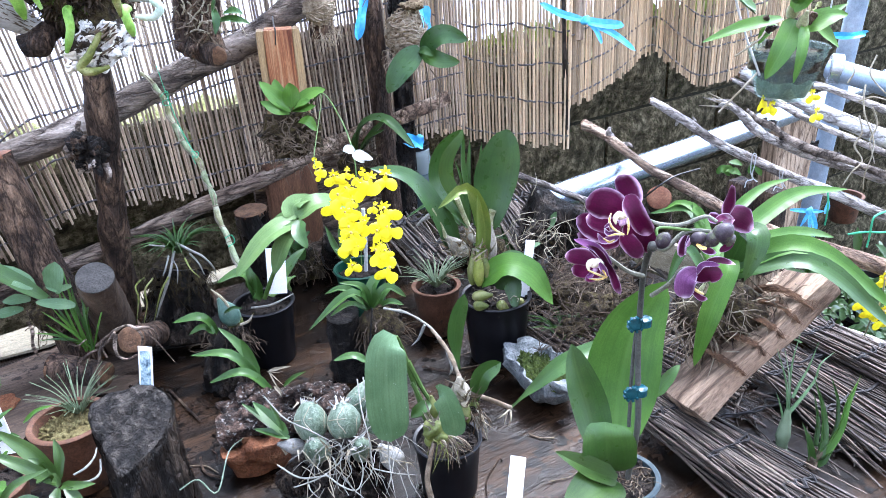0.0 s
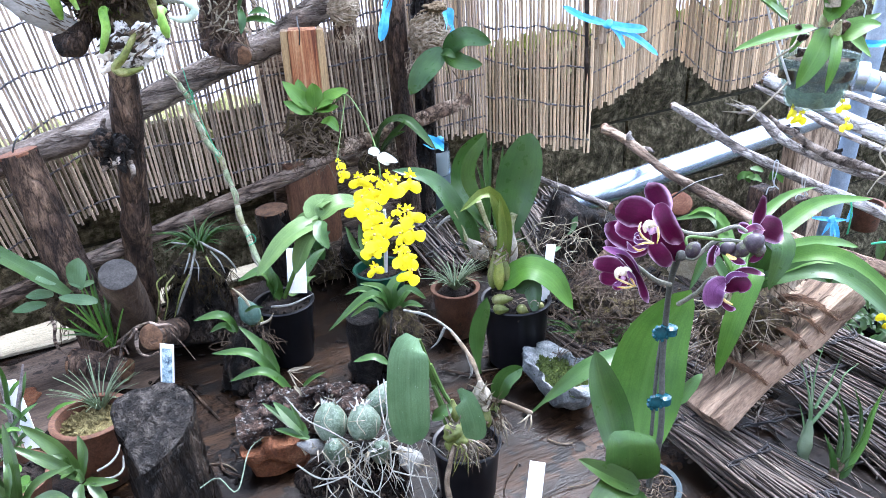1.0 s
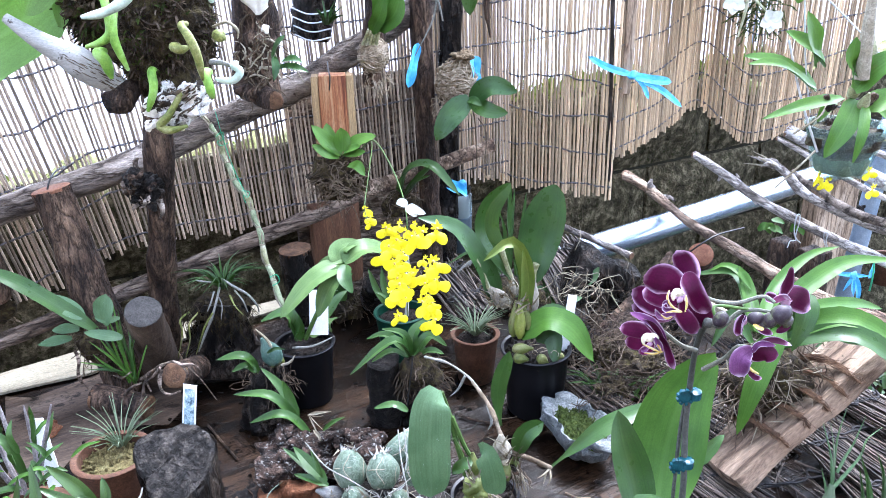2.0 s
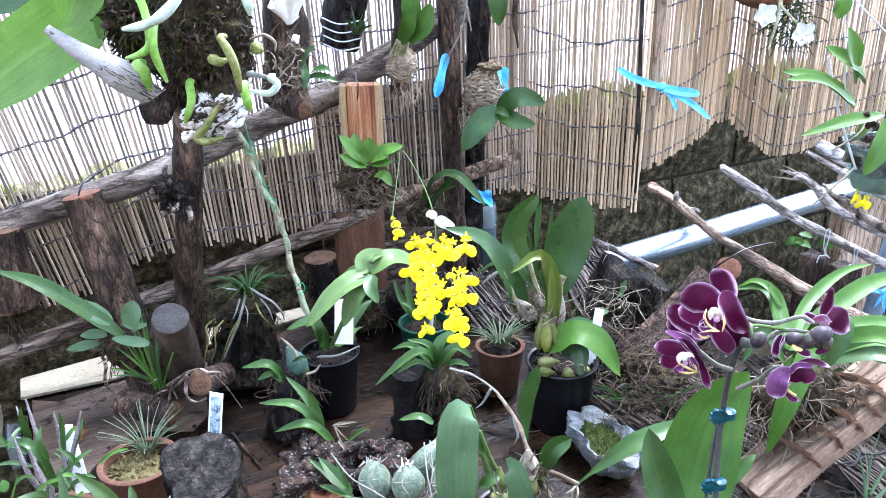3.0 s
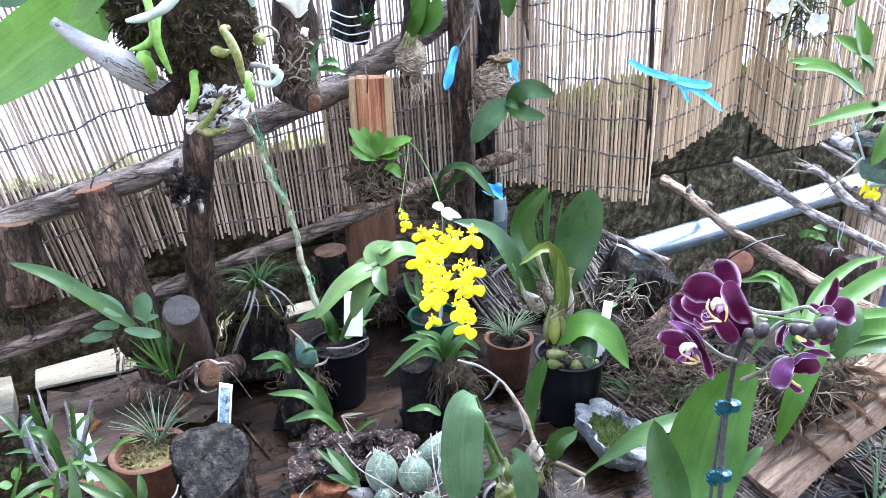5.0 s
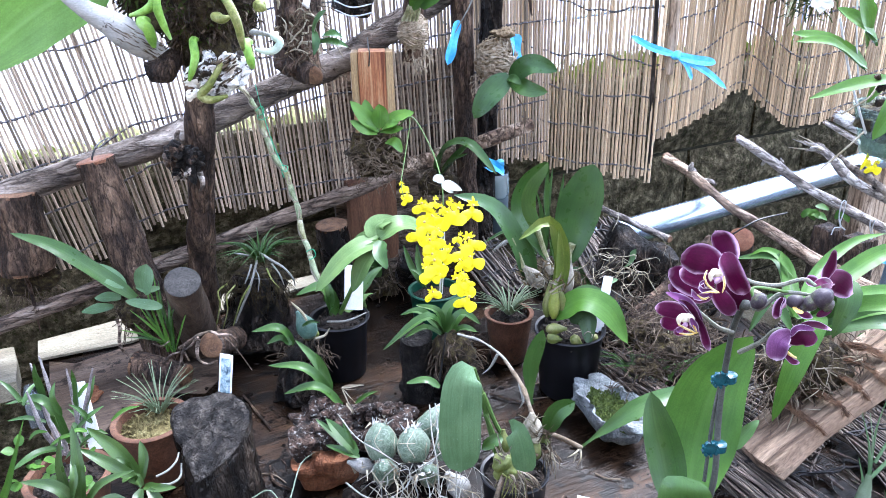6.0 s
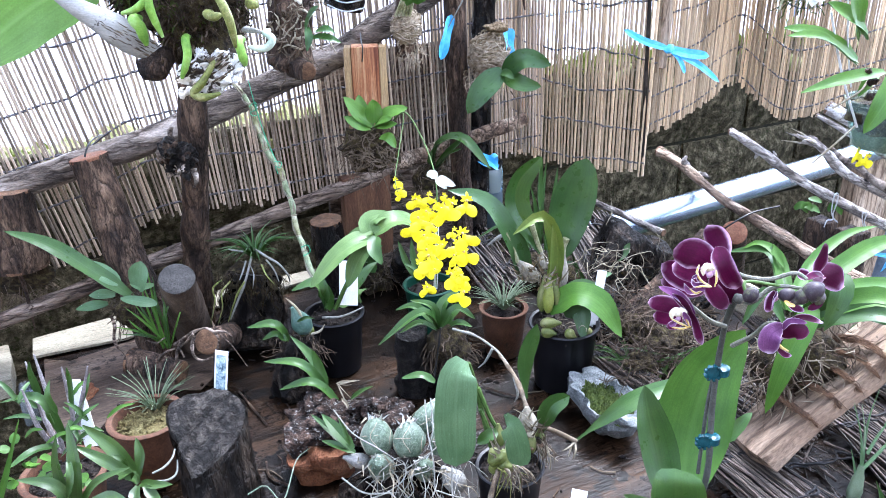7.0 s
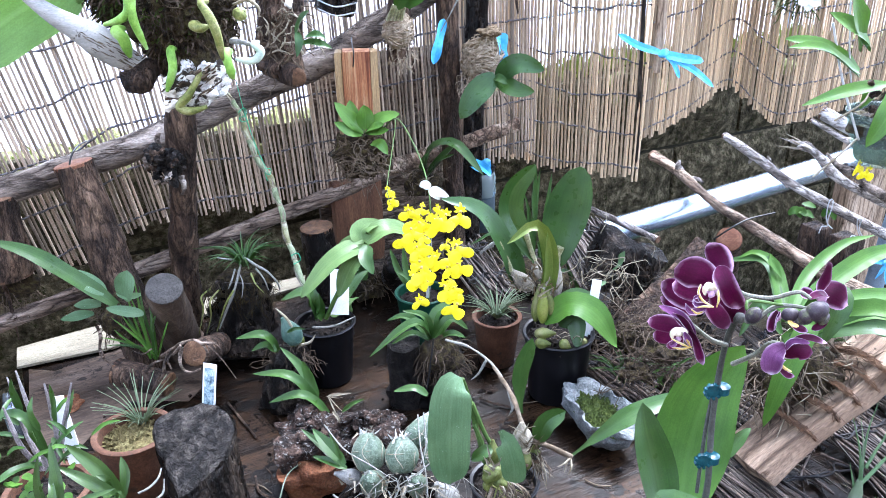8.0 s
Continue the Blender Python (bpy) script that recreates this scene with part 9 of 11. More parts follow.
f = bloom((0.1620, 0.5620, 1.0480))
petals(f, ([(0.1610, 0.5580, 1.0550), (0.1580, 0.5560, 1.0480), (0.1580, 0.5560, 1.0390)], 0.0060, (-0.6, -1, 0.1), PURPLE, 0.2), ([(0.1620, 0.5560, 1.0560), (0.1600, 0.5550, 1.0490), (0.1600, 0.5550, 1.0410)], 0.0026, (0.6, -1, 0.1), PURPLE_PALE, 0.2))
petals(f, ([(0.1670, 0.5520, 1.0500), (0.1730, 0.5500, 1.0460), (0.1800, 0.5500, 1.0440)], 0.0062, (0, -0.8, 1), PURPLE, 0.2), ([(0.1830, 0.5520, 1.0440), (0.1880, 0.5520, 1.0470), (0.1920, 0.5520, 1.0510)], 0.0050, (0, -1, 0.6), PURPLE, 0.2), ([(0.1660, 0.5510, 1.0510), (0.1690, 0.5490, 1.0490), (0.1730, 0.5490, 1.0480)], 0.0030, (0, -1, 1), LIP_GOLD, 0.2))

# ---- old reed screen heaped on the table ----
def heap(name, a, b, wide, count, r, thick, label, seed, length=(0.5, 1.0), stray=0.085):
    """Loose old reeds lying from a to b in a band that is wide across."""
    ob = thing(name, a, label, "reed screen", "old reed screens")
    rnd = random.Random(seed)
    p, q = Vector(a), Vector(b)
    way = (q - p)
    ln = way.length
    way.normalize()
    side = way.cross(Vector((0, 0, 1))).normalized()
    for k in range(count):
        s = rnd.uniform(-0.5, 0.5)
        l = ln * rnd.uniform(*length)
        off = rnd.uniform(0, ln - l)
        c = p + way * off + side * wide * s + Vector((0, 0, rnd.uniform(0, thick)))
        o = new("reed", rnd.choice(OLD))
        o.parent = ob
        d = (way + side * rnd.gauss(0, stray) + Vector((0, 0, rnd.gauss(0, 0.02)))).normalized()
        rr = r * rnd.uniform(0.45, 1.25)
        o.matrix_local = Matrix.Translation(c - Vector(a)) @ d.to_track_quat("Z", "Y").to_matrix().to_4x4() @ Matrix.Diagonal((rr, rr, l, 1))
    rows = max(2, int(ln / 0.065))
    for k in range(rows):
        c = p + way * ln * (k + 0.5) / rows
        for _ in range(2):
            pts = [c + side * wide * (j / 9 - 0.5) + Vector((0, 0, thick + 0.002 + rnd.uniform(-0.004, 0.002))) + way * rnd.gauss(0, 0.004) for j in range(10)]
            part("twine", tube(bmesh.new(), pts, (0.0012, 0.0018, 0.0010, 0.0017, 0.0012), 30, 5, 0.6, 400), TWINE_BLACK, ob)
    return ob


OLD = []
for k in range(4):
    me = REEDS[k].copy()
    me.materials.clear()
    me.materials.append(REED_GREY if k % 2 else REED_OLD)
    OLD.append(me)
heap("old_reed_screen", (0.212, 0.812, 0.716), (0.335, 0.600, 0.716), 0.060, 210, 0.0014, 0.024, "bundle of grey weathered reeds lying on the table edge", 21, (0.30, 1.0), 0.085)
heap("old_reed_screen", (0.408, 0.905, 0.712), (0.502, 0.690, 0.712), 0.115, 230, 0.0013, 0.014, "worn dark reed screen lying flat on the table", 22, (0.3, 1.0), 0.11)
heap("old_reed_screen", (0.330, 0.853, 0.703), (0.401, 0.677, 0.703), 0.12, 60, 0.0015, 0.005, "scattered broken reeds on the wet board", 29, (0.10, 0.35), 0.6)
heap("old_reed_screen", (0.448, 0.946, 0.730), (0.550, 0.770, 0.730), 0.058, 120, 0.0013, 0.014, "upper fold of the worn reed screen", 23, (0.5, 1.0), 0.05)
heap("old_reed_screen", (0.205, 1.035, 0.712), (0.351, 0.840, 0.712), 0.10, 110, 0.0017, 0.010, "worn reed screen under the wooden slab", 24, (0.4, 1.0), 0.09)
heap("old_reed_screen", (-0.086, 1.170, 0.819), (-0.024, 1.080, 0.777), 0.07, 60, 0.0021, 0.020, "dark old reed bundle behind the pots", 25, (0.7, 1.0))
heap("old_reed_screen", (0.090, 1.220, 0.841), (0.150, 1.080, 0.803), 0.085, 70, 0.0022, 0.012, "tan old reed screen leaning behind the large orchid", 26, (0.8, 1.0))
heap("old_reed_screen", (0.098, 1.026, 0.715), (0.166, 0.916, 0.715), 0.05, 70, 0.0018, 0.014, "short broken reeds beside the black pot", 27)
heap("old_reed_screen", (0.257, 0.980, 0.834), (0.314, 0.900, 0.815), 0.04, 30, 0.0020, 0.006, "few pale reeds beneath the moth orchid flowers", 28)

# ---- split wooden slab with a strap-leaved orchid ----
slab = thing("wooden_slab", (0.258, 0.803, 0.720), "rough split tan wooden slab leaning over the reeds, wrapped with roots", "orchid mount")
s0, s1 = Vector((0.244, 0.775, 0.746)), Vector((0.405, 0.850, 0.850))
way = s1 - s0
q = way.to_track_quat("X", "Z").to_matrix() @ Matrix.Rotation(radians(-22), 3, "X")
bm = bmesh.new()
box(bm, (0, 0, 0), (way.length * 1.02, 0.087, 0.024), (0, 0, 0), 0.003, 5, 0.006, 24)
wood = new("wood", mesh_of("wood", bm, PLANK_TAN, True, 35))
wood.parent = slab
wood.matrix_local = Matrix.Translation((s0 + s1) / 2 - Vector(slab.location)) @ q.to_4x4()
for f in (0.30, 0.46, 0.60, 0.72, 0.82):
    c = s0.lerp(s1, f)
    pts = [c + q @ Vector((0.0015 * math.sin(k * 2 + f * 9), 0.047 * math.cos(k * 0.55 - 0.1), 0.0205 * math.sin(k * 0.55 - 0.1) + 0.002)) for k in range(7)]
    part("tie", tube(bmesh.new(), pts, 0.0012, 30, 7, 0.6, 500), WOOD_DARK, slab, "brown root twine")
    bm = bmesh.new()
    for j in range(130):
        rnd = random.Random(int(f * 1000) + j)
        o = [v + Vector((rnd.gauss(0, 0.003), rnd.gauss(0, 0.003), rnd.gauss(0.001, 0.001))) for v in pts[rnd.randint(0, 3):][:rnd.randint(2, 4)]]
        tube(bm, o, 0.0004, 8, 4, cap=False)
    tagged(part("fuzz", bm, WOOD_DARK, slab), kind="stuff")
slab_orchid = thing("orchid", (0.306, 0.840, 0.833), "orchid with long arching strap leaves rooted on the slab", "orchid", "orchids")
bm = bmesh.new()
blob(bm, (0.304, 0.840, 0.818), (0.050, 0.032, 0.034), 0.4, 50, 3)
tagged(part("root_ball", bm, MOSS_DARK, slab_orchid), kind="stuff")
for k in range(230):
    rnd = random.Random(k + 700)
    d = Vector((rnd.gauss(0, 1), -abs(rnd.gauss(0, 1)), rnd.gauss(0, 0.8))).normalized()
    p = (Vector((0.302, 0.835, 0.821)) if k < 150 else Vector((0.341, 0.850, 0.840))) + Vector((d.x * 0.055, d.y * 0.030, d.z * 0.036))
    pts = [p]
    w = (d + Vector((rnd.gauss(0, 0.8), 0, rnd.gauss(-0.3, 0.6)))).normalized()
    for _ in range(4):
        w = (w + Vector((rnd.gauss(0, 0.6), rnd.gauss(0, 0.4), rnd.gauss(-0.3, 0.4)))).normalized()
        pts.append(pts[-1] + w * rnd.uniform(0.006, 0.017))
    stalk(slab_orchid, pts, rnd.uniform(0.0004, 0.0009), (ROOT_BROWN, SHEATH, BARK, ROOT_BROWN)[k % 4], "root", 10, 5)
for pts, w, m in (([(0.283, 0.830, 0.869), (0.323, 0.820, 0.902), (0.379, 0.800, 0.918), (0.471, 0.770, 0.847)], 0.028, LEAF_BRIGHT),
        ([(0.283, 0.830, 0.865), (0.320, 0.810, 0.894), (0.377, 0.780, 0.908), (0.456, 0.740, 0.839)], 0.026, LEAF),
        ([(0.295, 0.840, 0.873), (0.345, 0.860, 0.900), (0.405, 0.880, 0.900), (0.453, 0.900, 0.882)], 0.020, LEAF_BRIGHT),
        ([(0.299, 0.860, 0.874), (0.361, 0.920, 0.894), (0.430, 0.960, 0.915), (0.504, 0.980, 0.910)], 0.026, LEAF_BRIGHT),
        ([(0.295, 0.860, 0.874), (0.333, 0.920, 0.903), (0.384, 0.960, 0.925), (0.430, 0.980, 0.929)], 0.016, LEAF_BRIGHT),):
    leaf(slab_orchid, pts, w * 0.86, m, (0, -0.7, 1), "strap", 0.16, n=16)
for pts, w, m in (([(0.303, 0.830, 0.888), (0.312, 0.810, 0.938), (0.314, 0.790, 0.934), (0.301, 0.780, 0.895)], 0.030, LEAF),
        ([(0.288, 0.830, 0.882), (0.291, 0.800, 0.904), (0.266, 0.775, 0.858), (0.253, 0.770, 0.798)], 0.027, LEAF_BRIGHT),
        ([(0.300, 0.880, 0.864), (0.302, 0.960, 0.900), (0.260, 1.000, 0.884)], 0.020, LEAF),
        ([(0.300, 0.880, 0.864), (0.309, 0.950, 0.896), (0.293, 0.980, 0.905), (0.275, 0.990, 0.892)], 0.016, LEAF_BRIGHT),
        ([(0.303, 0.880, 0.864), (0.306, 0.940, 0.896), (0.298, 0.950, 0.912), (0.310, 0.930, 0.893)], 0.020, LEAF_BRIGHT),
        ([(0.283, 0.840, 0.871), (0.264, 0.860, 0.898), (0.242, 0.850, 0.861)], 0.014, LEAF),):
    leaf(slab_orchid, pts, w * 0.86, m, (0, -0.7, 1), "strap", 0.16, n=16)
for pts, w, m in (([(0.295, 0.840, 0.877), (0.340, 0.830, 0.893), (0.367, 0.820, 0.889)], 0.014, LEAF_BRIGHT),):
    leaf(slab_orchid, pts, w * 0.86, m, (0, -0.7, 1), "strap", 0.16, n=16)
for pts in ([(0.276, 0.840, 0.842), (0.287, 0.840, 0.859), (0.301, 0.840, 0.877)], [(0.278, 0.840, 0.849), (0.290, 0.840, 0.867), (0.307, 0.840, 0.887)]):
    stalk(slab_orchid, pts, (0.005, 0.0055, 0.004), CANE, "cane", 8, 8)

# ---- dark driftwood and root tangle at the back right ----
bm = bmesh.new()
box(bm, (0.151, 1.090, 0.834), (0.10, 0.05, 0.075), (10, 25, 25), 0.006, 4, 0.012, 26)
solo("driftwood", bm, BARK_WET, "charred black block of driftwood behind the pots", "wood")
bm = bmesh.new()
box(bm, (0.203, 1.030, 0.818), (0.17, 0.045, 0.025), (10, -38, 30), 0.004, 4, 0.007, 26)
solo("wood_slab", bm, BARK, "brown weathered wood slab leaning under the poles", "wood")
tang = thing("root_tangle", (0.160, 1.061, 0.700), "wild tangle of pale dry roots with moss lumps", "plant")
for at, sz in (((0.146, 0.980, 0.782), (0.05, 0.04, 0.035)), ((0.128, 1.070, 0.827), (0.035, 0.03, 0.03)), ((0.182, 0.930, 0.791), (0.05, 0.035, 0.03)), ((0.152, 0.920, 0.765), (0.05, 0.03, 0.02))):
    bm = bmesh.new()
    blob(bm, at, tuple(v * 0.42 for v in sz), 0.9, 90, 4)
    part("moss_lump", bm, MOSS_DARK, tang)
    bm = bmesh.new()
    tangle(bm, at, sz, 26, 0.0009, 0.050, 0.1, 4, 7, seed=int(sz[1] * 1000))
    tagged(part("fibre", bm, FIBRE_DARK, tang), kind="stuff")
for k in range(150):
    rnd = random.Random(k + 1500)
    base = Vector(((0.143, 0.960, 0.810), (0.122, 1.050, 0.845), (0.167, 0.910, 0.799), (0.149, 1.000, 0.823))[k % 4])
    p = base + Vector((rnd.gauss(0, 0.026), rnd.gauss(-0.01, 0.012), rnd.gauss(0, 0.02)))
    pts, w = [p], Vector((rnd.gauss(0, 1), rnd.gauss(0, 0.5), rnd.gauss(0, 1))).normalized()
    for _ in range(4):
        w = (w + Vector((rnd.gauss(0, 0.7), rnd.gauss(0, 0.4), rnd.gauss(-0.2, 0.6)))).normalized()
        pts.append(pts[-1] + w * rnd.uniform(0.006, 0.018))
    stalk(tang, pts, rnd.uniform(0.0003, 0.0007), (ROOT_BROWN, SHEATH, FIBRE_DARK, FIBRE_DARK)[k % 4], "root", 10, 4)
for pts, w in (([(0.126, 1.050, 0.844), (0.137, 1.050, 0.856), (0.145, 1.050, 0.873)], 0.014), ([(0.119, 1.030, 0.837), (0.110, 1.020, 0.837), (0.098, 1.020, 0.830)], 0.008)):
    leaf(tang, pts, w, LEAF_BLUE, shape="oval")
grassy = thing("orchid", (0.164, 0.988, 0.705), "grassy-leaved orchid among dry roots", "orchid", "orchids")
for k in range(26):
    rnd = random.Random(k + 77)
    b = Vector((0.173, 0.969, 0.712)) + Vector((rnd.uniform(-0.04, 0.04), rnd.uniform(-0.02, 0.02), 0))
    e = b + Vector((rnd.uniform(-0.07, 0.05), rnd.uniform(-0.03, 0.03), rnd.uniform(0.015, 0.05)))
    leaf(grassy, [b, b.lerp(e, 0.5) + Vector((0, 0, 0.014)), e], 0.0042, LEAF, fold=0.25, n=8)
bm = bmesh.new()
box(bm, (0.275, 0.930, 0.849), (0.06, 0.006, 0.05), (20, 20, -20), 0.001, 3, 0.004, 40)
solo("pale_husk", bm, SHEATH, "pale papery husk lying on the reeds", "husk")
log("log", (0.440, 1.532, 0.600), (0.344, 1.250, 0.804), 0.021, 0.0195, BARK, WOOD_ORANGE, "short upright peg with an orange cut end under the pole", "log", 0.06, 0, 18, 8)
solo("wire_loop", tube(bmesh.new(), [(0.311, 1.220, 0.817), (0.330, 1.210, 0.839), (0.359, 1.220, 0.851), (0.405, 1.240, 0.854)], 0.0014, 14, 5), WIRE, "dark wire twisted round the pole", "wire")

# ---- air plants on the flat reeds ----
til = thing("air_plant", (0.3430, 0.7280, 0.7130), "bulbous air plant with thin twisted leaves", "plant", "air plants")
part("bulb", tube(bmesh.new(), [(0.3420, 0.7280, 0.7120), (0.3420, 0.7300, 0.7220), (0.3450, 0.7350, 0.7390), (0.3480, 0.7400, 0.7570)], (0.0042, 0.0078, 0.0060, 0.0028), 18, 14, 0.12, 160), LEAF_GREY, til)
part("dry_foot", tube(bmesh.new(), [(0.3430, 0.7270, 0.7020), (0.3430, 0.7280, 0.7100), (0.3420, 0.7290, 0.7150)], (0.0030, 0.0050, 0.0055), 6, 10, 0.2, 120), SHEATH, til)
for pts, w in (([(0.3470, 0.7370, 0.7440), (0.3480, 0.7420, 0.7630), (0.3460, 0.7520, 0.7890), (0.3390, 0.7650, 0.8180)], 0.0036), ([(0.3480, 0.7380, 0.7510), (0.3500, 0.7480, 0.7770), (0.3550, 0.7600, 0.8050), (0.3650, 0.7720, 0.8310)], 0.0036), ([(0.3480, 0.7380, 0.7530), (0.3640, 0.7450, 0.7690), (0.3800, 0.7550, 0.7830), (0.3870, 0.7620, 0.7980), (0.4080, 0.7750, 0.8040)], 0.0040), ([(0.3440, 0.7360, 0.7420), (0.3410, 0.7420, 0.7580), (0.3370, 0.7460, 0.7730)], 0.0030), ([(0.3550, 0.7480, 0.7660), (0.3660, 0.7580, 0.7790), (0.3780, 0.7680, 0.7910), (0.3910, 0.7800, 0.8150)], 0.0030), ([(0.3480, 0.7410, 0.7590), (0.3500, 0.7520, 0.7890), (0.3470, 0.7640, 0.8170)], 0.0026), ([(0.3460, 0.7330, 0.7290), (0.3470, 0.7280, 0.7170), (0.3510, 0.7220, 0.7050)], 0.0022)):
    part("leaf", tube(bmesh.new(), pts, (w * 0.60, w * 0.52, w * 0.36, w * 0.22, 0.0003), 22, 8, 0.06, flat=0.55), LEAF_GREY if w < 0.003 else LEAF_BLUE, til)
til = thing("air_plant", (0.3650, 0.7060, 0.7100), "stout air plant with spiky green leaves", "plant", "air plants")
part("bulb", tube(bmesh.new(), [(0.3620, 0.7040, 0.7080), (0.3650, 0.7060, 0.7150), (0.3710, 0.7100, 0.7260)], (0.0046, 0.0062, 0.0055), 10, 14, 0.30, 160), ROOT_BROWN, til, "brown dried leaf bases")
for pts, w in (([(0.3610, 0.7050, 0.7190), (0.3600, 0.7120, 0.7370), (0.3560, 0.7220, 0.7530)], 0.0100), ([(0.3690, 0.7060, 0.7200), (0.3760, 0.7150, 0.7420), (0.3770, 0.7280, 0.7680), (0.3710, 0.7420, 0.7960)], 0.0105), ([(0.3720, 0.7070, 0.7210), (0.3930, 0.7180, 0.7430), (0.4060, 0.7320, 0.7690), (0.4250, 0.7480, 0.7910)], 0.0115), ([(0.3770, 0.7100, 0.7230), (0.3920, 0.7220, 0.7420), (0.3970, 0.7360, 0.7680), (0.3920, 0.7480, 0.7930)], 0.0080), ([(0.3690, 0.7150, 0.7270), (0.3750, 0.7280, 0.7490), (0.3730, 0.7420, 0.7800)], 0.0060), ([(0.3680, 0.7040, 0.7150), (0.3740, 0.7020, 0.7200), (0.3820, 0.7020, 0.7300)], 0.0095)):
    leaf(til, pts, w, LEAF_BRIGHT if w > 0.0108 else LEAF, (0.1, -1, 0.35), "needle", 0.55, "leaf", 0.0018, 18, 0.05)

# ---- beyond the table: posts, ties, pots and greenery ----
for at, s, lab in (((0.892, 1.990, 0.586), (0.140, 0.05, 0.66), "weathered tan timber post behind the pipe"),):
    bm = bmesh.new()
    box(bm, Vector(at) + Vector((0, 0, -0.16)), s, (0, 0, 25), 0.004, 2, 0.002)
    solo("timber_post", bm, POST_TAN, lab, "post")
for at, r in (((0.5330, 1.3600, 0.7750), 0.019), ((0.5700, 1.3200, 0.7720), 0.021)):
    bm = bmesh.new()
    box(bm, Vector(at) + Vector((0, 0.02, -0.08)), (r * 2, r * 2, 0.16), (0, 0, 25), 0.004, 4, 0.003, 40)
    solo("peg", bm, BARK, "dark wooden peg hung with wire under the pole", "peg", "pegs", at=tuple(Vector(at) + Vector((0, 0.02, -0.16))))
for pts in ([(0.5170, 1.3300, 0.7810), (0.5200, 1.3300, 0.7940), (0.5290, 1.3300, 0.7950), (0.5240, 1.3300, 0.8120), (0.5240, 1.3300, 0.8390), (0.5300, 1.3300, 0.8420), (0.5300, 1.3300, 0.8240), (0.5280, 1.3300, 0.8010), (0.5380, 1.3300, 0.7900)], [(0.5500, 1.2900, 0.7880), (0.5540, 1.2900, 0.7950), (0.5660, 1.2900, 0.7910), (0.5590, 1.2900, 0.8080), (0.5520, 1.2800, 0.8270), (0.5580, 1.2800, 0.8280), (0.5620, 1.2900, 0.8070), (0.5700, 1.2900, 0.7930)]):
    solo("wire_loop", tube(bmesh.new(), pts, 0.0010, 30, 5), WIRE_PALE, "pale twisted wire tie hanging from the pole", "wire")
tie = thing("tape_tie", (0.620, 1.300, 0.741), "sky-blue tape knotted round the frame", "plastic tape", "blue tape ties")
for pts, w in (([(0.5740, 1.2700, 0.7600), (0.6030, 1.2620, 0.7590), (0.6340, 1.2700, 0.7530)], 0.0075), ([(0.6340, 1.2700, 0.7490), (0.6360, 1.2700, 0.7620), (0.6360, 1.2700, 0.7760)], 0.0080), ([(0.6020, 1.2600, 0.7600), (0.5950, 1.2580, 0.7460), (0.5900, 1.2600, 0.7310)], 0.0060), ([(0.6020, 1.2600, 0.7600), (0.6120, 1.2580, 0.7370), (0.6170, 1.2600, 0.7110)], 0.0105), ([(0.6040, 1.2600, 0.7590), (0.6020, 1.2560, 0.7430), (0.6090, 1.2600, 0.7200)], 0.0060)):
    leaf(tie, pts, w, TAPE, (0, -1, 0.3), "strap", 0.25, "strip", 0.0006, 8, 0.1)
part("knot", blob(bmesh.new(), (0.6010, 1.2580, 0.7600), (0.006, 0.005, 0.006), 0.5, 120, 3), TAPE, tie)
ribbon([(0.556, 1.200, 1.062), (0.582, 1.190, 1.060), (0.615, 1.200, 1.062)], 0.009, "blue tape wrapped at the pipe clamp")
for pts in ([(0.6570, 1.1200, 0.8150), (0.6290, 1.1000, 0.8210), (0.6110, 1.0900, 0.8180), (0.6100, 1.0900, 0.8000), (0.6100, 1.0900, 0.7830), (0.6090, 1.0900, 0.7710)], [(0.5960, 1.2000, 0.8170), (0.5970, 1.1950, 0.8020), (0.5980, 1.1950, 0.7800), (0.6000, 1.2000, 0.7600)], [(0.5890, 1.1100, 0.7840), (0.6070, 1.1000, 0.7910), (0.6330, 1.1000, 0.7890), (0.6640, 1.1100, 0.7860)]):
    solo("green_tie", tube(bmesh.new(), pts, 0.0016, 20, 6), CORD_GREEN, "thin green cord tied round a pole", "cord")
lathe_bm = bmesh.new()
lathe(lathe_bm, (0.6250, 1.3150, 0.9860), [(0.020, 0.0), (0.024, 0.002), (0.024, 0.018), (0.020, 0.020)], 20, (0.9, -0.3, -0.1), 1.0)
solo("pipe_clamp", lathe_bm, STEEL, "steel clamp on the frame pipes", "clamp")
for at, r, lab in (((0.793, 1.450, 0.552), 0.07, "dark round pot with trailing roots beyond the table"), ((0.824, 1.400, 0.611), 0.07, "black pot in the shade beyond the table")):
    a = Vector(at)
    pot("flower_pot", (a.x, a.y, a.z - 0.22), r, r * 0.8, 0.14, BLACK, lab, SOIL)
a = Vector((0.8590, 1.6200, 0.6260))
pot("flower_pot", (a.x, a.y, a.z - 0.05), 0.034, 0.028, 0.06, TERRA, "terracotta pot beyond the poles", SOIL)
shelf = thing("lower_shelf", (0.844, 1.504, 0.400), "low wooden shelf under the far pots", "shelf")
part("board", box(bmesh.new(), (1.02, 1.44, 0.455), (0.75, 0.42, 0.03), (0, 0, 31), 0.003), BOARD, shelf)
for sx, sy in ((-0.3, -0.15), (0.3, -0.15), (-0.3, 0.15), (0.3, 0.15)):
    o = Vector((1.02, 1.44, 0.22)) + U * sx + V * sy
    part("leg", box(bmesh.new(), o, (0.04, 0.04, 0.44), (0, 0, 31), 0.003), BARK, shelf)


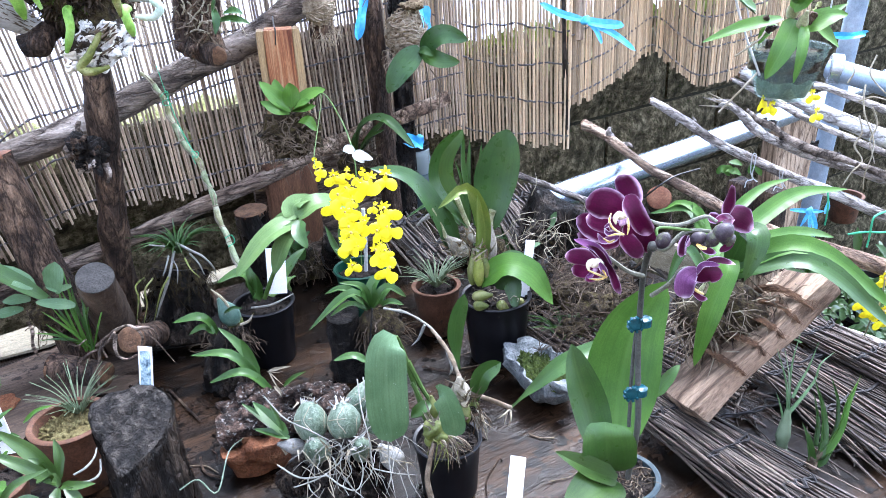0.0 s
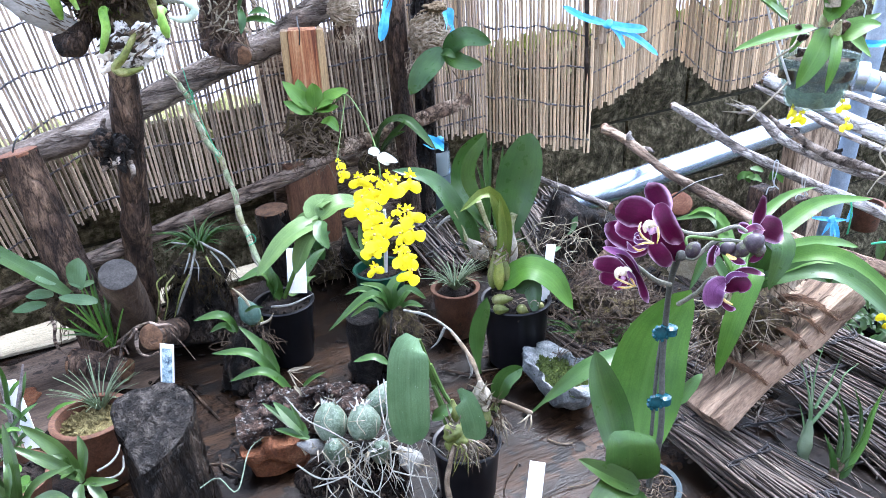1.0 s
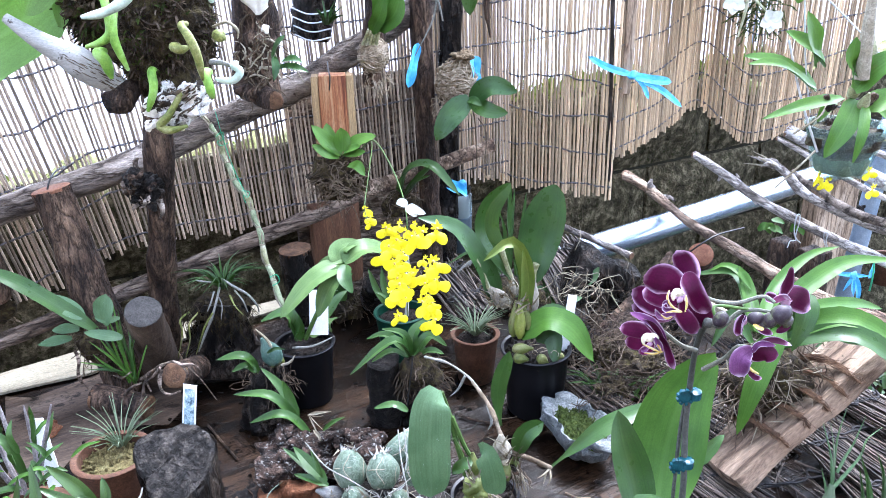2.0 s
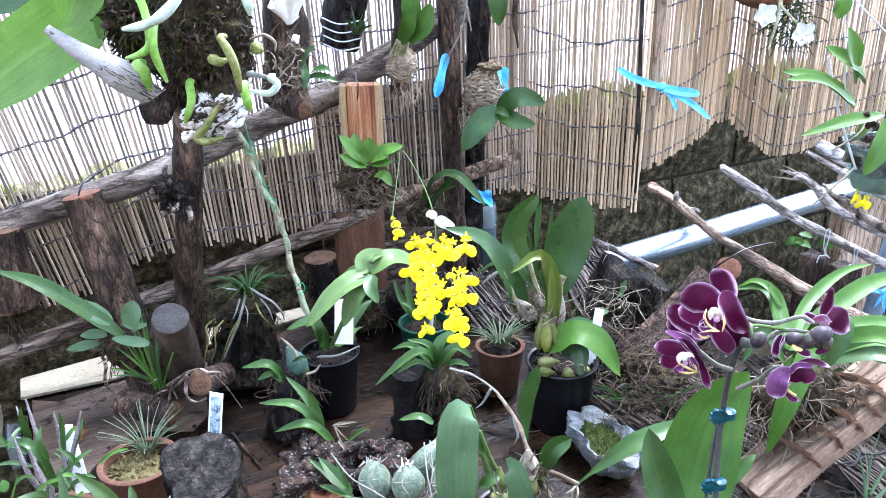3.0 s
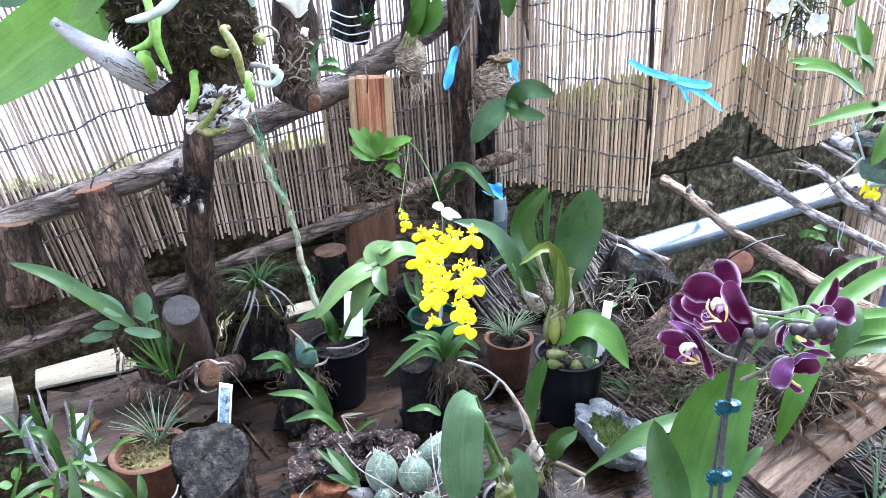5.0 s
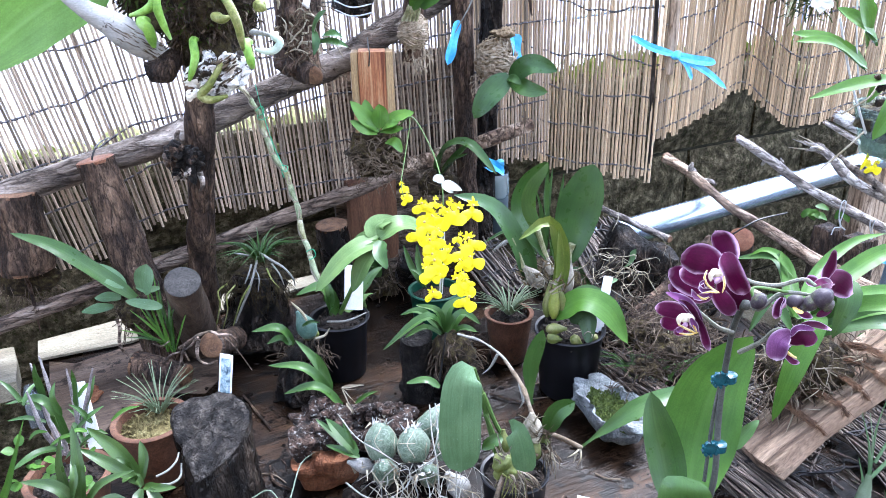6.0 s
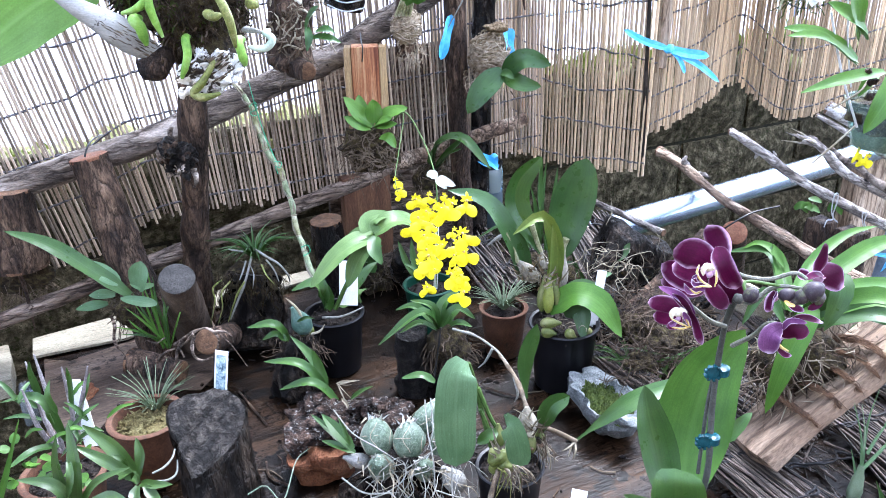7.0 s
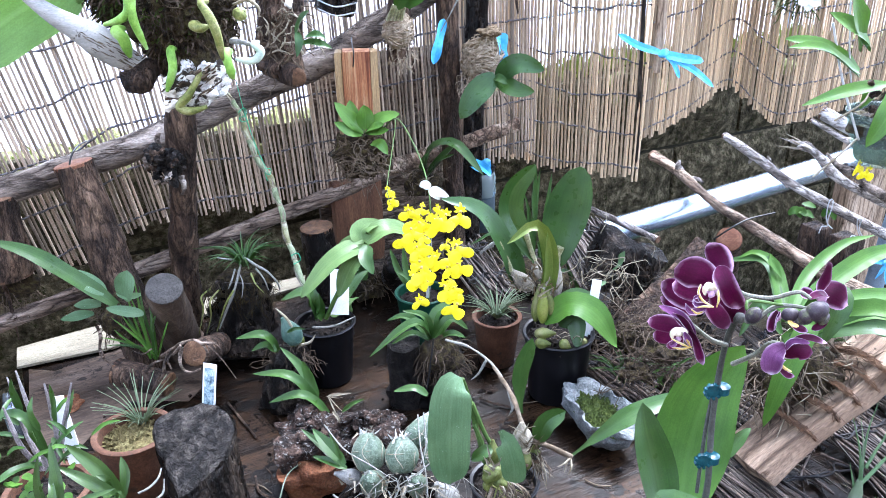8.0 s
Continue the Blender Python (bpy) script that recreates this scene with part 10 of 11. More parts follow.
def weeds(name, label, at, size, count, mat, seed, ln=0.05, w=0.014, kind="stuff"):
    """Many small leaves about a place, joined."""
    rnd = random.Random(seed)
    bm = bmesh.new()
    for _ in range(count):
        c = Vector(at) + Vector((rnd.uniform(-1, 1) * size[0], rnd.uniform(-1, 1) * size[1], rnd.uniform(0, 1) * size[2]))
        d = Vector((rnd.gauss(0, 1), rnd.gauss(-0.3, 0.7), rnd.gauss(0.4, 0.5))).normalized() * ln * rnd.uniform(0.5, 1.2)
        blade(bm, [c, c + d * 0.5 + Vector((0, 0, 0.005)), c + d], w * rnd.uniform(0.6, 1.2), (0, -0.5, 1), "oval", 0.1, 0.0006, 5)
    return solo(name, bm, mat, label, "plants", kind=kind)


weeds("undergrowth", "bright green weeds on the ground beyond the table", (1.05, 1.45, 0.10), (0.55, 0.55, 0.10), 900, LEAF, 1, 0.06, 0.024)
weeds("undergrowth", "leafy weeds beside the table in the shade", (0.662, 1.150, 0.573), (0.12, 0.12, 0.06), 260, LEAF, 2, 0.030, 0.012)
weeds("undergrowth", "young green leaves near the far pots", (0.629, 1.150, 0.660), (0.08, 0.05, 0.06), 80, LEAF, 3, 0.04, 0.014)
ivy = thing("ivy", (0.5740, 1.5400, 0.6980), "small ivy sprig on the block wall", "plant")
for k in range(5):
    rnd = random.Random(k + 11)
    c = Vector((0.5630, 1.5200, 0.7280)) + Vector((rnd.uniform(-0.03, 0.03), rnd.uniform(-0.02, 0.02), rnd.uniform(-0.05, 0.04)))
    leaf(ivy, [c, c + Vector((0.010, -0.008, 0.004 * k)), c + Vector((0.022, -0.012, -0.004))], 0.017, LEAF_BRIGHT, (0.4 - 0.2 * k, -0.6, 0.9), "oval", 0.1)
yel = thing("orchid_spray", (0.545, 0.950, 0.756), "small spray of yellow orchid flowers beyond the slab", "flowers")
stalk(yel, [(0.554, 0.970, 0.672), (0.549, 0.950, 0.730), (0.552, 0.940, 0.769), (0.550, 0.940, 0.810)], 0.0012, CANE, "stem", 12, 5)
flowers(yel, [(0.537, 0.950, 0.765), (0.550, 0.950, 0.747), (0.556, 0.940, 0.756), (0.561, 0.940, 0.743), (0.551, 0.940, 0.802)], LADY, 0.004, 1.0, 9)

# ---- hanging net pot on the right ----
hp = Vector((0.297, 0.745, 1.145))
hang = pot("hanging_pot", (hp.x + 0.002, hp.y, hp.z - 0.046), 0.0335, 0.0225, 0.045, PLASTIC, "hanging cloudy clear plastic pot, mossy inside", MOSS_DARK, 0.001, 0.0012, 0.85)
bm = bmesh.new()
lathe(bm, (hp.x + 0.002, hp.y, hp.z - 0.0435), [(0.0195, 0.0), (0.0210, 0.003), (0.0225, 0.011), (0.0215, 0.015), (0.010, 0.013)], 60, rough=0.08, grain=120)
part("wet_moss", bm, MOSS_WET, hang)
bm = bmesh.new()
lathe(bm, (hp.x + 0.002, hp.y, hp.z - 0.0320), [(0.0200, 0.0), (0.0225, 0.004), (0.0262, 0.020), (0.0272, 0.026), (0.010, 0.026)], 40, rough=0.07, grain=110)
part("dark_bark_fill", bm, MOSS_DARK, hang)
catt = thing("orchid", (hp.x, hp.y, hp.z - 0.01), "orchid with pointed bright green leaves in the hanging pot", "orchid", "orchids")
for pts, w in (([(0.2820, 0.7250, 1.1710), (0.2430, 0.7050, 1.1690), (0.2070, 0.6950, 1.1610)], 0.012),
        ([(0.2890, 0.7150, 1.1710), (0.2710, 0.6920, 1.1520), (0.2590, 0.6900, 1.1290)], 0.018),
        ([(0.2920, 0.7050, 1.1690), (0.2830, 0.6840, 1.1510), (0.2790, 0.6820, 1.1270)], 0.0085),
        ([(0.3070, 0.7350, 1.1690), (0.3190, 0.7280, 1.1580), (0.3330, 0.7240, 1.1440)], 0.0125),
        ([(0.3120, 0.7400, 1.1700), (0.3310, 0.7400, 1.1720), (0.3440, 0.7420, 1.1770)], 0.0085),
        ([(0.2810, 0.7350, 1.1650), (0.2710, 0.7280, 1.1600), (0.2640, 0.7240, 1.1510)], 0.0090)):
    leaf(catt, pts, w, LEAF_FRESH, (0, -0.7, 1), "strap", 0.18)
for pts, w in (([(0.265, 0.740, 1.177), (0.230, 0.730, 1.199), (0.195, 0.720, 1.208)], 0.016),
        ([(0.265, 0.740, 1.175), (0.226, 0.720, 1.200), (0.195, 0.710, 1.203)], 0.012),
        ([(0.269, 0.740, 1.196), (0.251, 0.730, 1.212), (0.229, 0.730, 1.226)], 0.018),
        ([(0.262, 0.740, 1.196), (0.252, 0.730, 1.221), (0.245, 0.730, 1.241)], 0.020),
        ([(0.283, 0.710, 1.187), (0.273, 0.700, 1.206), (0.273, 0.700, 1.224)], 0.018),
        ([(0.284, 0.710, 1.180), (0.296, 0.700, 1.201), (0.316, 0.700, 1.214)], 0.020),
        ([(0.301, 0.720, 1.161), (0.318, 0.720, 1.170), (0.334, 0.720, 1.172)], 0.018),):
    leaf(catt, pts, w, LEAF_FRESH, (0, -0.7, 1), "strap", 0.18)
for pts, w in (([(0.232, 0.740, 1.272), (0.240, 0.740, 1.258), (0.240, 0.740, 1.246)], 0.018),):
    leaf(catt, pts, w, LEAF_FRESH, (0, -0.7, 1), "strap", 0.18)
for p, q, r in (((0.296, 0.740, 1.169), (0.306, 0.740, 1.187), 0.0045), ((0.291, 0.710, 1.163), (0.291, 0.700, 1.180), 0.0045), ((0.286, 0.720, 1.171), (0.287, 0.710, 1.191), 0.005), ((0.295, 0.720, 1.196), (0.295, 0.720, 1.225), 0.0065)):
    ribbed(catt, p, q, r, CANE)
stalk(catt, [(0.283, 0.700, 1.191), (0.281, 0.700, 1.228), (0.280, 0.700, 1.257)], (0.0058, 0.0052, 0.0035), SHEATH, "papery_bulb", 10, 9, 0.1)
for pts in ([(0.264, 0.740, 1.155), (0.254, 0.740, 1.195), (0.244, 0.740, 1.256)], [(0.323, 0.740, 1.154), (0.326, 0.740, 1.190), (0.252, 0.740, 1.260)]):
    stalk(hang, pts, 0.0007, WIRE_PALE, "hanger", 10, 6)
stalk(hang, [(0.237, 0.740, 1.217), (0.252, 0.735, 1.169), (0.271, 0.730, 1.123)], 0.0010, WIRE_PALE, "hanger", 10, 6)
flowers(catt, [(0.279, 0.740, 1.100), (0.288, 0.740, 1.095), (0.330, 0.750, 1.099), (0.338, 0.760, 1.081)], LADY, 0.004, 0.5, 12)
for k in range(6):
    rnd = random.Random(k)
    bm = bmesh.new()
    blob(bm, Vector((0.279, 0.720, 1.162)) + Vector((rnd.uniform(-0.02, 0.03), 0, rnd.uniform(-0.012, 0.012))), (0.0045, 0.003, 0.0035), 0.9, 160, 2)
    part("dead_bract", bm, BARK, catt, "brown withered bract")
for pts in ([(0.273, 0.730, 1.165), (0.263, 0.720, 1.156), (0.240, 0.710, 1.145)], [(0.260, 0.710, 1.130), (0.244, 0.700, 1.119), (0.227, 0.700, 1.101)]):
    stalk(catt, pts, 0.0009, SHEATH, "dry_twig", 8, 5)

# bark plate with white flowers, high on the right
plate = thing("bark_plate", (0.435, 1.500, 1.191), "hanging curved orange bark plate with white orchid flowers", "orchid mount")
bm = bmesh.new()
tube(bm, [(0.348, 1.500, 1.249), (0.408, 1.480, 1.212), (0.495, 1.500, 1.236)], (0.042, 0.05, 0.042), 12, 16, 0.08, 30, flat=0.45)
part("bark", bm, CORK_RED, plate)
bm = bmesh.new()
tangle(bm, (0.462, 1.460, 1.171), (0.028, 0.02, 0.028), 60, 0.0015, 0.048, 0.3, seed=71)
tagged(part("root_ball", bm, MOSS, plate), kind="stuff")
for c in ((0.399, 1.400, 1.187), (0.459, 1.390, 1.158)):
    for k in range(5):
        a = 2.1 + k * 1.2566
        d = Vector((math.cos(a), -0.3, math.sin(a) - 0.2)).normalized() * 0.021
        leaf(plate, [Vector(c), Vector(c) + d * 0.55, Vector(c) + d], 0.018, WHITE_PETAL, (0, -1, 0.2), "oval", 0.1, "petal")
stalk(plate, [(0.432, 1.440, 1.241), (0.425, 1.410, 1.190), (0.409, 1.390, 1.132)], (0.004, 0.003, 0.0014), CANE, "flower_stem", 12, 6)
stalk(plate, [(0.425, 1.410, 1.199), (0.445, 1.400, 1.178), (0.456, 1.390, 1.165)], 0.0022, CANE, "flower_stem", 8, 6)

# ---- big hanging mount close to the lens ----
hm = thing("hanging_mount", (-0.237, 0.610, 1.234), "hanging moss ball with green roots and a white crusty bark plate", "orchid mount")
core = Vector((-0.243, 0.620, 1.258))
lobe = Vector((-0.2860, 0.6250, 1.2680))
bm = bmesh.new()
blob(bm, core, (0.030, 0.030, 0.054), 0.55, 60, 5)
blob(bm, lobe, (0.023, 0.022, 0.026), 0.55, 60, 4)
part("moss_core", bm, MOSS_DARK, hm)
for mat_, count, r, sd in ((FIBRE_DARK, 520, 0.0003, 91), (ROOT_BROWN, 60, 0.0003, 92), (MOSS_DARK, 700, 0.0004, 93)):
    tagged(part("fibre", wound(bmesh.new(), core, (0.032, 0.032, 0.056), count, r, 1.5, 0.0, 0.07, seed=sd), mat_, hm), kind="stuff")
bm = bmesh.new()
tangle(bm, core + Vector((0, 0, -0.01)), (0.031, 0.031, 0.050), 90, 0.0006, 0.020, 0.5, 3, 5, seed=95)
tagged(part("loose_fibre", bm, FIBRE_DARK, hm), kind="stuff")
for mat_, count, sd in ((MOSS_DARK, 2600, 2400), (MOSS, 1900, 2500), (ROOT_BROWN, 700, 2600), (FIBRE_DARK, 1200, 2700)):
    bm, rnd = bmesh.new(), random.Random(sd)
    for k in range(count):
        d = Vector((rnd.gauss(0, 1), rnd.gauss(-0.6, 0.9), rnd.gauss(0, 1))).normalized()
        if mat_ is MOSS and noise.noise(d * 2.2) < -0.05:
            continue
        side = k % 4 == 0
        p = (lobe if side else core) + Vector((d.x * (0.024 if side else 0.030), d.y * (0.023 if side else 0.030), d.z * (0.027 if side else 0.054))) * rnd.uniform(0.98, 1.12)
        e = p + (d * 0.5 + Vector((rnd.gauss(0, 1), rnd.gauss(0, 0.6), rnd.gauss(-0.5, 0.8)))).normalized() * rnd.uniform(0.003, 0.009)
        blade(bm, [p, p.lerp(e, 0.5) + d * 0.001, e], rnd.uniform(0.0010, 0.0024), d, "oval", 0.2, 0.0004, 4)
    tagged(part("moss", bm, mat_, hm), kind="stuff")
for k in range(26):
    rnd = random.Random(k + 2300)
    d = Vector((rnd.gauss(0, 1), -1, rnd.gauss(0, 0.8))).normalized()
    part("moss_tuft", blob(bmesh.new(), core + Vector((d.x * 0.029, d.y * 0.029, d.z * 0.052)), (rnd.uniform(0.003, 0.008), 0.003, rnd.uniform(0.003, 0.008)), 0.9, 240, 3), MOSS if k % 3 else MOSS_DARK, hm)
bm = bmesh.new()
blob(bm, (-0.2350, 0.6000, 1.2010), (0.0215, 0.013, 0.014), 0.55, 75, 5, (0, -18, 0))
part("crusty_plate", bm, CRUST, hm, "white mottled bark plate")
mid = Vector((-0.2350, 0.5900, 1.2030))
for k in range(46):
    rnd = random.Random(k + 50)
    c = mid + Vector((rnd.uniform(-0.019, 0.019), rnd.uniform(-0.003, 0.002), 0))
    c.z += rnd.uniform(-0.010, 0.008) + (c.x - mid.x) * 0.35
    part("lichen", blob(bmesh.new(), c, (rnd.uniform(0.002, 0.006), 0.0016, rnd.uniform(0.001, 0.0022)), 0.9, 260, 3, (0, rnd.uniform(-70, 10), 0)), SHELL if k % 3 else CRUST, hm)
for k in range(34):
    rnd = random.Random(k + 2900)
    a = mid + Vector((rnd.uniform(-0.019, 0.019), -0.006 + rnd.uniform(-0.001, 0.001), 0))
    a.z += rnd.uniform(-0.009, 0.009) + (a.x - mid.x) * 0.35
    e = a + Vector((0.0045, 0, 0.0028)) * rnd.uniform(0.5, 1.6)
    part("bark_streak", tube(bmesh.new(), [a, a.lerp(e, 0.5) + Vector((0, 0, rnd.gauss(0, 0.0006))), e], (0.0002, 0.0008, 0.0002), 6, 5), ROOT_BROWN, hm)
stalk(hm, [(-0.2800, 0.5900, 1.2060), (-0.2730, 0.5920, 1.2080), (-0.2660, 0.6000, 1.2120), (-0.2590, 0.6060, 1.2160)], (0.0085, 0.0098, 0.0080, 0.0060), BARK, "stub", 20, 16, 0.3)
stalk(hm, [(-0.3280, 0.5750, 1.2650), (-0.3200, 0.5760, 1.2580), (-0.3090, 0.5800, 1.2480), (-0.2940, 0.5860, 1.2360), (-0.2800, 0.5920, 1.2230), (-0.2720, 0.6000, 1.2140)], (0.0030, 0.0052, 0.0076, 0.0100, 0.0095, 0.0070), SILVER_SKIN, "old_bulb", 40, 22, 0.06)
bm = bmesh.new()
for k in range(46):
    rnd = random.Random(k + 2700)
    a = Vector((-0.2950, 0.5740, 1.2420)).lerp(Vector((-0.2680, 0.5860, 1.2200)), rnd.random() ** 0.7)
    a += Vector((0.5, 0, 0.8)) * rnd.uniform(-0.0075, 0.0065)
    e = a + Vector((0.0060, 0.0012, -0.0040)) * rnd.uniform(0.4, 1.2)
    tube(bm, [a, a.lerp(e, 0.5) + Vector((0, 0, rnd.gauss(0, 0.0004))), e], (0.0001, 0.00042, 0.0001), 6, 5)
tagged(part("dark_streak", bm, ROOT_BROWN, hm, "dark lengthwise streaks of the skin"), kind="stuff")
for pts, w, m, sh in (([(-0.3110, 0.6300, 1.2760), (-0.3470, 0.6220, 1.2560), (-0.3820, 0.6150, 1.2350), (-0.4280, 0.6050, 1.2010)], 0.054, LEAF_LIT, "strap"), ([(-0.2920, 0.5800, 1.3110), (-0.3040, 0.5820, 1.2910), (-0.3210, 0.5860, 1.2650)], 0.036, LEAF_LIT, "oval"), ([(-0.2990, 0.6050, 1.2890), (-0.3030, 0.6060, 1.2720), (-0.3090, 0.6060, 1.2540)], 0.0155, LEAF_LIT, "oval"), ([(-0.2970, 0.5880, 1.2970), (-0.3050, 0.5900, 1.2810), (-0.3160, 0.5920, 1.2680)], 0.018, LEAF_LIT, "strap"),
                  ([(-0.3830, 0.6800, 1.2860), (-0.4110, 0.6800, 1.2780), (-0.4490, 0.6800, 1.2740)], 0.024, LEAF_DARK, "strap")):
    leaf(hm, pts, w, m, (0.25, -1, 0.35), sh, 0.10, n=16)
for pts, r, m in (([(-0.2310, 0.5650, 1.2970), (-0.2330, 0.5620, 1.2840), (-0.2430, 0.5600, 1.2740), (-0.2550, 0.5600, 1.2680), (-0.2720, 0.5640, 1.2650)], 0.0040, ROOT_MINT),
        ([(-0.2710, 0.5800, 1.2950), (-0.2620, 0.5740, 1.2800), (-0.2580, 0.5700, 1.2640), (-0.2580, 0.5680, 1.2540), (-0.2650, 0.5680, 1.2490), (-0.2760, 0.5700, 1.2460)], 0.0034, ROOT_GREEN),
        ([(-0.2550, 0.5740, 1.2690), (-0.2560, 0.5680, 1.2540), (-0.2550, 0.5700, 1.2420), (-0.2530, 0.5740, 1.2300)], 0.0032, ROOT_GREEN),
        ([(-0.2720, 0.5760, 1.2410), (-0.2680, 0.5760, 1.2360), (-0.2680, 0.5800, 1.2240)], 0.0040, ROOT_GREEN),
        ([(-0.2150, 0.5780, 1.2570), (-0.2090, 0.5730, 1.2500), (-0.2050, 0.5720, 1.2380), (-0.2060, 0.5780, 1.2220)], 0.0034, ROOT_OLIVE),
        ([(-0.2050, 0.5820, 1.2250), (-0.2030, 0.5800, 1.2170), (-0.2030, 0.5840, 1.2090)], 0.0040, ROOT_GREEN),
        ([(-0.2420, 0.5840, 1.2270), (-0.2410, 0.5800, 1.2160), (-0.2480, 0.5820, 1.2010)], 0.0036, ROOT_GREEN),):
    stalk(hm, [Vector(pts[0]) + Vector((0, 0.010, 0)), *pts], (r * 0.5, r * 0.76, r * 0.84, r * 0.86, r * 0.82, r * 0.35), m, "aerial_root", 30, 10, 0.18)
for pts, r, m in (([(-0.2260, 0.5860, 1.2100), (-0.2330, 0.5800, 1.1990), (-0.2410, 0.5800, 1.1910), (-0.2340, 0.5800, 1.1880), (-0.2230, 0.5840, 1.1900)], 0.0030, ROOT_OLIVE),
        ([(-0.1890, 0.5920, 1.2290), (-0.1840, 0.5900, 1.2250), (-0.1900, 0.5900, 1.2190), (-0.2020, 0.5920, 1.2200)], 0.0032, ROOT_MINT),
        ([(-0.2060, 0.6000, 1.2300), (-0.1970, 0.5960, 1.2300), (-0.1880, 0.5920, 1.2280)], 0.0022, ROOT_WHITE),
        ([(-0.1990, 0.6000, 1.2480), (-0.1960, 0.5960, 1.2470), (-0.1940, 0.5980, 1.2460)], 0.0046, ROOT_OLIVE),
        ([(-0.2050, 0.6000, 1.2910), (-0.2010, 0.5980, 1.2790), (-0.2000, 0.6000, 1.2690)], 0.0040, ROOT_MINT),
        ([(-0.2030, 0.6050, 1.2530), (-0.1930, 0.6020, 1.2560), (-0.1860, 0.6020, 1.2510), (-0.1870, 0.6040, 1.2450)], 0.0013, SHEATH),
        ([(-0.2240, 0.5820, 1.2430), (-0.2180, 0.5780, 1.2420), (-0.2130, 0.5800, 1.2430)], 0.0034, ROOT_OLIVE),):
    stalk(hm, [Vector(pts[0]) + Vector((0, 0.010, 0)), *pts], (r * 0.5, r * 0.76, r * 0.84, r * 0.86, r * 0.82, r * 0.35), m, "aerial_root", 30, 10, 0.18)
for k in (0, 1):
    stalk(hm, [core + Vector((-0.02 + 0.04 * k, 0, 0.045)), core + Vector((0, 0, 0.16)), Vector((core.x + 0.002, 0.66, core.z + 0.452))], 0.0016, WIRE, "hanger", 8, 5)
bm = bmesh.new()
tube(bm, [Vector((core.x, 0.66 + math.cos(a * 0.6) * 0.0195, core.z + 0.43 + math.sin(a * 0.6) * 0.0195)) for a in range(11)], 0.0016, 24, 6)
part("hook", bm, WIRE, hm)
log("overhead_rail", (-0.95, 0.66, core.z + 0.43), (0.95, 0.66, core.z + 0.43), 0.018, 0.016, BARK_GREY, WOOD_CUT, "plain overhead log rail that carries the hanging plants", "rail", 0.06, 0, 12, 12)
for x in (-0.93, 0.93):
    log("rail_post", (x, 0.66, 0.0), (x, 0.66, core.z + 0.42), 0.022, 0.020, BARK_GREY, WOOD_CUT, "plain upright log post under the overhead rail", "post", 0.06, 0, 10, 12, "rail posts")

# ---- dark bed of dead roots and bark under the back plants ----
bed = thing("root_litter", (0.215, 1.110, 0.700), "dark bed of dead roots and bark crumbs on the table", "litter")
bm, rnd = bmesh.new(), random.Random(5100)
for k in range(60):
    c = Vector((0.215 + rnd.gauss(0, 0.050), 1.120 + rnd.gauss(0, 0.075), 0.702))
    blob(bm, c, (rnd.uniform(0.010, 0.024), rnd.uniform(0.010, 0.024), rnd.uniform(0.004, 0.012)), 0.9, 90, 2)
tagged(part("bark_crumbs", bm, BARK_WET, bed), kind="stuff")
for mat_, count, r in ((FIBRE_DARK, 340, 0.0011), (ROOT_BROWN, 60, 0.0008), (SHEATH, 16, 0.0007)):
    bm = bmesh.new()
    for k in range(count):
        p = Vector((0.215 + rnd.gauss(0, 0.052), 1.100 + rnd.gauss(0, 0.075), 0.708 + rnd.uniform(0, 0.022)))
        w = Vector((rnd.gauss(0, 1), rnd.gauss(0, 1), rnd.gauss(0, 0.3))).normalized()
        pts = [p]
        for _ in range(4):
            w = (w + Vector((rnd.gauss(0, 0.5), rnd.gauss(0, 0.5), rnd.gauss(-0.05, 0.3)))).normalized()
            pts.append(pts[-1] + w * rnd.uniform(0.007, 0.018))
        tube(bm, pts, r * rnd.uniform(0.6, 1.3), 9, 4, cap=False)
    tagged(part("dead_roots", bm, mat_, bed), kind="stuff")

# ---- litter on the table ----
for k in range(150):
    rnd = random.Random(k + 3000)
    x, y = rnd.uniform(-0.55, 0.30), rnd.uniform(0.60, 1.10)
    bm = bmesh.new()
    blob(bm, (x, y, 0.7015), (rnd.uniform(0.001, 0.005), rnd.uniform(0.001, 0.004), 0.0018), 0.7, 300, 2)
    solo("bark_chip", bm, BARK_WET, "wet dark bark chip on the table", "debris", "bark chips")
for pts in ([(-0.050, 0.943, 0.703), (-0.026, 0.931, 0.704), (-0.002, 0.925, 0.703)], [(-0.307, 0.781, 0.703), (-0.295, 0.755, 0.704), (-0.271, 0.743, 0.703)], [(-0.386, 0.923, 0.703), (-0.352, 0.881, 0.704), (-0.326, 0.851, 0.703)], [(-0.273, 1.001, 0.703), (-0.263, 0.978, 0.703), (-0.257, 1.007, 0.703)]):
    solo("twig", tube(bmesh.new(), pts, 0.0016, 10, 5, 0.2, 200), BARK, "thin broken twig lying on the table", "twig", "twigs")
for k in range(16):
    rnd = random.Random(k + 3700)
    c = Vector((rnd.uniform(-0.34, 0.14), rnd.uniform(0.64, 1.0), 0.702))
    d = Vector((rnd.gauss(0, 1), rnd.gauss(0, 1), 0)).normalized() * rnd.uniform(0.012, 0.04)
    o = Vector((-d.y, d.x, 0)) * rnd.uniform(-0.3, 0.3)
    solo("twig", tube(bmesh.new(), [c - d, c + o, c + d], rnd.uniform(0.0005, 0.0011), 12, 5, 0.2, 200), BARK if k % 3 else ROOT_BROWN, "thin dry root bit lying on the table", "twig", "twigs")
bm = bmesh.new()
rnd = random.Random(8)
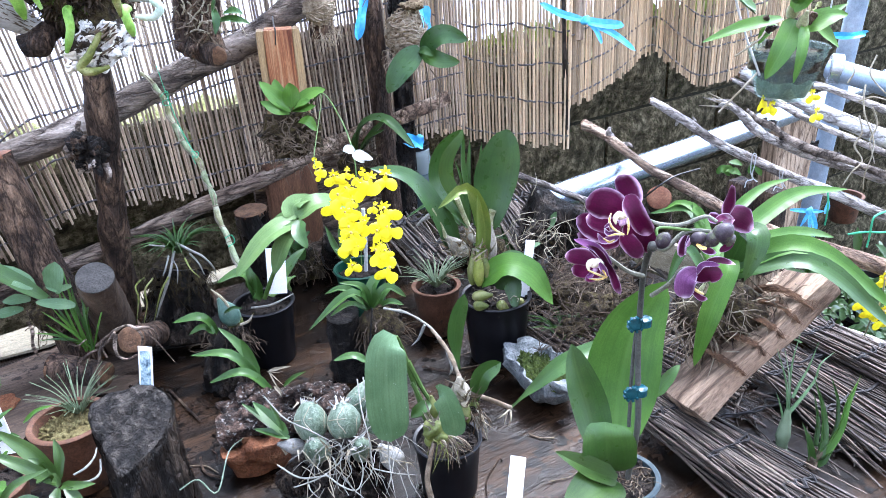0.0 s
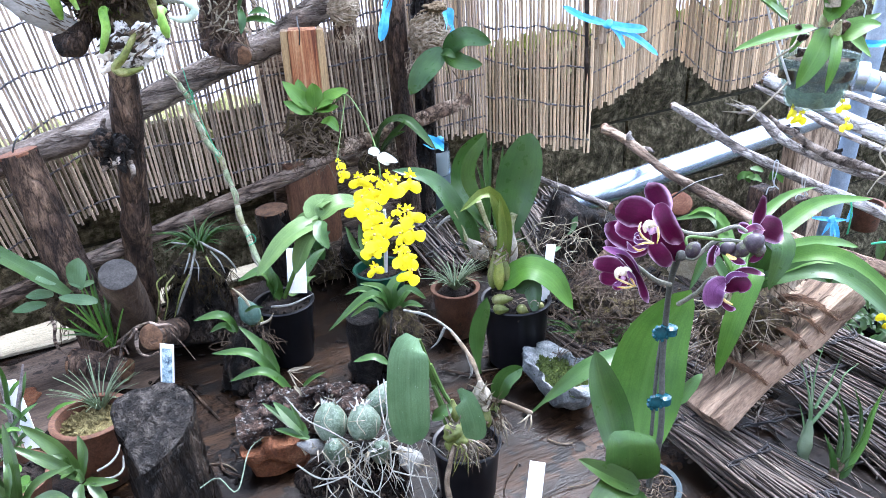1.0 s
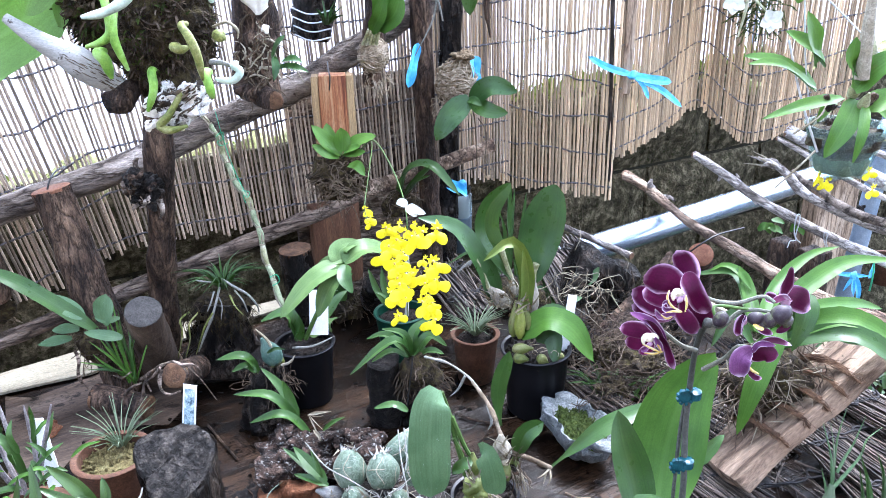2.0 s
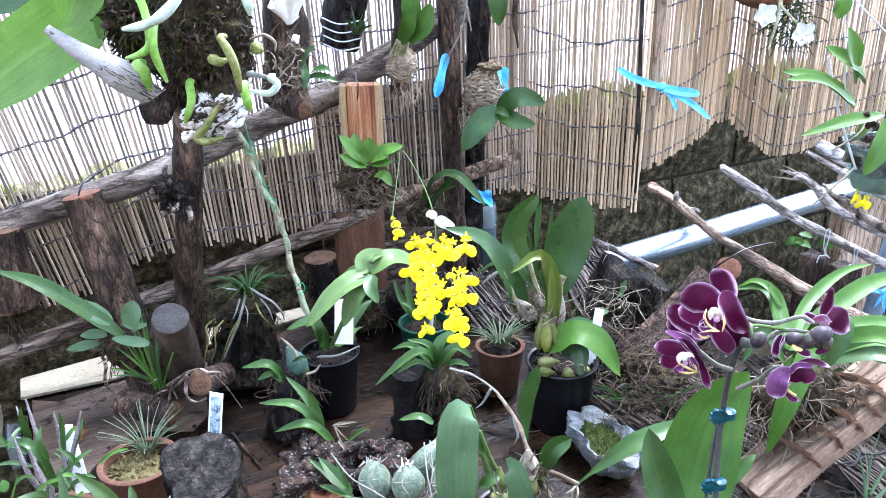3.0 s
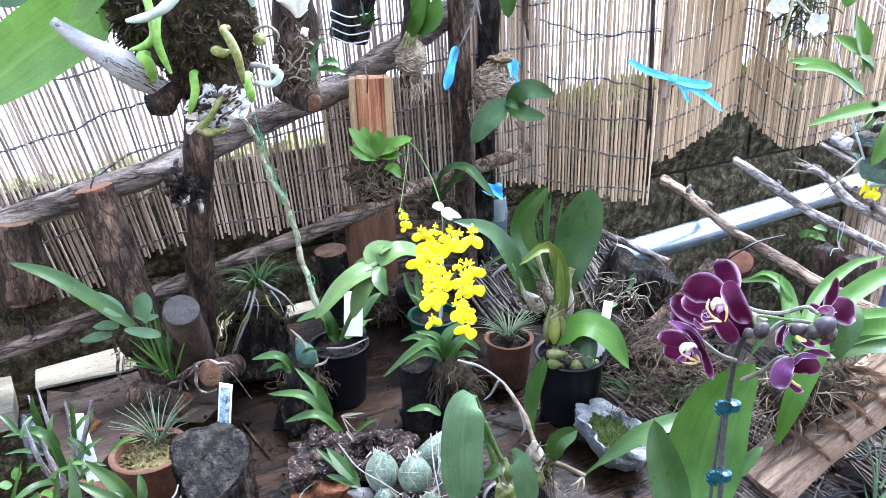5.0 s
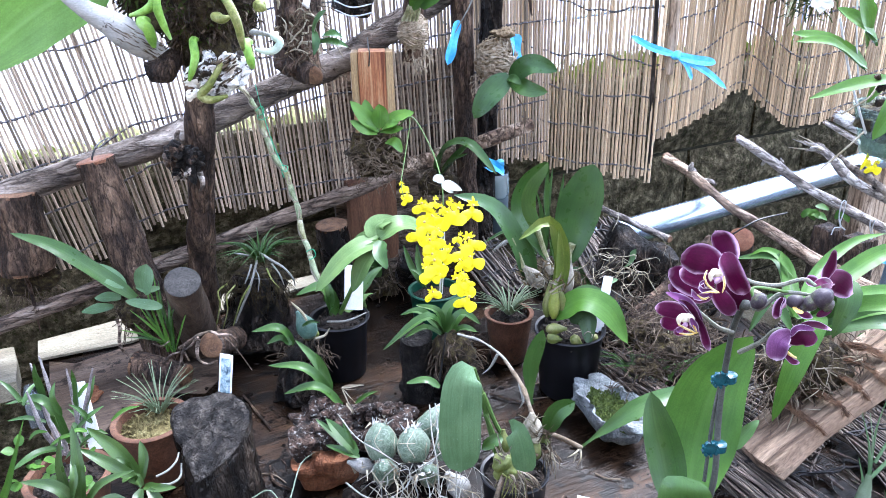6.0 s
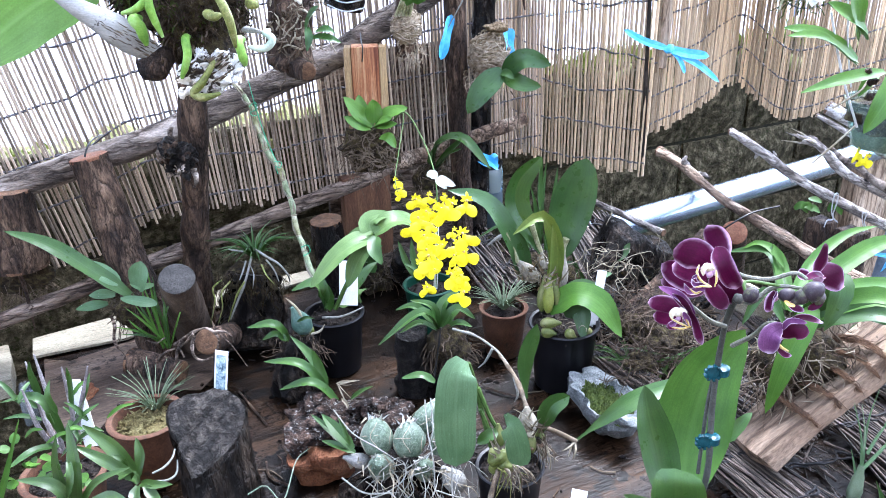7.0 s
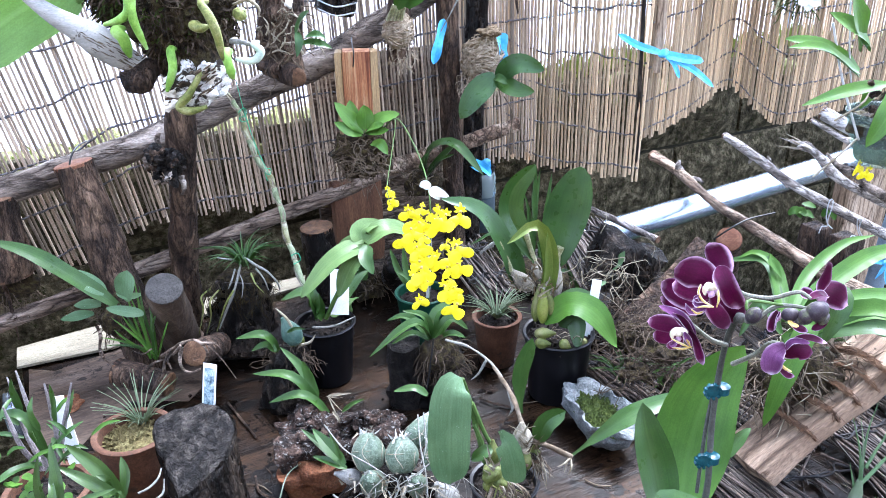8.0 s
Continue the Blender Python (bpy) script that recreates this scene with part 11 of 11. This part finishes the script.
for _ in range(3600):
    c = along(rnd.uniform(-1.3, 2.8), 0.2 + rnd.uniform(-0.04, 0.05), 0.940)
    d = Vector((rnd.gauss(0, 0.6), rnd.gauss(0, 0.4), rnd.uniform(0.3, 1))).normalized() * rnd.uniform(0.008, 0.022)
    blade(bm, [c, c + d * 0.5, c + d], 0.004, (0, -1, 0.3), "oval", 0.1, 0.0006, 4)
bank = bmesh.new()
tube(bank, [along(-1.3, 0.205, 0.925), along(0.7, 0.205, 0.925), along(2.8, 0.205, 0.925)], 0.052, 260, 16, 0.6, 32, flat=0.6)
solo("moss_bank", bank, SUN_MOSS, "yellow-green sunlit moss cushion on the wall top", "moss", kind="stuff")
rnd = random.Random(6400)
for k in range(1100):
    q = rnd.uniform(0.74, 1.75)
    c = along(q, rnd.uniform(0.17, 0.24), 0.955 + 0.012 * noise.noise(Vector((q * 9, 0, 0))))
    e = c + U * rnd.gauss(0, 0.016) + Vector((0, 0, rnd.uniform(0.008, 0.070) * (0.75 + 0.5 * noise.noise(Vector((q * 6, 3, 0))))))
    blade(bm, [c, c.lerp(e, 0.5) + U * rnd.gauss(0, 0.005), e], rnd.uniform(0.003, 0.010), (rnd.gauss(0, 0.4), -1, 0.4), "oval", 0.2, 0.0004, 4)
solo("wall_top_grass", bm, GRASS_YELLOW, "sunlit yellow-green moss and weeds on the wall top", "plants", kind="stuff")


# ---- wall blocks, last ----
def block_mesh(seed):
    bm = bmesh.new()
    bmesh.ops.create_grid(bm, x_segments=6, y_segments=4, size=0.5)
    rnd = random.Random(seed)
    for v in bm.verts:
        edge = abs(v.co.x) > 0.49 or abs(v.co.y) > 0.49
        v.co = Vector((v.co.x * 0.382, 0.0 if edge else -0.010 - rnd.uniform(0, 0.012), v.co.y * 0.182))
    rim = [e for e in bm.edges if e.is_boundary]
    got = bmesh.ops.extrude_edge_only(bm, edges=rim)["geom"]
    for v in got:
        if isinstance(v, bmesh.types.BMVert):
            v.co.y += 0.02
    return mesh_of("block", bm, BLOCK)


BLOCKS = [block_mesh(k) for k in range(4)]
for row in range(5):
    for k in range(10):
        o = new("block", BLOCKS[(row * 3 + k * 7) % 4])
        o.parent = wall
        s = -1.15 + k * 0.392 + (0.196 if row % 2 else 0)
        if s > 2.7:
            continue
        o.matrix_local = Matrix.Translation(along(s, 0.152, 0.095 + row * 0.192) - Vector(wall.location)) @ Euler((0, 0, radians(ang))).to_matrix().to_4x4()
